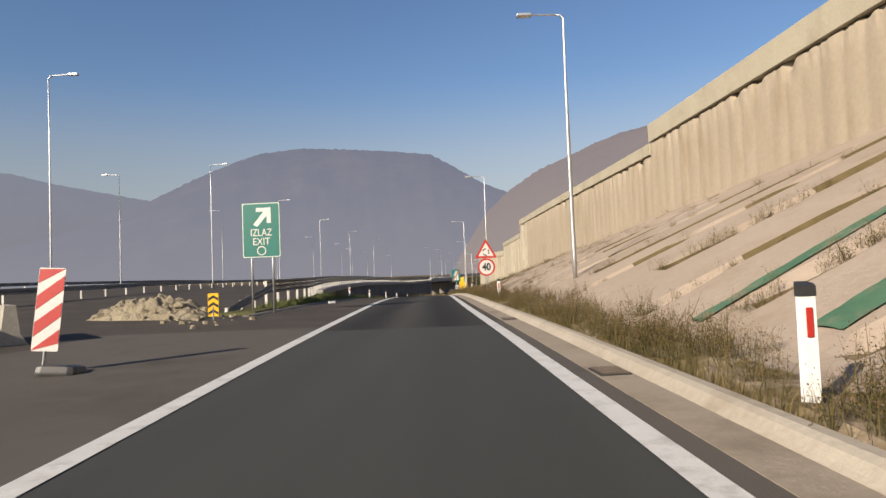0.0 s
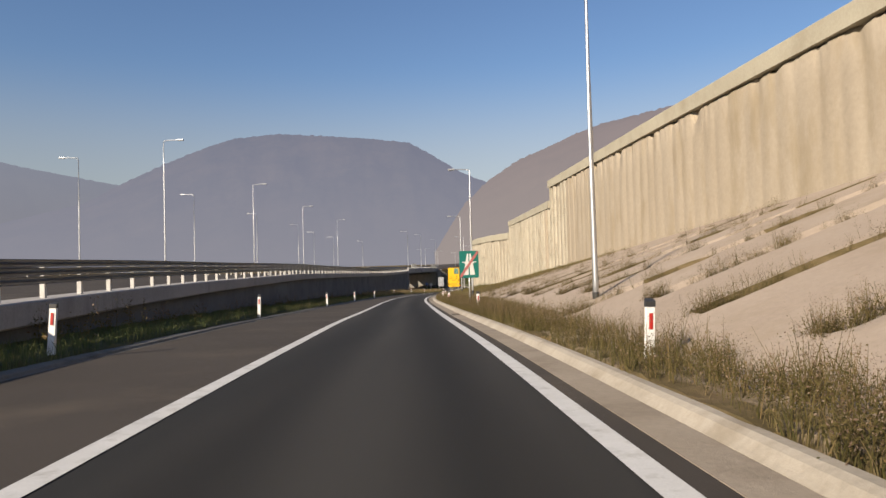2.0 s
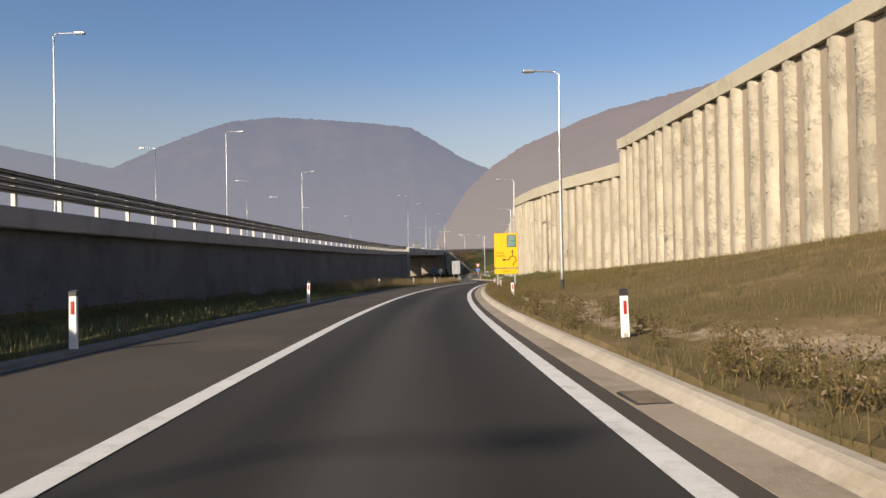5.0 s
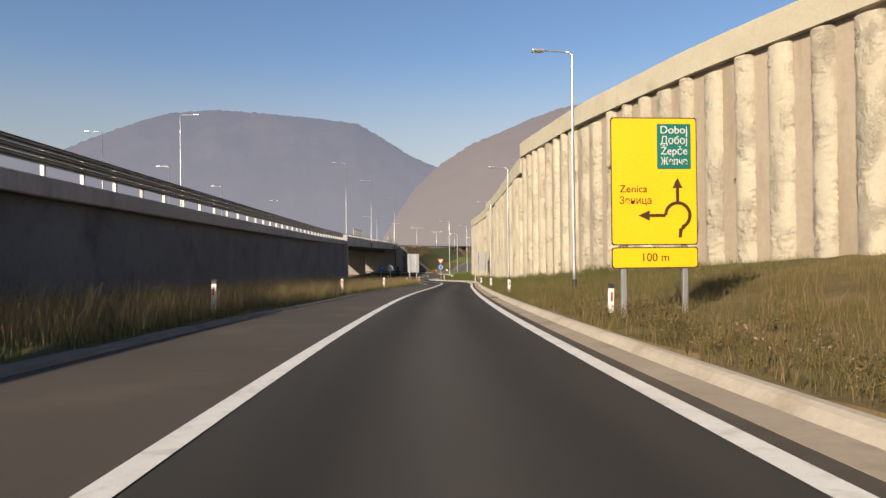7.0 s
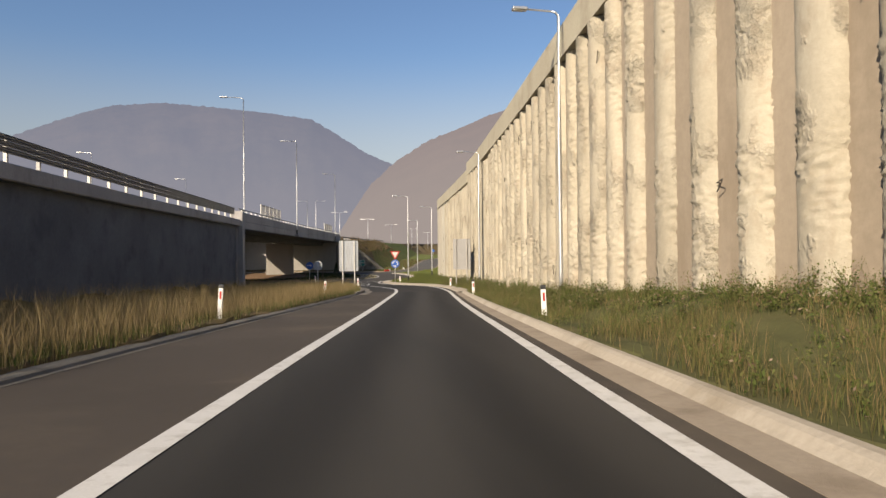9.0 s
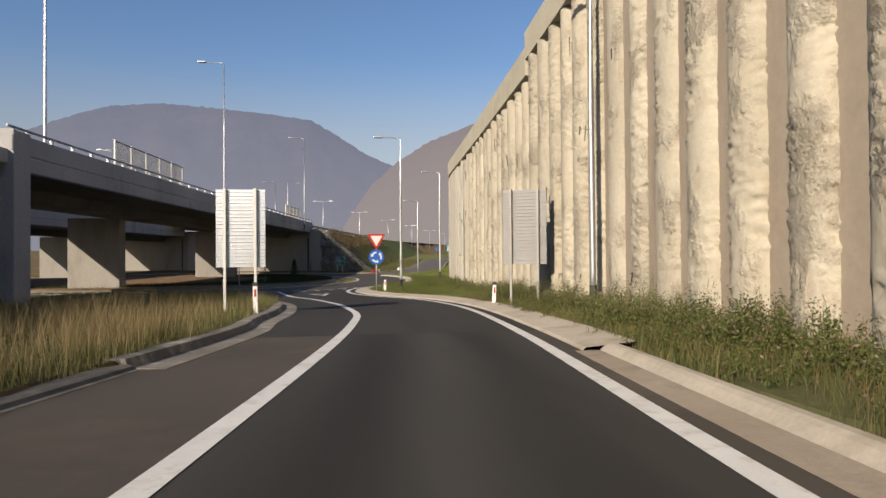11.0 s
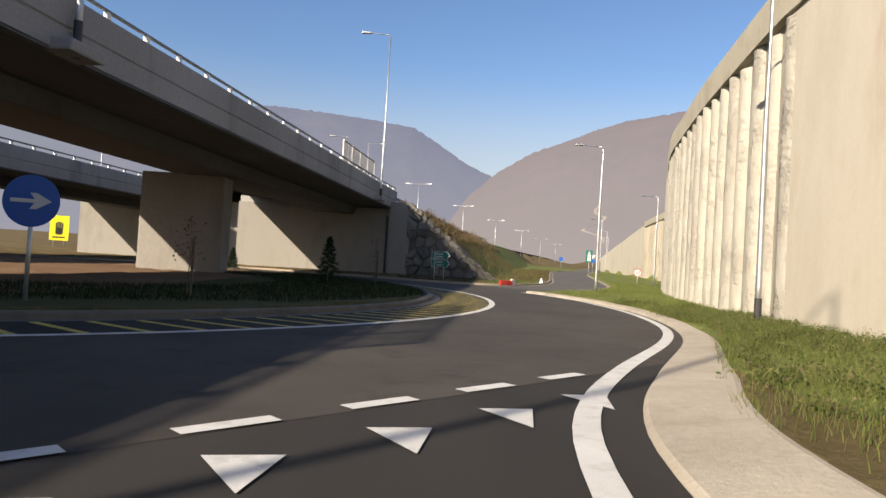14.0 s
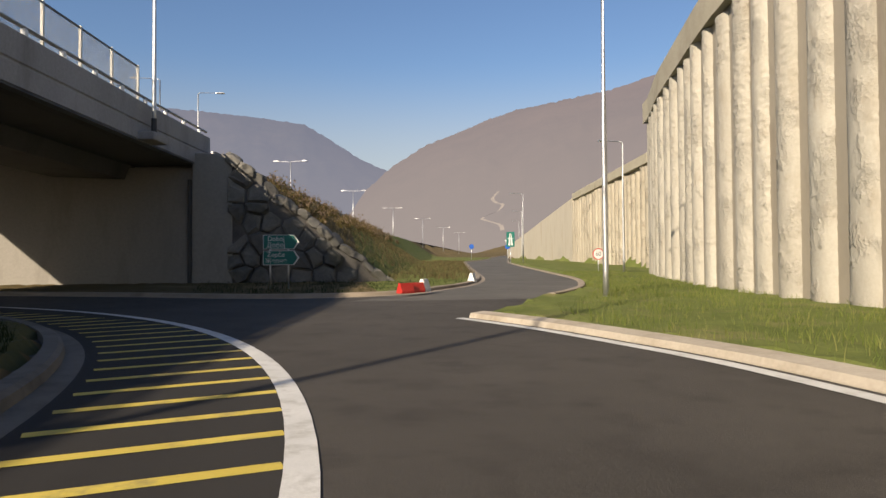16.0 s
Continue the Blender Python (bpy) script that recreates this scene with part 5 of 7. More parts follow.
# motorway end
s = thing("motorway_end_sign", pose(-0.1, 67.5, -0.7, 0, 0, 4), "green sign with a white motorway symbol struck through in red", "traffic sign")
post_part(s, 0.0, 2.6, y=0.06)
p_ = part("panel", plate(rrect(-0.43, 0.43, 1.42, 2.62)), GREEN, s)
part("edge", plate(rrect(-0.415, 0.415, 1.435, 2.605), -0.003, -0.001), GREEN, p_)
for sx in (-1, 1):
    part("carriageway", plate([(sx * 0.03, 1.55), (sx * 0.26, 1.55), (sx * 0.085, 2.5), (sx * 0.02, 2.5)], -0.007, -0.004), WHITE, p_)
part("bridge_bar", plate([(-0.22, 2.06), (-0.20, 2.10), (-0.32, 2.10), (-0.32, 2.14), (0.32, 2.14), (0.32, 2.10), (0.20, 2.10), (0.22, 2.06), (0.17, 2.06), (0.15, 2.10), (-0.15, 2.10), (-0.17, 2.06)], -0.011, -0.008), WHITE, p_)
part("stripe", plate([(-0.41, 1.44), (-0.34, 1.44), (0.41, 2.50), (0.41, 2.60), (0.35, 2.60), (-0.41, 1.55)], -0.015, -0.012), paint("faded_sign_red", (0.40, 0.13, 0.12)), p_)

# exit sign
s = thing("exit_sign", pose(-6.5, 22.2, 0.2, 0, 0, -3), "green exit sign with a white diagonal arrow on two posts", "traffic sign")
for x in (-0.36, 0.36):
    post_part(s, x, 3.6, 0.04)
p_ = part("panel", plate(rrect(-0.66, 0.66, 1.82, 3.68)), GREEN, s)
part("border", plate(rrect(-0.64, 0.64, 1.84, 3.66), -0.003, -0.001), WHITE, p_)
part("field", plate(rrect(-0.615, 0.615, 1.865, 3.635), -0.006, -0.004), GREEN, p_)
part("arrow", plate([(-0.26, 2.95), (-0.14, 2.86), (0.20, 3.23), (0.20, 2.98), (0.34, 2.98), (0.34, 3.50), (-0.16, 3.50), (-0.16, 3.37), (0.09, 3.37)], -0.010, -0.007), WHITE, p_)
text_part("IZLAZ", 0.34, WHITE, p_, 0, 2.66, -0.01, width=0.72)
text_part("EXIT", 0.34, WHITE, p_, 0, 2.36, -0.01, width=0.58)
bm = bmesh.new()
ro_, ri_ = disc(0.155, 2.06), disc(0.125, 2.06)
a_ = [bm.verts.new((x, -0.008, z)) for x, z in ro_]
b_ = [bm.verts.new((x, -0.008, z)) for x, z in ri_]
for k in range(40):
    bm.faces.new((a_[k], a_[(k + 1) % 40], b_[(k + 1) % 40], b_[k]))
part("ring", bm, WHITE, p_)

# big yellow direction sign
s = thing("direction_sign", pose(1.21, 137.2, float(road_z(137.2)) + 0.1, 0, 0, -1), "large yellow direction sign with a roundabout diagram on two posts", "traffic sign")
for x in (-0.6, 0.6):
    part("post", box(x - 0.05, x + 0.05, 0.02, 0.10, -0.4, 3.7, 0.01), GALVANISED, s)
p_ = part("panel", plate(rrect(-0.84, 0.84, 1.42, 3.84)), BROWN, s)
part("field", plate(rrect(-0.82, 0.82, 1.44, 3.82), -0.004, -0.001), YELLOW, p_)
q_ = part("distance_panel", plate(rrect(-0.84, 0.84, 0.98, 1.38)), BROWN, s)
part("field", plate(rrect(-0.82, 0.82, 1.0, 1.36), -0.004, -0.001), YELLOW, q_)
text_part("100 m", 0.22, BROWN, q_, 0.0, 1.18, -0.008)
g_ = part("green_panel", plate(rrect(0.06, 0.72, 2.86, 3.72, 0.03), -0.008, -0.005), GREEN, p_)
for k, w in enumerate(("Doboj", "Добој", "Žepče", "Жепче")):
    text_part(w, 0.21, WHITE, g_, 0.39, 3.60 - 0.2 * k, -0.012, width=0.52)
text_part("Zenica", 0.2, BROWN, p_, -0.41, 2.48, -0.008, width=0.54)
text_part("Зеница", 0.2, BROWN, p_, -0.37, 2.26, -0.008, width=0.62)
arc = [(0.45 + 0.27 * math.cos(radians(a)), 1.98 + 0.27 * math.sin(radians(a))) for a in range(-70, 181, 10)]
arc_i = [(0.45 + 0.205 * math.cos(radians(a)), 1.98 + 0.205 * math.sin(radians(a))) for a in range(-70, 181, 10)]
bm = bmesh.new()
va = [bm.verts.new((x, -0.007, z)) for x, z in arc]
vb = [bm.verts.new((x, -0.007, z)) for x, z in arc_i]
for k in range(len(arc) - 1):
    bm.faces.new((va[k], va[k + 1], vb[k + 1], vb[k]))
part("ring", bm, BROWN, p_)
part("arrow", plate([(0.42, 2.22), (0.48, 2.22), (0.48, 2.5), (0.55, 2.5), (0.45, 2.7), (0.35, 2.5), (0.42, 2.5)], -0.010, -0.006), BROWN, p_)
part("arrow", plate([(0.21, 1.95), (0.21, 2.01), (-0.10, 2.01), (-0.10, 2.08), (-0.32, 1.98), (-0.10, 1.88), (-0.10, 1.95)], -0.010, -0.006), BROWN, p_)
part("stem", plate([(0.46, 1.56), (0.52, 1.56), (0.54, 1.70), (0.60, 1.74), (0.55, 1.78), (0.47, 1.72)], -0.010, -0.006), BROWN, p_)


# greyer post for the right-hand sign, its dimmer light put into the colour
SIGN_POST = material("dimmed_galvanised_post", (0.21, 0.2, 0.185), (0.29, 0.275, 0.255), big=1.5, fine=25, rough=0.6, bump=0.05, metal=0.2)


def sign_rear(x, y, z, rz, w, h0, h1, label, mat=ALUMINIUM, post_mat=POST_STEEL):
    """The back of a large sign built of ribbed aluminium planks on two posts."""
    root = thing("sign_board", pose(x, y, z, 0, 0, rz), label, "traffic sign", "large signs seen from behind")
    n = 22
    dh = (h1 - h0) / n
    pm = shared("plank", add_box(add_box(box(-w / 2, w / 2, 0.0, 0.03, 0.0, dh - 0.006), -w / 2, w / 2, -0.017, 0.0, 0.01, 0.022), -w / 2, w / 2, -0.01, 0.0, dh - 0.04, dh - 0.03), mat)
    for k in range(n):
        ob = new("plank", pm)
        ob.parent = root
        ob.matrix_basis = pose(0, 0, h0 + dh * k)
    for sx in (-1, 1):
        pp = part("post", box(sx * w * 0.31 - 0.037, sx * w * 0.31 + 0.037, -0.12, -0.04, -0.4, h1 + 0.02, 0.01), post_mat, root)
        for k in range(n):
            part("clamp", box(sx * w * 0.31 - 0.075, sx * w * 0.31 + 0.075, -0.045, -0.03, h0 + dh * k + 0.03, h0 + dh * k + 0.06), post_mat, pp)
    return root


sign_rear(-0.02, 207.6, float(road_z(207.6)) + 0.1, -3, 1.40, 1.28, 3.55, "back of a large ribbed aluminium sign on the grass verge")
# planks greyer than the other sign's: the dimmer light is in their colour
sign_rear(8.6, 207.9, float(road_z(207.9)) + 0.1, -26, 1.38, 1.30, 3.65, "back of a large ribbed aluminium sign near the wall", material("dimmed_sign_back", (0.19, 0.185, 0.182), (0.25, 0.245, 0.24), big=1.0, fine=30, rough=0.6, bump=0.05, metal=0.2), SIGN_POST)

# give way and roundabout
s = thing("give_way_sign", pose(4.88, 224.15, -4.95, 0, 0, 2), "give-way triangle over a blue roundabout disc on a pole", "traffic sign")
post_part(s, 0.0, 3.0)
t_ = part("triangle", plate(tri_up(0.86, 2.80, -1)), RED, s, "inverted red-edged triangle")
part("face", plate(tri_up(0.56, 2.80, -1, 0.02), -0.005, -0.001), WHITE, t_)
c_ = part("disc", plate(disc(0.41, 1.83)), BLUE, s, "blue disc with three white arrows")
for k in range(3):
    part("arrow", plate(ring_arrow(0.25, 1.83, -30 + 120 * k, 35 + 120 * k, 0.045, 0.08), -0.006, -0.002), WHITE, c_)

# blue arrow on the island, grey disc seen from behind, far signs
s = thing("arrow_sign", pose(-3.95, 235.4, -5.0, 0, 0, 12), "blue disc with a white arrow on a pole", "traffic sign")
post_part(s, 0.0, 2.0)
c_ = part("disc", plate(disc(0.42, 1.63)), BLUE, s)
part("arrow", plate([(-0.30, 1.60), (0.05, 1.60), (-0.02, 1.50), (0.08, 1.50), (0.30, 1.63), (0.08, 1.76), (-0.02, 1.76), (0.05, 1.66), (-0.30, 1.66)], -0.006, -0.002), WHITE, c_)
s = thing("round_sign", pose(-2.65, 221.45, -4.98, 0, 0, -8), "back of a round grey metal sign on a thin pole", "traffic sign")
post_part(s, 0.0, 2.2, y=-0.04)
part("disc", plate(disc(0.44, 1.8)), SIGNBACK, s)
s = thing("town_sign", pose(3.12, 267.6, -4.95, 0, 0, -10), "two green arrow boards with white lettering on posts", "traffic sign")
for x in (-0.35, 0.25):
    post_part(s, x, 1.9, 0.03)
for k, (a, b) in enumerate((("Doboj", "Добој"), ("Žepče", "Жепче"))):
    z0 = 1.42 - 0.52 * k
    g_ = part("board", plate([(-0.58, z0), (0.45, z0), (0.62, z0 + 0.24), (0.45, z0 + 0.48), (-0.58, z0 + 0.48)]), WHITE, s)
    f_ = part("field", plate([(-0.56, z0 + 0.02), (0.42, z0 + 0.02), (0.56, z0 + 0.24), (0.42, z0 + 0.46), (-0.56, z0 + 0.46)], -0.004, -0.001), GREEN, g_)
    text_part(a, 0.22, WHITE, g_, -0.15, z0 + 0.34, -0.008)
    text_part(b, 0.22, WHITE, g_, -0.15, z0 + 0.13, -0.008)
s = thing("motorway_sign", pose(24.4, 316.8, -4.1, 0, 0, -8), "green motorway sign with a white road symbol", "traffic sign")
post_part(s, 0.0, 2.0)
p_ = part("panel", plate(rrect(-0.45, 0.45, 1.95, 3.6)), GREEN, s)
for sx in (-1, 1):
    part("carriageway", plate([(sx * 0.04, 2.1), (sx * 0.27, 2.1), (sx * 0.09, 3.45), (sx * 0.03, 3.45)], -0.007, -0.002), WHITE, p_)
part("bridge_bar", plate([(-0.33, 2.82), (0.33, 2.82), (0.33, 2.9), (-0.33, 2.9)], -0.011, -0.008), WHITE, p_)
s = thing("speed_sign", pose(21.2, 284.5, -4.75, 0, 0, -8), "round red-edged speed limit sign on a thin pole", "traffic sign")
post_part(s, 0.0, 1.6, 0.03)
c_ = part("disc", plate(disc(0.36, 1.27)), RED, s)
part("face", plate(disc(0.30, 1.27), -0.005, -0.001), WHITE, c_)
text_part("60", 0.36, BLACK, c_, 0, 1.27, -0.009)
s = thing("wrong_way_sign", pose(-36.4, 295, -4.6, 0, 0, 16), "bright yellow panel with a black palm shape on two posts", "traffic sign")
for x in (-0.5, 0.5):
    post_part(s, x, 3.2, 0.05)
p_ = part("panel", plate(rrect(-0.9, 0.9, 0.9, 3.5)), paint("sign_bright_yellow", (0.85, 0.75, 0.02)), s)
part("palm", plate(rrect(-0.35, 0.35, 1.5, 2.2, 0.2), -0.006, -0.002), BLACK, p_)
for k in range(4):
    part("finger", plate(rrect(-0.36 + 0.19 * k, -0.21 + 0.19 * k, 2.1, 2.75 + 0.1 * (k in (1, 2)), 0.06), -0.012, -0.008), BLACK, p_)
part("bar", plate([(-0.6, 1.15), (0.6, 1.15), (0.6, 1.3), (-0.6, 1.3)], -0.006, -0.002), BLACK, p_)
for x, y, z, up in ((33.5, 352, -3.2, 0), (27.0, 350, -3.2, 1)):
    s = thing("small_far_sign", pose(x, y, z, 0, 0, -8), "small blue disc on a pole far up the exit road", "traffic sign", "far blue signs")
    post_part(s, 0.0, 2.4, 0.04)
    part("disc", plate(disc(0.4, 2.0)), BLUE, s)
    if not up:
        part("triangle", plate(tri_up(0.8, 2.9, -1)), WHITE, s)

# ---- delineator posts ----
d_ = thing("delineator_post", pose(2.35, 4.6, 0.1, 0, 0, 4), "white plastic delineator with a black cap and red reflector", "delineator post", "delineator posts")
bm = bmesh.new()
prof_ = [(-0.052, -0.04), (0.052, -0.04), (0.061, 0.0), (0.04, 0.04), (-0.04, 0.04), (-0.061, 0.0)]
r0 = [bm.verts.new((x * 1.1, y, -0.3)) for x, y in prof_]
r1 = [bm.verts.new((x, y, 0.78)) for x, y in prof_]
for k in range(6):
    bm.faces.new((r0[k], r0[(k + 1) % 6], r1[(k + 1) % 6], r1[k]))
part("shaft", bm, WHITE_PLASTIC, d_)
bm = bmesh.new()
r0 = [bm.verts.new((x * 1.12, y * 1.12, 0.775)) for x, y in prof_]
r1 = [bm.verts.new((x * 1.12, y * 1.12, 0.86 + y * 0.4)) for x, y in prof_]
for k in range(6):
    bm.faces.new((r0[k], r0[(k + 1) % 6], r1[(k + 1) % 6], r1[k]))
bm.faces.new(r1)
part("cap", bm, BLACK_PLASTIC, d_, "black cap band")
part("reflector", box(-0.024, 0.024, -0.052, -0.046, 0.50, 0.70, 0.004), RED, d_, "red reflector strip")
rd = random.Random(5)
for x, y, r in [(1.62, 26.65, 1), (0.97, 46.05, 1), (0.07, 64.5, 1), (-0.75, 82.35, 1), (-0.88, 101, 1), (-0.35, 120, 1), (0.95, 139, 1), (2.09, 156.4, 1), (3.94, 172.7, 1), (5.9, 190.5, 1), (7.98, 209.6, 1), (5.25, 223.0, 1),
                (-7.95, 48.84, 0), (-8.45, 63.7, 0), (-8.93, 83.0, 0), (-9.24, 101.07, 0), (-8.95, 118.3, 0), (-8.0, 141.5, 0), (-5.93, 159.0, 0), (-3.8, 174.6, 0), (-1.5, 190.5, 0), (0.6, 205.85, 0), (-2.9, 222.6, 0)]:
    z = float(road_z(y)) + (-0.11 if r and y < 145 and y > 130 else -0.05 if r else 0.08)
    copy_thing(d_, pose(x, y, z, rd.uniform(-3, 3), rd.uniform(-3, 3), rd.uniform(-6, 6)))

# ---- roadworks at the start ----
s = thing("hazard_plate", pose(-5.25, 8.3, 0.02, -6, 4, 8), "red and white striped hazard plate on a rubber foot", "hazard plate")
part("foot", box(0.02, 0.5, -0.3, 0.15, 0.0, 0.2, 0.09), BLACK_PLASTIC, s, "black rubber foot")
part("stem", tube([(0.0, 0.02, 0.05), (0.0, 0.02, 0.5)], 0.02, 8), RAIL_STEEL, s)
p_ = part("panel", plate(rrect(-0.16, 0.16, 0.36, 1.42, 0.02)), WHITE, s)
for k in range(4):
    z0 = 0.20 + 0.34 * k
    pts_ = [(-0.155, z0), (0.155, z0 + 0.26), (0.155, z0 + 0.44), (-0.155, z0 + 0.18)]
    pts_ = [(x, min(max(z, 0.37), 1.41)) for x, z in pts_]
    part("stripe", plate(pts_, -0.004, -0.001), RED, p_)
s = thing("hazard_plate", pose(-7.0, 19.0, 0.15, 0, 0, 5), "small black and yellow chevron marker beside a gravel heap", "hazard plate")
part("stem", tube([(0, 0.02, -0.1), (0, 0.02, 0.4)], 0.03, 8), RAIL_STEEL, s)
p_ = part("panel", plate(rrect(-0.15, 0.15, 0.12, 0.78, 0.02)), YELLOW, s)
for k in range(3):
    z0 = 0.16 + 0.2 * k
    part("chevron", plate([(-0.14, z0), (0.0, z0 + 0.09), (0.14, z0), (0.14, z0 + 0.08), (0.0, z0 + 0.17), (-0.14, z0 + 0.08)], -0.006, -0.002), BLACK, p_)
JER = [(-0.3, 0.0), (-0.3, 0.08), (-0.16, 0.3), (-0.09, 0.86), (0.09, 0.86), (0.16, 0.3), (0.3, 0.08), (0.3, 0.0)]
for x, y, rz in ((-9.75, 12.3, 33), (-9.1, 13.3, 38)):
    s = tagged(part("jersey_barrier", sweep([(0, -1.0, 0), (0, 1.0, 0)], JER), CONCRETE), "pale concrete jersey barrier on the closed carriageway", "barrier", "jersey barriers")
    s.matrix_world = pose(x, y, 0.05, 0, 0, rz)
for k, (x, y, z) in enumerate(((6.85, 264.0, -4.88), (7.22, 264.45, -4.88))):
    s = thing("plastic_barrier", pose(x, y, z, 0, 0, -50), "red plastic roadworks barrier beside the kerb", "barrier", "plastic barriers")
    part("body", sweep([(0, -0.26, 0), (0, 0.26, 0)], [(-0.11, 0), (-0.11, 0.06), (-0.03, 0.29), (0.03, 0.29), (0.11, 0.06), (0.11, 0)]), RED, s)
for x, y, z in ((7.5, 264.85, -4.88), (10.5, 272.0, -4.8)):
    s = tagged(part("plastic_barrier", sweep([(0, -0.2, 0), (0, 0.2, 0)], [(-0.14, 0), (-0.14, 0.08), (-0.04, 0.38), (0.04, 0.38), (0.14, 0.08), (0.14, 0)]), WHITE_PLASTIC), "white plastic roadworks barrier beside the kerb", "barrier", "plastic barriers")
    s.matrix_world = pose(x, y, z, 0, 0, -30)
s = tagged(part("litter", box(-0.16, 0.16, -0.08, 0.08, 0, 0.1, 0.04), WHITE_PLASTIC), "crumpled white plastic litter at the verge", "litter")
s.matrix_world = pose(-5.75, 30.4, float(road_z(30)) + 0.01, 0, 0, 30)
GRATE = None
for y in (6.8, 14.6, 62.2, 96.5, 152.7):
    x = float(right_line(y)) + 0.48
    s = thing("drain_grate", pose(x, y, float(road_z(y)) + 0.016, 0, 0, 3), "rusty iron drain grate in the concrete gutter", "drain grate", "gutter drains")
    part("frame", box(-0.15, 0.15, -0.25, 0.25, -0.02, 0.008), BLACK_PLASTIC, s)
    bar = shared("bar", box(-0.135, 0.135, -0.010, 0.010, 0.008, 0.016), material("rusty_iron", (0.075, 0.06, 0.045), (0.13, 0.1, 0.075), big=4, fine=40, rough=0.9, bump=0.2) if GRATE is None else GRATE)
    GRATE = bar.materials[0]
    for k in range(9):
        ob = new("bar", bar)
        ob.parent = s
        ob.matrix_basis = pose(0, -0.216 + 0.054 * k, 0)


# ---- stone facing, gravel heap, bars in the wall ----
ROCK = material("quarry_stone", (0.0952, 0.0904, 0.0808), (0.17, 0.162, 0.142), big=0.8, fine=9, rough=0.9, bump=0.6, dist=0.03, stain=(0.0618, 0.0618, 0.0522), per_object=0.25)


def rock_mesh(seed):
    r = random.Random(seed)
    bm = bmesh.new()
    bmesh.ops.create_icosphere(bm, subdivisions=2, radius=0.5)
    for v in bm.verts:
        n = noise.noise(v.co * 2.1 + Vector((seed * 5.1, 0, 0)))
        v.co = Vector((max(-0.46, min(0.46, v.co.x * 1.25)), max(-0.42, min(0.42, v.co.y * 1.2)), max(-0.40, min(0.40, v.co.z * 1.2)))) * (1 + 0.28 * n)
    return shared("stone", bm, ROCK)


ROCKS = [rock_mesh(k) for k in range(6)]
facing = thing("stone_facing", pose(0, 0, 0), "mortared quarry stone wall on the end of the bank", "stone wall", kind="structure")
rr = random.Random(8)


def crest(x):
    """Upper edge of the stone wall, falling away from the abutment."""
    return 0.35 - (x - 0.65) * 0.80


bm = bmesh.new()
bk = [bm.verts.new((x, y, z)) for x, z in ((0.6, -5.5), (7.6, -5.5), (7.4, crest(7.4)), (0.6, crest(0.6))) for y in (272.9, 273.6)]
for q in ((0, 2, 4, 6), (7, 5, 3, 1), (0, 1, 3, 2), (2, 3, 5, 4), (4, 5, 7, 6), (6, 7, 1, 0)):
    bm.faces.new([bk[k] for k in q])
bmesh.ops.recalc_face_normals(bm, faces=bm.faces)
part("mortar", bm, material("dark_mortar", (0.07, 0.065, 0.06), (0.12, 0.11, 0.10), big=1, fine=12, rough=1, bump=0.5), facing, "dark recessed mortar")
sites = []
for iz in range(9):
    for ix in range(9):
        sites.append((0.75 + 0.86 * (ix + 0.5 * (iz % 2)) + rr.uniform(-0.3, 0.3), -5.25 + 0.70 * iz + rr.uniform(-0.24, 0.24)))


def stone_outline(i):
    """The patch of wall nearest to one stone's middle."""
    ax, az = sites[i]
    poly = [(ax - 1.1, az - 0.9), (ax + 1.1, az - 0.9), (ax + 1.1, az + 0.9), (ax - 1.1, az + 0.9)]
    for k, (bx_, bz_) in enumerate(sites):
        if k == i or math.hypot(bx_ - ax, bz_ - az) > 3:
            continue
        nx_, nz_ = bx_ - ax, bz_ - az
        lim = (bx_ ** 2 + bz_ ** 2 - ax ** 2 - az ** 2) / 2 - 0.02
        out = []
        for (px_, pz_), (qx_, qz_) in zip(poly, poly[1:] + poly[:1]):
            dp, dq = px_ * nx_ + pz_ * nz_ - lim, qx_ * nx_ + qz_ * nz_ - lim
            if dp <= 0:
                out.append((px_, pz_))
            if dp * dq < 0:
                f = dp / (dp - dq)
                out.append((px_ + (qx_ - px_) * f, pz_ + (qz_ - pz_) * f))
        poly = out
        if len(poly) < 3:
            return []
    return [(max(px_, 0.66), max(pz_, -5.4)) for px_, pz_ in poly]


for i in range(len(sites)):
    cxs, czs = sites[i]
    base = stone_outline(i)
    if len(base) < 3 or czs + 0.28 > crest(cxs) or cxs < 0.75:
        continue
    bm = bmesh.new()
    d = rr.uniform(0.08, 0.26)
    tx, tz = rr.uniform(-0.12, 0.12), rr.uniform(-0.15, 0.1)
    rings = []
    for pull, dep, rough_ in ((0.0, -0.02, 0), (0.05, 0.6, 0.02), (0.16, 0.9, 0.04), (0.5, 1.0, 0.05)):
        rings.append([bm.verts.new((px_ + (cxs - px_) * pull + rr.uniform(-rough_, rough_), 272.93 - d * dep - (tx * (px_ - cxs) + tz * (pz_ - czs)) * (dep > 0) - rr.uniform(0, rough_), pz_ + (czs - pz_) * pull + rr.uniform(-rough_, rough_))) for px_, pz_ in base])
    nb_ = len(base)
    for ra, rb in zip(rings, rings[1:]):
        for k in range(nb_):
            bm.faces.new((ra[k], ra[(k + 1) % nb_], rb[(k + 1) % nb_], rb[k]))
    bm.faces.new(rings[-1])
    bmesh.ops.recalc_face_normals(bm, faces=bm.faces)
    part("stone", bm, ROCK, facing)
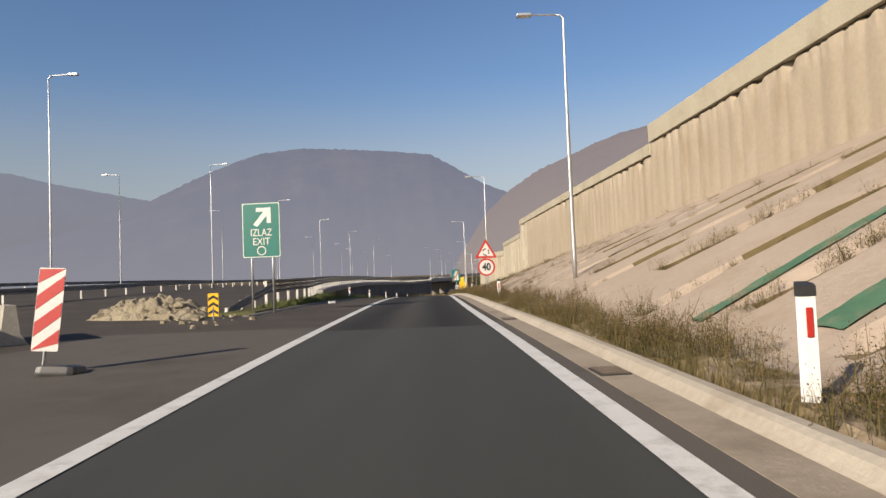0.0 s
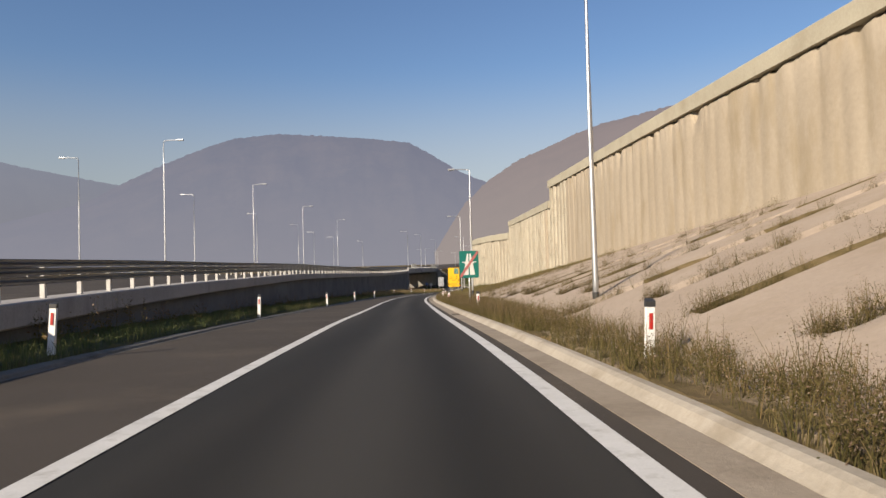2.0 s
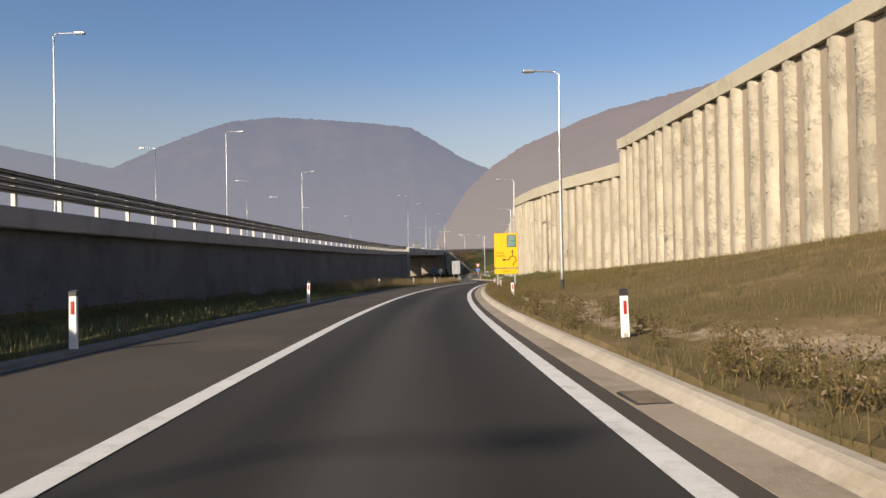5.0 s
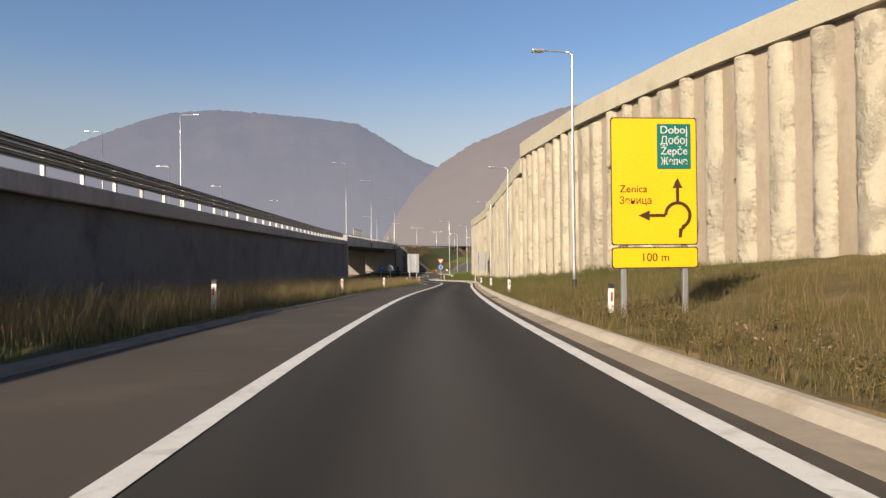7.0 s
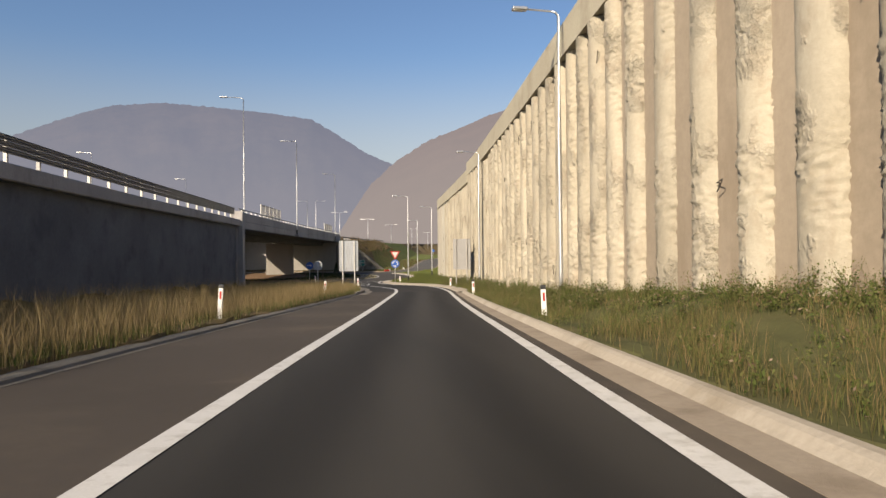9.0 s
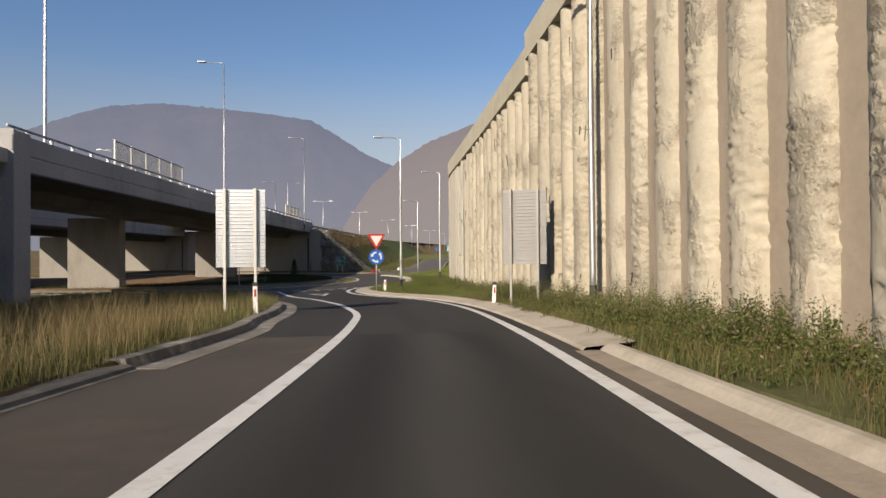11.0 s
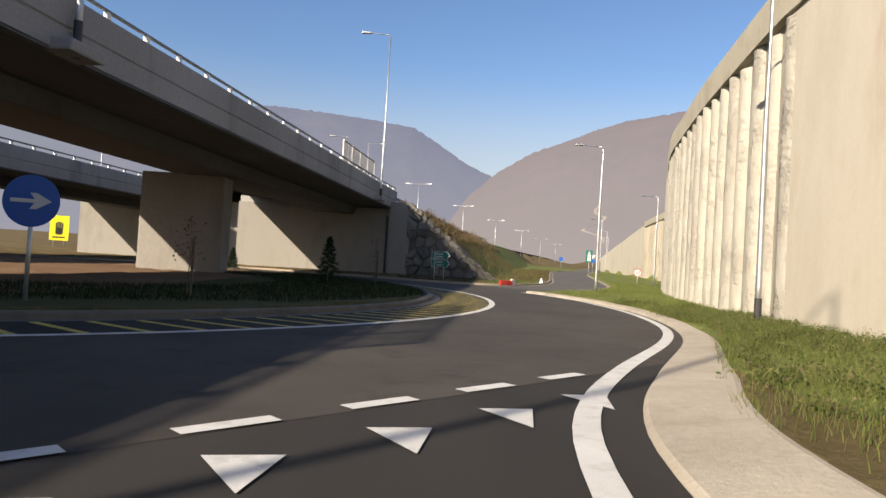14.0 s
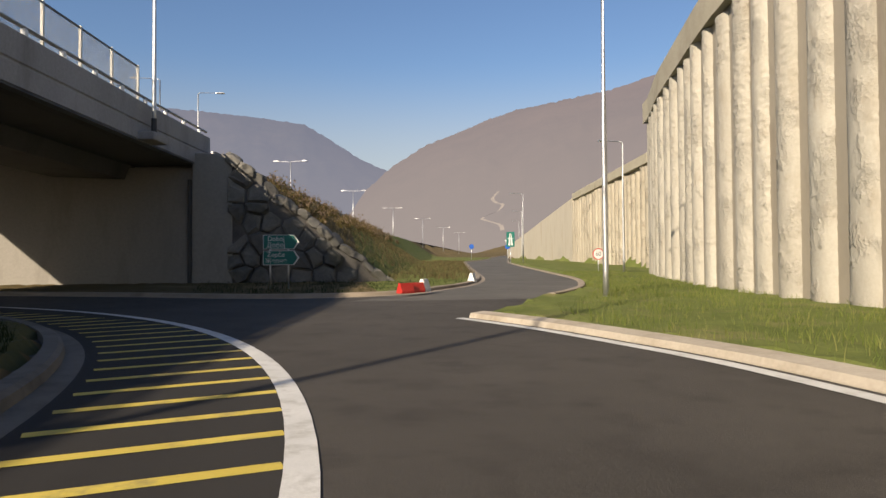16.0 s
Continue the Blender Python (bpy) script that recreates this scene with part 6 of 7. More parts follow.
for k in range(15):
    x = 0.9 + k * 0.45
    ob = new("stone", ROCKS[rr.randrange(6)])
    ob.parent = facing
    ob.matrix_basis = pose(x, 272.95 + rr.uniform(-0.05, 0.15), crest(x) + rr.uniform(-0.08, 0.06), rr.uniform(-20, 20), 38 + rr.uniform(-15, 15), rr.uniform(-20, 20)) @ Matrix.Diagonal((rr.uniform(0.6, 0.9), rr.uniform(0.5, 0.8), rr.uniform(0.35, 0.55), 1))

GRAVEL = material("gravel", (0.21, 0.175, 0.119), (0.322, 0.28, 0.196), big=1.2, fine=22, rough=1.0, bump=1.0, dist=0.05, stain=(0.14, 0.112, 0.077), stain_scale=2.5)
bm = bmesh.new()
n1, n2 = 56, 34
vv = []
for i in range(n1 + 1):
    row = []
    for j in range(n2 + 1):
        u, w = i / n1 * 2 - 1, j / n2 * 2 - 1
        h = max(0.0, 1 - u * u) ** 0.8 * max(0.0, 1 - w * w) ** 0.9
        nz = noise.fractal(Vector((u * 4, w * 3, 3.0)), 1.0, 2.0, 5)
        row.append(bm.verts.new((u * 2.1, w * 1.3, -0.05 + h * (0.72 + 0.35 * nz) + noise.noise(Vector((u * 22, w * 15, 0))) * 0.05 * min(1, h * 4))))
    vv.append(row)
for i in range(n1):
    for j in range(n2):
        bm.faces.new((vv[i][j], vv[i + 1][j], vv[i + 1][j + 1], vv[i][j + 1]))
hp = tagged(part("gravel_heap", bm, GRAVEL), "heap of pale gravel and rubble on the closed lane", "gravel heap")
hp.matrix_world = pose(-9.6, 21.0, 0.12, 0, 0, -8)
RUBBLE = [rock_mesh(k + 20) for k in range(3)]
for m_ in RUBBLE:
    m_.materials[0] = GRAVEL
for k in range(44):
    u, w = rr.uniform(-0.9, 0.9), rr.uniform(-0.95, 0.3)
    h = max(0.0, 1 - u * u) ** 0.8 * max(0.0, 1 - w * w) ** 0.9 * 0.72
    ob = tagged(new("rubble_stone", RUBBLE[k % 3]), "broken pale stone on the gravel heap", "stone", "stones on the heap")
    s_ = rr.uniform(0.1, 0.34)
    ob.matrix_basis = pose(-9.6 + u * 2.05 + w * 0.15, 21.0 + w * 1.25 - u * 0.28, 0.1 + h, rr.uniform(0, 360), rr.uniform(0, 60), rr.uniform(0, 360)) @ Matrix.Diagonal((s_, s_ * 0.7, s_ * 0.6, 1))
for k in range(26):
    ob = tagged(new("rubble_stone", RUBBLE[k % 3]), "small broken stone lying by the gravel heap", "stone", "loose rubble")
    s_ = rr.uniform(0.06, 0.2)
    x = rr.uniform(-8.5, -5.6)
    y = rr.uniform(17.6, 21.5) if x < -6.6 else rr.uniform(15.5, 18.5)
    ob.matrix_basis = pose(x, y, float(road_z(y)) + s_ * 0.2, 0, 0, rr.uniform(0, 360)) @ Matrix.Diagonal((s_, s_ * 0.8, s_ * 0.7, 1))

REBAR = material("rebar", (0.05, 0.04, 0.035), (0.1, 0.08, 0.065), big=3, fine=40, rough=0.9, bump=0.1)
for k in range(64):
    y = rr.uniform(146, 236)
    wx_, z0, z1 = float(pile_wall_x(y)), float(pile_wall_base(y)), cap_top(y) - 1.4
    z = z0 + 0.4 + (z1 - z0 - 0.4) * (rr.randrange(6) + rr.uniform(0.2, 0.5)) / 6
    L = rr.uniform(0.12, 0.5)
    part("rebar", tube([(wx_ + 0.5, y + 0.4, z), (wx_ - 0.02, y + 0.38, z), (wx_ - 0.14, y, z + 0.03), (wx_ - 0.16, y - 0.02, z), (wx_ - 0.08, y + rr.uniform(0.1, 0.3), z - L)], 0.013, 5), REBAR, wall, "bent rusty reinforcing bar")


# ---- plants ----
def leaf_material(name, cols, rough=0.8, trans=0.25):
    m = bpy.data.materials.new(name)
    m.use_nodes = True
    nt = m.node_tree
    b = nt.nodes["Principled BSDF"]
    g = nt.nodes.new("ShaderNodeNewGeometry")
    r = nt.nodes.new("ShaderNodeValToRGB")
    el = r.color_ramp.elements
    while len(el) < len(cols):
        el.new(0.5)
    for k, c in enumerate(cols):
        el[k].position = k / max(1, len(cols) - 1)
        el[k].color = (*c, 1)
    nt.links.new(g.outputs["Random Per Island"], r.inputs[0])
    n = noise_tex(nt, 0.4, 3, 0.5, (1, 1, 1), "World")
    mr = nt.nodes.new("ShaderNodeMapRange")
    mr.inputs[3].default_value, mr.inputs[4].default_value = 0.65, 1.3
    nt.links.new(n, mr.inputs[0])
    nt.links.new(mix(nt, 1.0, r.outputs[0], mr.outputs[0], "MULTIPLY"), b.inputs["Base Color"])
    b.inputs["Roughness"].default_value = rough
    b.inputs["Specular IOR Level"].default_value = 0.2
    b.inputs["Subsurface Weight"].default_value = 0.0
    t = nt.nodes.new("ShaderNodeBsdfTranslucent")
    nt.links.new(r.outputs[0], t.inputs[0])
    ms = nt.nodes.new("ShaderNodeMixShader")
    ms.inputs[0].default_value = trans
    nt.links.new(b.outputs[0], ms.inputs[1])
    nt.links.new(t.outputs[0], ms.inputs[2])
    nt.links.new(ms.outputs[0], nt.nodes["Material Output"].inputs[0])
    return m


GRASS_GREEN = leaf_material("grass_green", [(0.255, 0.204, 0.102), (0.0638, 0.085, 0.0255), (0.17, 0.149, 0.0638), (0.0524, 0.0785, 0.0209), (0.0823, 0.116, 0.0299), (0.12, 0.134, 0.0449), (0.195, 0.176, 0.0823)], 0.8, 0.4)
GRASS_DRY = leaf_material("grass_dry", [(0.0823, 0.0859, 0.0299), (0.15, 0.128, 0.0561), (0.224, 0.179, 0.0901), (0.284, 0.232, 0.131)], 0.8, 0.4)
GRASS_STRAW = leaf_material("grass_straw", [(0.125, 0.105, 0.044), (0.215, 0.165, 0.076), (0.30, 0.225, 0.118), (0.37, 0.285, 0.165)], 0.8, 0.5)
GRASS_OLIVE = leaf_material("grass_olive", [(0.0666, 0.074, 0.0223), (0.114, 0.104, 0.0357), (0.181, 0.135, 0.0595), (0.267, 0.182, 0.0949)], 0.8, 0.4)
GRASS_VERGE = leaf_material("grass_verge", [(0.062, 0.06, 0.02), (0.095, 0.084, 0.028), (0.14, 0.112, 0.044), (0.195, 0.145, 0.072)], 0.8, 0.35)
GRASS_SHADE = leaf_material("grass_shade", [(0.06, 0.084, 0.03), (0.0975, 0.12, 0.0405), (0.15, 0.15, 0.063)], 0.8, 0.3)
# the bridge's shade over the island is put into this near-black green
GRASS_SHORT_SHADE = leaf_material("grass_short_shade", [(0.013, 0.0222, 0.00597), (0.0203, 0.0315, 0.00819), (0.0297, 0.0389, 0.0111)])
WEED_LEAF = leaf_material("weed_leaf", [(0.055, 0.049, 0.017), (0.09, 0.075, 0.025), (0.13, 0.102, 0.038), (0.19, 0.13, 0.06)], 0.8, 0.35)
GRASS_LAWN = leaf_material("grass_lawn", [(0.085, 0.12, 0.024), (0.13, 0.165, 0.037), (0.175, 0.2, 0.052), (0.225, 0.22, 0.076)], 0.8, 0.45)
GRASS_SCRUB = leaf_material("grass_scrub", [(0.0425, 0.0357, 0.017), (0.0723, 0.0595, 0.0255), (0.111, 0.0892, 0.0382), (0.153, 0.119, 0.0595)], 0.9, 0.3)
HERB_LEAF = leaf_material("herb_leaf", [(0.05, 0.072, 0.02), (0.082, 0.108, 0.028), (0.118, 0.136, 0.04), (0.165, 0.155, 0.06)], 0.7, 0.4)
WEED_SEED = leaf_material("weed_seedhead", [(0.12, 0.078, 0.052), (0.19, 0.13, 0.092), (0.30, 0.225, 0.17)], 0.8, 0.3)
NEEDLES = leaf_material("spruce_needles", [(0.015, 0.03, 0.015), (0.03, 0.05, 0.022)])
BARK = material("bark", (0.08, 0.06, 0.04), (0.14, 0.11, 0.08), big=3, fine=30, rough=1, bump=0.5)
rv = np.random.RandomState(17)


def stuff(name, verts, faces, mats, idx, label, category):
    m = bpy.data.meshes.new(name)
    nv, nf = len(verts), len(faces)
    k = faces.shape[1]
    m.vertices.add(nv)
    m.vertices.foreach_set("co", verts.astype(np.float32).ravel())
    m.loops.add(nf * k)
    m.loops.foreach_set("vertex_index", faces.astype(np.int32).ravel())
    m.polygons.add(nf)
    m.polygons.foreach_set("loop_start", np.arange(0, nf * k, k, dtype=np.int32))
    if idx is not None:
        m.polygons.foreach_set("material_index", idx.astype(np.int32))
    for mm in mats:
        m.materials.append(mm)
    m.update(calc_edges=True)
    m.validate()
    return tagged(new(name, m), label, category, kind="stuff")


def blades(P, h, w):
    """Bent blades of grass, each of three triangles."""
    n = len(P)
    a = rv.uniform(0, 2 * np.pi, n)
    side = np.stack([np.cos(a), np.sin(a), 0 * a], -1) * (w / 2)[:, None]
    la = rv.uniform(0, 2 * np.pi, n)
    lean = np.stack([np.cos(la), np.sin(la), 0 * la], -1) * (h * rv.uniform(0.1, 0.55, n))[:, None]
    up = np.array([0, 0, 1.0]) * h[:, None]
    v = np.stack([P - side, P + side, P + up * 0.55 + lean * 0.3 - side * 0.7, P + up * 0.55 + lean * 0.3 + side * 0.7, P + up + lean], 1)
    base = np.arange(n)[:, None] * 5
    f = np.concatenate([base + [0, 1, 3], base + [0, 3, 2], base + [2, 3, 4]], 0)
    return v.reshape(-1, 3), f


def scatter(n, y0, y1, xa, xb, clump=0.0, toward=1.0):
    y = rv.uniform(y0, y1, n)
    u = rv.uniform(0, 1, n) ** toward
    x = xa(y) + (xb(y) - xa(y)) * u
    if clump:
        keep = np.sin(x * 1.9 + 1.3 * np.sin(y * 0.9)) * np.sin(y * 1.1 + 2.0 * np.sin(x * 0.8)) + rv.uniform(-1, 1, n) * (1 - clump) > -0.25
        x, y = x[keep], y[keep]
    return x, y


def free_ground(x, y):
    ok = ~inside(x, y, road_outline) | inside(x, y, island_outline)
    return x[ok], y[ok]


def meadow(name, x, y, hlo, hhi, wid, mats, label):
    x, y = free_ground(x, y)
    z = ground_z(x, y)
    isl_ = inside(x, y, island_outline)
    z = np.where(isl_, road_z(y) + 0.14, z)
    h = rv.uniform(hlo, hhi, len(x)) * rv.uniform(0.6, 1.2, len(x))
    v, f = blades(np.stack([x, y, z - 0.06], -1), h + 0.06, np.full(len(x), wid) * rv.uniform(0.6, 1.4, len(x)))
    return stuff(name, v, f, mats, None, label, "grass")


kr = lambda y: right_line(np.minimum(y, 212)) + 1.0
wr = lambda y: pile_wall_x(y) - 0.1
le = lambda y: left_edge(np.minimum(y, 209)) - 0.28
we = lambda y: edge_wall_x(y) + 0.1
x, y = scatter(90000, 82, 152, kr, wr, 0.3, 1.1)
keep = (np.abs(x - kr(y) - 1.6 + 0.5 * np.sin(y * 0.5)) > 0.75) | (rv.uniform(0, 1, len(x)) < 0.18)
x, y = x[keep], y[keep]
meadow("dry_grass", x, y, 0.08, 0.24, 0.009, [GRASS_OLIVE], "dry yellow-brown grass on the bank below the wall")
x, y = scatter(90000, 145, 246, lambda y: np.interp(y, (145, 212, 219, 225, 231, 238, 246), (kr(145.0), 7.9, 5.6, 4.4, 5.0, 8.4, 9.6)), wr, 0.35)
meadow("green_grass", x, y, 0.08, 0.26, 0.007, [GRASS_GREEN], "green grass and herbs at the foot of the wall")
x, y = scatter(30000, 143, 214, kr, wr, 0.6)
meadow("dry_grass", x, y, 0.14, 0.38, 0.006, [GRASS_OLIVE], "thin straw stalks among the green grass")
x, y = scatter(26000, 244, 284, lambda y: np.interp(y, (244, 250, 256, 264, 284), (9.6, 9.2, 8.6, 12.6, 17.5)), lambda y: np.minimum(pile_wall_x(y), 24), 0.2)
meadow("green_grass", x, y, 0.06, 0.17, 0.012, [GRASS_LAWN], "mown green grass beside the exit road")
x, y = scatter(52000, 24, 140, lambda y: le(y) + 0.06, we, 0.2)
meadow("verge_grass", x, y, 0.10, 0.30, 0.010, [GRASS_SHADE], "shaded green grass under the retaining wall")
x, y = scatter(3000, 60, 140, le, lambda y: le(y) - 0.9, 0.4)
meadow("verge_grass", x, y, 0.2, 0.42, 0.012, [GRASS_DRY, ], "pale grass tips along the kerb")
x, y = scatter(74000, 134, 206, le, we, 0.3)
meadow("dry_grass", x, y, 0.35, 0.85, 0.007, [GRASS_STRAW], "tall straw-coloured grass on the verge")
x, y = scatter(70000, 188, 224, le, we, 0.2)
meadow("verge_grass", x, y, 0.12, 0.36, 0.008, [GRASS_GREEN], "green and yellow grass on the verge by the roundabout")
x, y = scatter(26000, 186, 219, le, we, 0.3)
meadow("dry_grass", x, y, 0.2, 0.5, 0.007, [GRASS_DRY], "olive and straw stalks on the verge by the roundabout")
x, y = scatter(30000, 134, 200, lambda y: le(y) - 0.25, lambda y: le(y) - 2.2, 0.4)
meadow("dry_grass", x, y, 0.35, 0.95, 0.006, [GRASS_STRAW], "tall straw-coloured grass leaning over the kerb")
x, y = scatter(60000, 118, 168, kr, lambda y: kr(y) + 6.5, 0.25)
meadow("dry_grass", x, y, 0.14, 0.46, 0.006, [GRASS_OLIVE], "thin dry stalks on the bank")
x, y = scatter(24000, 132, 206, le, lambda y: le(y) - 1.1, 0.3)
meadow("verge_grass", x, y, 0.1, 0.25, 0.013, [GRASS_GREEN], "low green grass along the kerb")
a = rv.uniform(-2.0, 1.0, 36000)
r_ = 14.5 * np.sqrt(rv.uniform(0.4, 1, 36000))
meadow("island_grass", RING[0] + r_ * np.cos(a), RING[1] + r_ * np.sin(a), 0.06, 0.16, 0.016, [GRASS_SHORT_SHADE], "short grass on the roundabout island, bridge shade put into its green")
x, y = scatter(36000, 262, 330, lambda y: np.interp(y, (262, 274, 330), (1.2, -0.4, 8)), lambda y: np.interp(y, (262, 266, 277, 292, 316, 330), (5.8, 8.3, 11.6, 15.0, 20.5, 24)), 0.2)
keep = y > 273.7
meadow("green_grass", x[~keep & (y < 272.7)], y[~keep & (y < 272.7)], 0.06, 0.16, 0.018, [GRASS_SHORT_SHADE], "short grass before the stone wall, in the shade-darkened green")
meadow("dry_grass", x[keep], y[keep], 0.12, 0.36, 0.022, [GRASS_SCRUB], "rough brown grass on the bank beyond the bridge")


def weeds(name, cx_, cy_, hs, label, leaf=0.035, stems=9, leaves=16, seed_part=0.45, leafmat=None):
    """Straggling herbs: thin stems with many small leaves and seedheads."""
    n = len(cx_)
    z = ground_z(cx_, cy_)
    N = n * stems
    root_ = np.repeat(np.stack([cx_, cy_, z], -1), stems, 0) + np.concatenate([rv.normal(0, 0.10, (N, 2)), np.zeros((N, 1))], 1)
    h = np.repeat(hs, stems) * rv.uniform(0.55, 1.15, N)
    out_ = np.concatenate([rv.normal(0, 0.28, (N, 2)), np.ones((N, 1))], 1) * h[:, None]
    # stems as thin blades
    a = rv.uniform(0, 6.28, N)
    side = np.stack([np.cos(a), np.sin(a), 0 * a], -1) * 0.004
    sv = np.stack([root_ - side, root_ + side, root_ + out_ + side * 0.4, root_ + out_ - side * 0.4], 1).reshape(-1, 3)
    sf = np.arange(N * 4).reshape(-1, 4)
    M = N * leaves
    t = rv.uniform(0.12, 1.0, M)
    c = np.repeat(root_, leaves, 0) + np.repeat(out_, leaves, 0) * t[:, None] + rv.normal(0, 0.045, (M, 3))
    d1 = rv.normal(0, 1, (M, 3))
    d1 /= np.linalg.norm(d1, axis=1)[:, None]
    d2 = np.cross(d1, rv.normal(0, 1, (M, 3)))
    d2 /= np.linalg.norm(d2, axis=1)[:, None]
    s = (leaf * rv.uniform(0.5, 1.3, M) * np.where(t > 0.7, 0.7, 1.0))[:, None]
    lv = np.stack([c - d1 * s, c + d2 * s * 0.45, c + d1 * s, c - d2 * s * 0.45], 1).reshape(-1, 3)
    lf = np.arange(M * 4).reshape(-1, 4) + N * 4
    idx_ = np.concatenate([np.full(N, 0), (rv.uniform(0, 1, M) < np.where(t > 0.6, seed_part, 0.05)).astype(int)])
    return stuff(name, np.concatenate([sv, lv]), np.concatenate([sf, lf]), [leafmat or WEED_LEAF, WEED_SEED], idx_, label, "weeds")


x, y = scatter(84000, -8, 90, lambda y: kr(y) - 0.06, lambda y: kr(y) + 1.15 + 0.9 * np.clip((y - 40) / 30, 0, 1), 0.4, 1.2)
keep = rv.uniform(0, 1, len(x)) < np.interp(y, (-8, 38, 62), (0.38, 0.42, 1.0))
x, y = x[keep], y[keep]
meadow("roadside_grass", x, y, 0.08, 0.29, 0.008, [GRASS_VERGE], "olive and straw roadside grass hugging the kerb")
x, y = scatter(2000, -8, 88, lambda y: kr(y) + 0.05, lambda y: kr(y) + 1.35, 0.6, 1.3)
keep = rv.uniform(0, 1, len(x)) < np.interp(y, (-8, 38, 62), (0.5, 0.55, 1.0))
x, y = x[keep], y[keep]
weeds("roadside_weeds", x, y, rv.uniform(0.22, 0.55, len(x)), "straggling green and rust-brown weeds beside the kerb", leaf=0.013, stems=12, leaves=26, seed_part=0.55)
y = rv.uniform(86, 150, 200)
weeds("roadside_weeds", kr(y) + 0.2 + rv.uniform(0, 1, 200) * 1.6, y, rv.uniform(0.2, 0.45, 200), "low green and brown weeds on the grass bank", leaf=0.025)
gx, gy_, gh = [], [], []
for y0, w, t0, t1, skew in GROOVES:
    for k in range(int(8 + 45 * w if y0 < 42 else 16 + 170 * w)):
        t = t0 + (t1 - t0) * rv.uniform(0, 1) ** 2.4
        k0 = float(right_line(y0)) + 2.2
        xx = k0 + (float(pile_wall_x(y0)) - k0) * t
        gx.append(xx), gy_.append(y0 + skew * (xx - k0) + rv.uniform(-w, w) * 0.6), gh.append(rv.uniform(0.14, 0.5))
weeds("slope_weeds", np.array(gx), np.array(gy_), np.array(gh), "dry weeds growing in the joints of the concrete slope", leaf=0.014, stems=10, leaves=22)
y = rv.uniform(152, 236, 260)
x = np.array([float(pile_wall_x(v)) for v in y]) - rv.uniform(0.1, 1.3, 260)
ok = x > np.interp(y, (152, 200, 212, 224, 236), (kr(152.0), kr(200.0), 8.2, 5.4, 7.6)) + 0.3
weeds("wall_weeds", x[ok], y[ok], rv.uniform(0.25, 0.6, 260)[ok], "leafy green weeds at the foot of the pile wall", leaf=0.028, stems=12, leaves=24, seed_part=0.28, leafmat=HERB_LEAF)
y = rv.uniform(194, 216, 60)
x = np.array([float(pile_wall_x(v)) for v in y]) - rv.uniform(0.2, 1.3, 60)
weeds("wall_bushes", x, y, rv.uniform(0.45, 0.8, 60), "taller green bushes against the pile wall", leaf=0.028, stems=20, leaves=40, seed_part=0.3, leafmat=HERB_LEAF)
y = rv.uniform(44, 200, 130)
x = edge_wall_x(y) + rv.uniform(0.2, 1.6, 130)
weeds("verge_weeds", x, y, rv.uniform(0.4, 0.9, 130), "tall dry weeds before the retaining wall", leaf=0.04, stems=6, leaves=14, seed_part=0.5)
y = rv.uniform(276, 345, 150)
x = bridge_x(y) + rv.uniform(-0.5, 4.0, 150)
weeds("bank_weeds", x, y, rv.uniform(0.4, 1.0, 150), "brown scrub along the crest of the bank", leaf=0.08, stems=8, leaves=18, seed_part=0.6)


x, y = scatter(1150, 217, 250, lambda y: np.interp(y, (217, 219, 225, 231, 238, 250), (6.6, 5.9, 4.7, 5.3, 8.7, 9.4)), lambda y: np.minimum(pile_wall_x(y), 13), 0.2)
x, y = free_ground(x, y)
weeds("clover", x, y, rv.uniform(0.10, 0.24, len(x)), "low leafy green herbs among the grass", leaf=0.03, stems=7, leaves=10, seed_part=0.03, leafmat=HERB_LEAF)


x, y = scatter(700, 148, 214, lambda y: kr(y) + 0.1, wr, 0.4)
weeds("bank_herbs", x, y, rv.uniform(0.12, 0.34, len(x)), "leafy green herbs scattered through the bank grass", leaf=0.03, stems=7, leaves=10, seed_part=0.15, leafmat=HERB_LEAF)
nose = lambda y: np.interp(y, (217, 219, 225, 231, 238, 250), (6.4, 5.75, 4.55, 5.1, 8.5, 9.5))
x, y = scatter(34000, 217, 247, nose, lambda y: np.minimum(nose(y) + 4.5, pile_wall_x(y)), 0.15)
meadow("green_grass", x, y, 0.06, 0.2, 0.008, [GRASS_LAWN], "thick green grass behind the kerb at the roundabout")


def spruce(x, y, z, h):
    root_ = thing("spruce_tree", pose(x, y, z), "small dark young spruce on the roundabout island", "tree", "young spruces")
    part("trunk", tube([(0, 0, -0.1), (0, 0, h * 0.95)], [0.035, 0.008], 7), BARK, root_)
    V, F = [], []
    r = random.Random(int(x * 10))
    for k in range(46):
        t = 0.08 + 0.9 * k / 46
        L = (1 - t) * h * 0.30 + 0.06
        a = k * 2.4
        for q in range(64):
            s = r.uniform(0.15, 1) * L
            c = Vector((math.cos(a) * s, math.sin(a) * s, h * t - 0.12 * s + r.uniform(-0.02, 0.04)))
            d = Vector((r.uniform(-1, 1), r.uniform(-1, 1), r.uniform(-0.3, 0.9))).normalized() * 0.10
            e = d.cross(Vector((r.uniform(-1, 1), r.uniform(-1, 1), 1))).normalized() * 0.016
            i0 = len(V)
            V += [c - e, c + e, c + d]
            F.append((i0, i0 + 1, i0 + 2))
    m = bpy.data.meshes.new("crown")
    m.from_pydata([tuple(v) for v in V], [], F)
    m.materials.append(NEEDLES)
    new("crown", m).parent = root_
    return root_


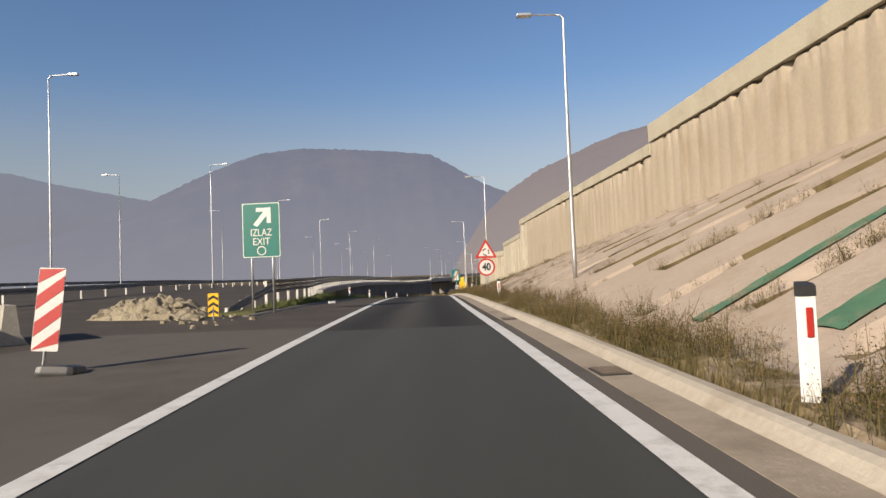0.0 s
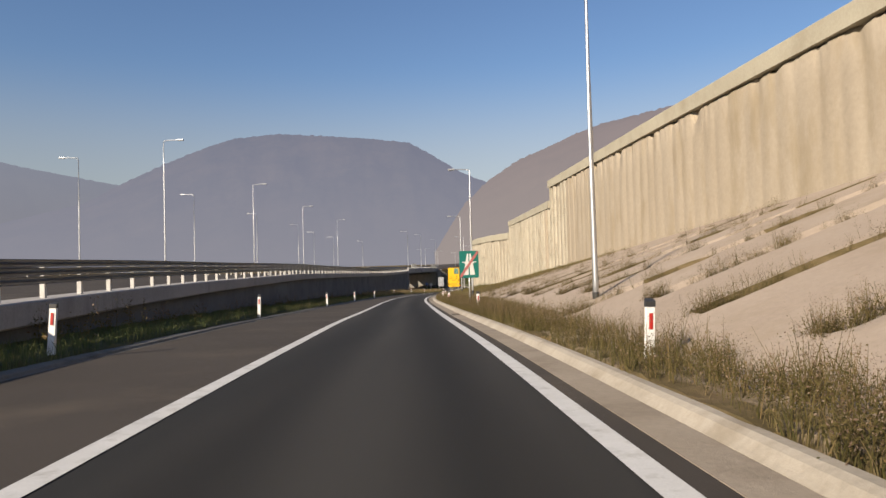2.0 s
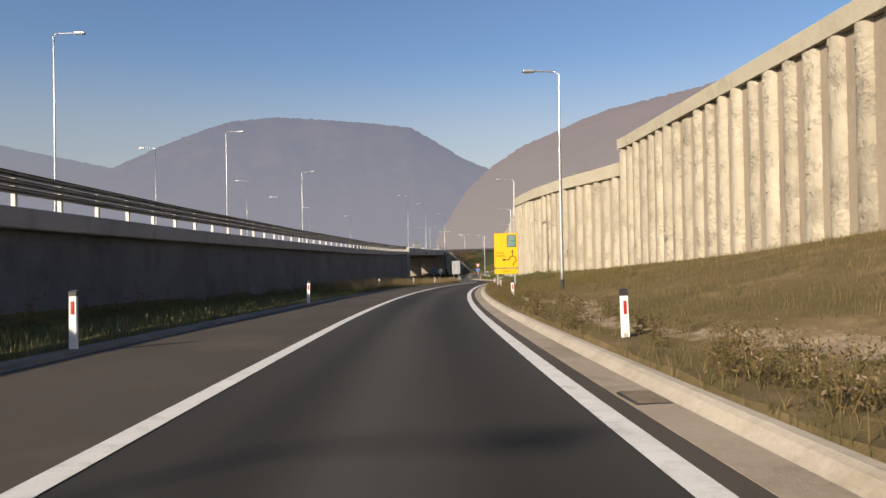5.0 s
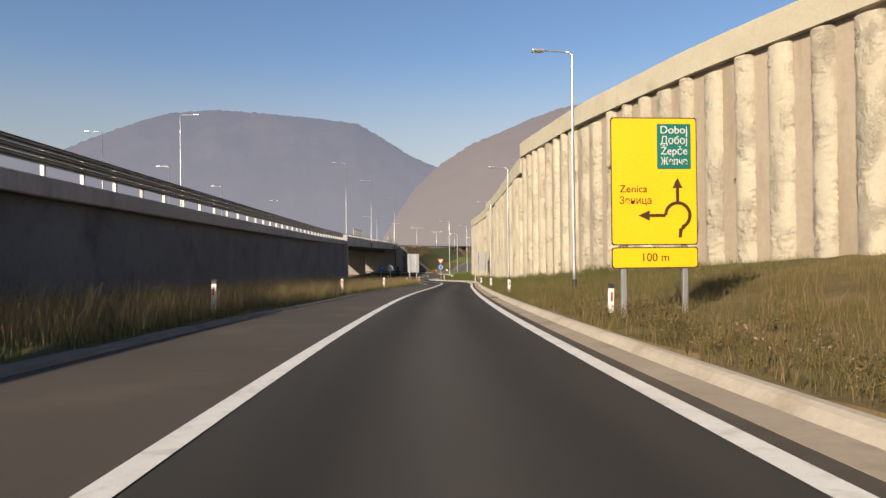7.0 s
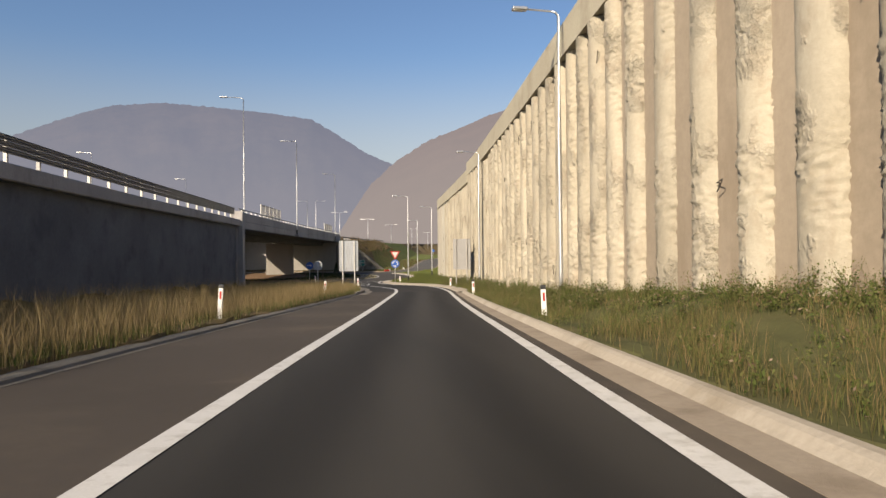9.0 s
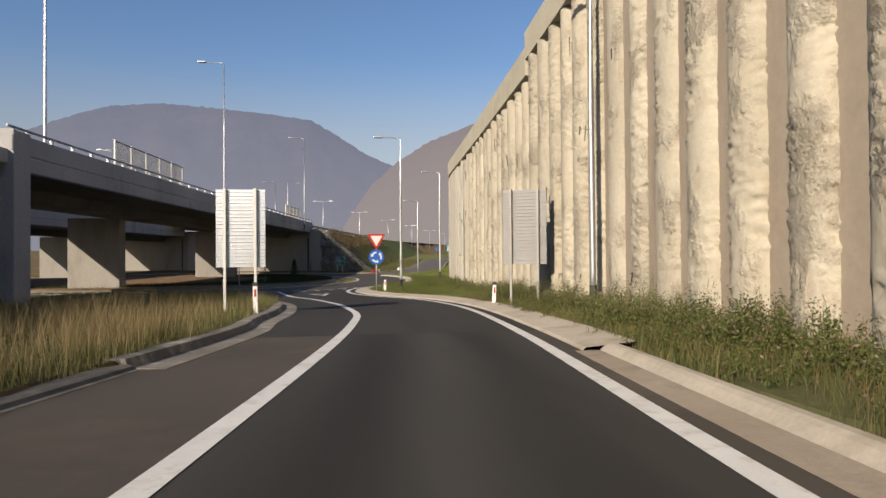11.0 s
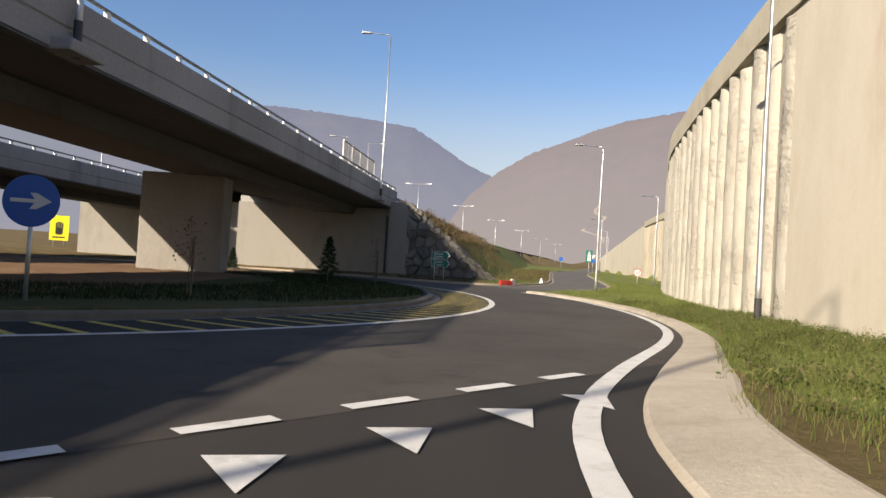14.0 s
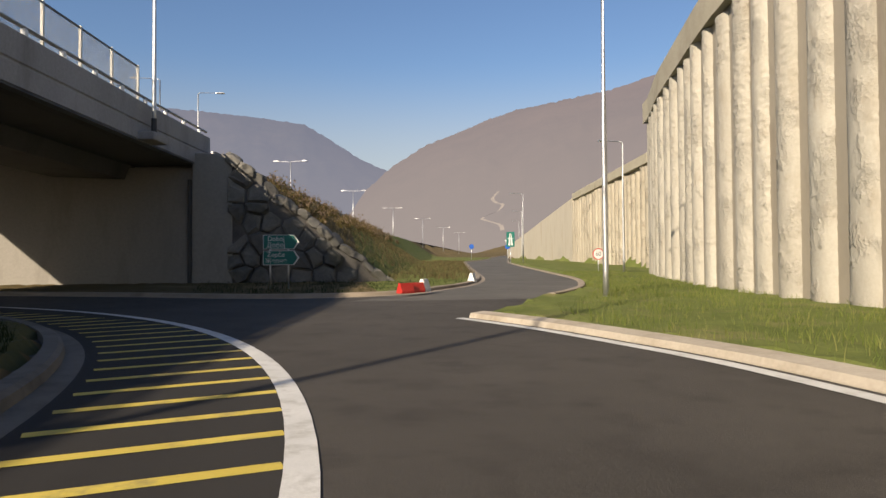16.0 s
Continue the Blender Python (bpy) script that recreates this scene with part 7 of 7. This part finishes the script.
for x, y, h in ((-0.95, 247.3, 1.75), (-8.5, 262.0, 1.2), (-30.0, 272, 1.6), (-36.5, 270, 2.2)):
    spruce(x, y, float(road_z(y)) + 0.12, h)
for x, y, h in ((-2.6, 238.8, 1.7), (0.2, 252.5, 1.9)):
    root_ = thing("sapling", pose(x, y, float(road_z(y)) + 0.12), "thin young tree tied to a stake", "tree", "staked saplings")
    part("stake", tube([(0.08, 0, -0.1), (0.08, 0, h * 0.75)], 0.03, 7), BARK, root_)
    part("trunk", tube([(0, 0, -0.1), (0.02, 0.02, h * 0.6), (0, 0, h)], [0.018, 0.012, 0.005], 6), BARK, root_)
    r = random.Random(int(h * 100))
    V, F = [], []
    for k in range(90):
        c = Vector((r.gauss(0, 0.13), r.gauss(0, 0.13), h * r.uniform(0.45, 1.0)))
        d = Vector((r.uniform(-1, 1), r.uniform(-1, 1), r.uniform(-1, 1))).normalized() * 0.05
        e = d.cross(Vector((r.uniform(-1, 1), 1, 0.3))).normalized() * 0.022
        i0 = len(V)
        V += [c - d, c + e, c + d, c - e]
        F.append((i0, i0 + 1, i0 + 2, i0 + 3))
    m = bpy.data.meshes.new("crown")
    m.from_pydata([tuple(v) for v in V], [], F)
    m.materials.append(WEED_SEED)
    new("crown", m).parent = root_


# green netting laid in two joints of the concrete slope
NETTING = material("green_netting", (0.03, 0.095, 0.052), (0.065, 0.15, 0.085), big=2.5, fine=14, rough=0.9, bump=0.6, dist=0.02, stain=(0.2, 0.165, 0.11), stain_scale=2.2)
for y0, wdt, t0, t1 in ((9.45, 0.17, 0.02, 0.85), (6.75, 0.27, 0.04, 0.6)):
    bm = bmesh.new()
    prev = None
    for k in range(40):
        t = t0 + (t1 - t0) * k / 39
        row = []
        for j in range(5):
            y = y0 + 0.48 * t * 12 * 0.42 + wdt * (j / 2 - 1)
            k0 = float(right_line(y)) + 2.2
            x = k0 + (float(pile_wall_x(y)) - k0) * t
            zz = float(road_z(y)) + 0.1 + (float(pile_wall_base(y)) - float(road_z(y)) - 0.1) * t
            row.append(bm.verts.new((x, y, zz + 0.035 + 0.025 * noise.noise(Vector((x * 3, y * 3, 0))))))
        if prev:
            for j in range(4):
                bm.faces.new((prev[j], row[j], row[j + 1], prev[j + 1]))
        prev = row
    bmesh.ops.recalc_face_normals(bm, faces=bm.faces)
    net = tagged(part("netting", bm, NETTING, None, "", True), "faded green netting lying in a slope joint", "netting", "slope netting")
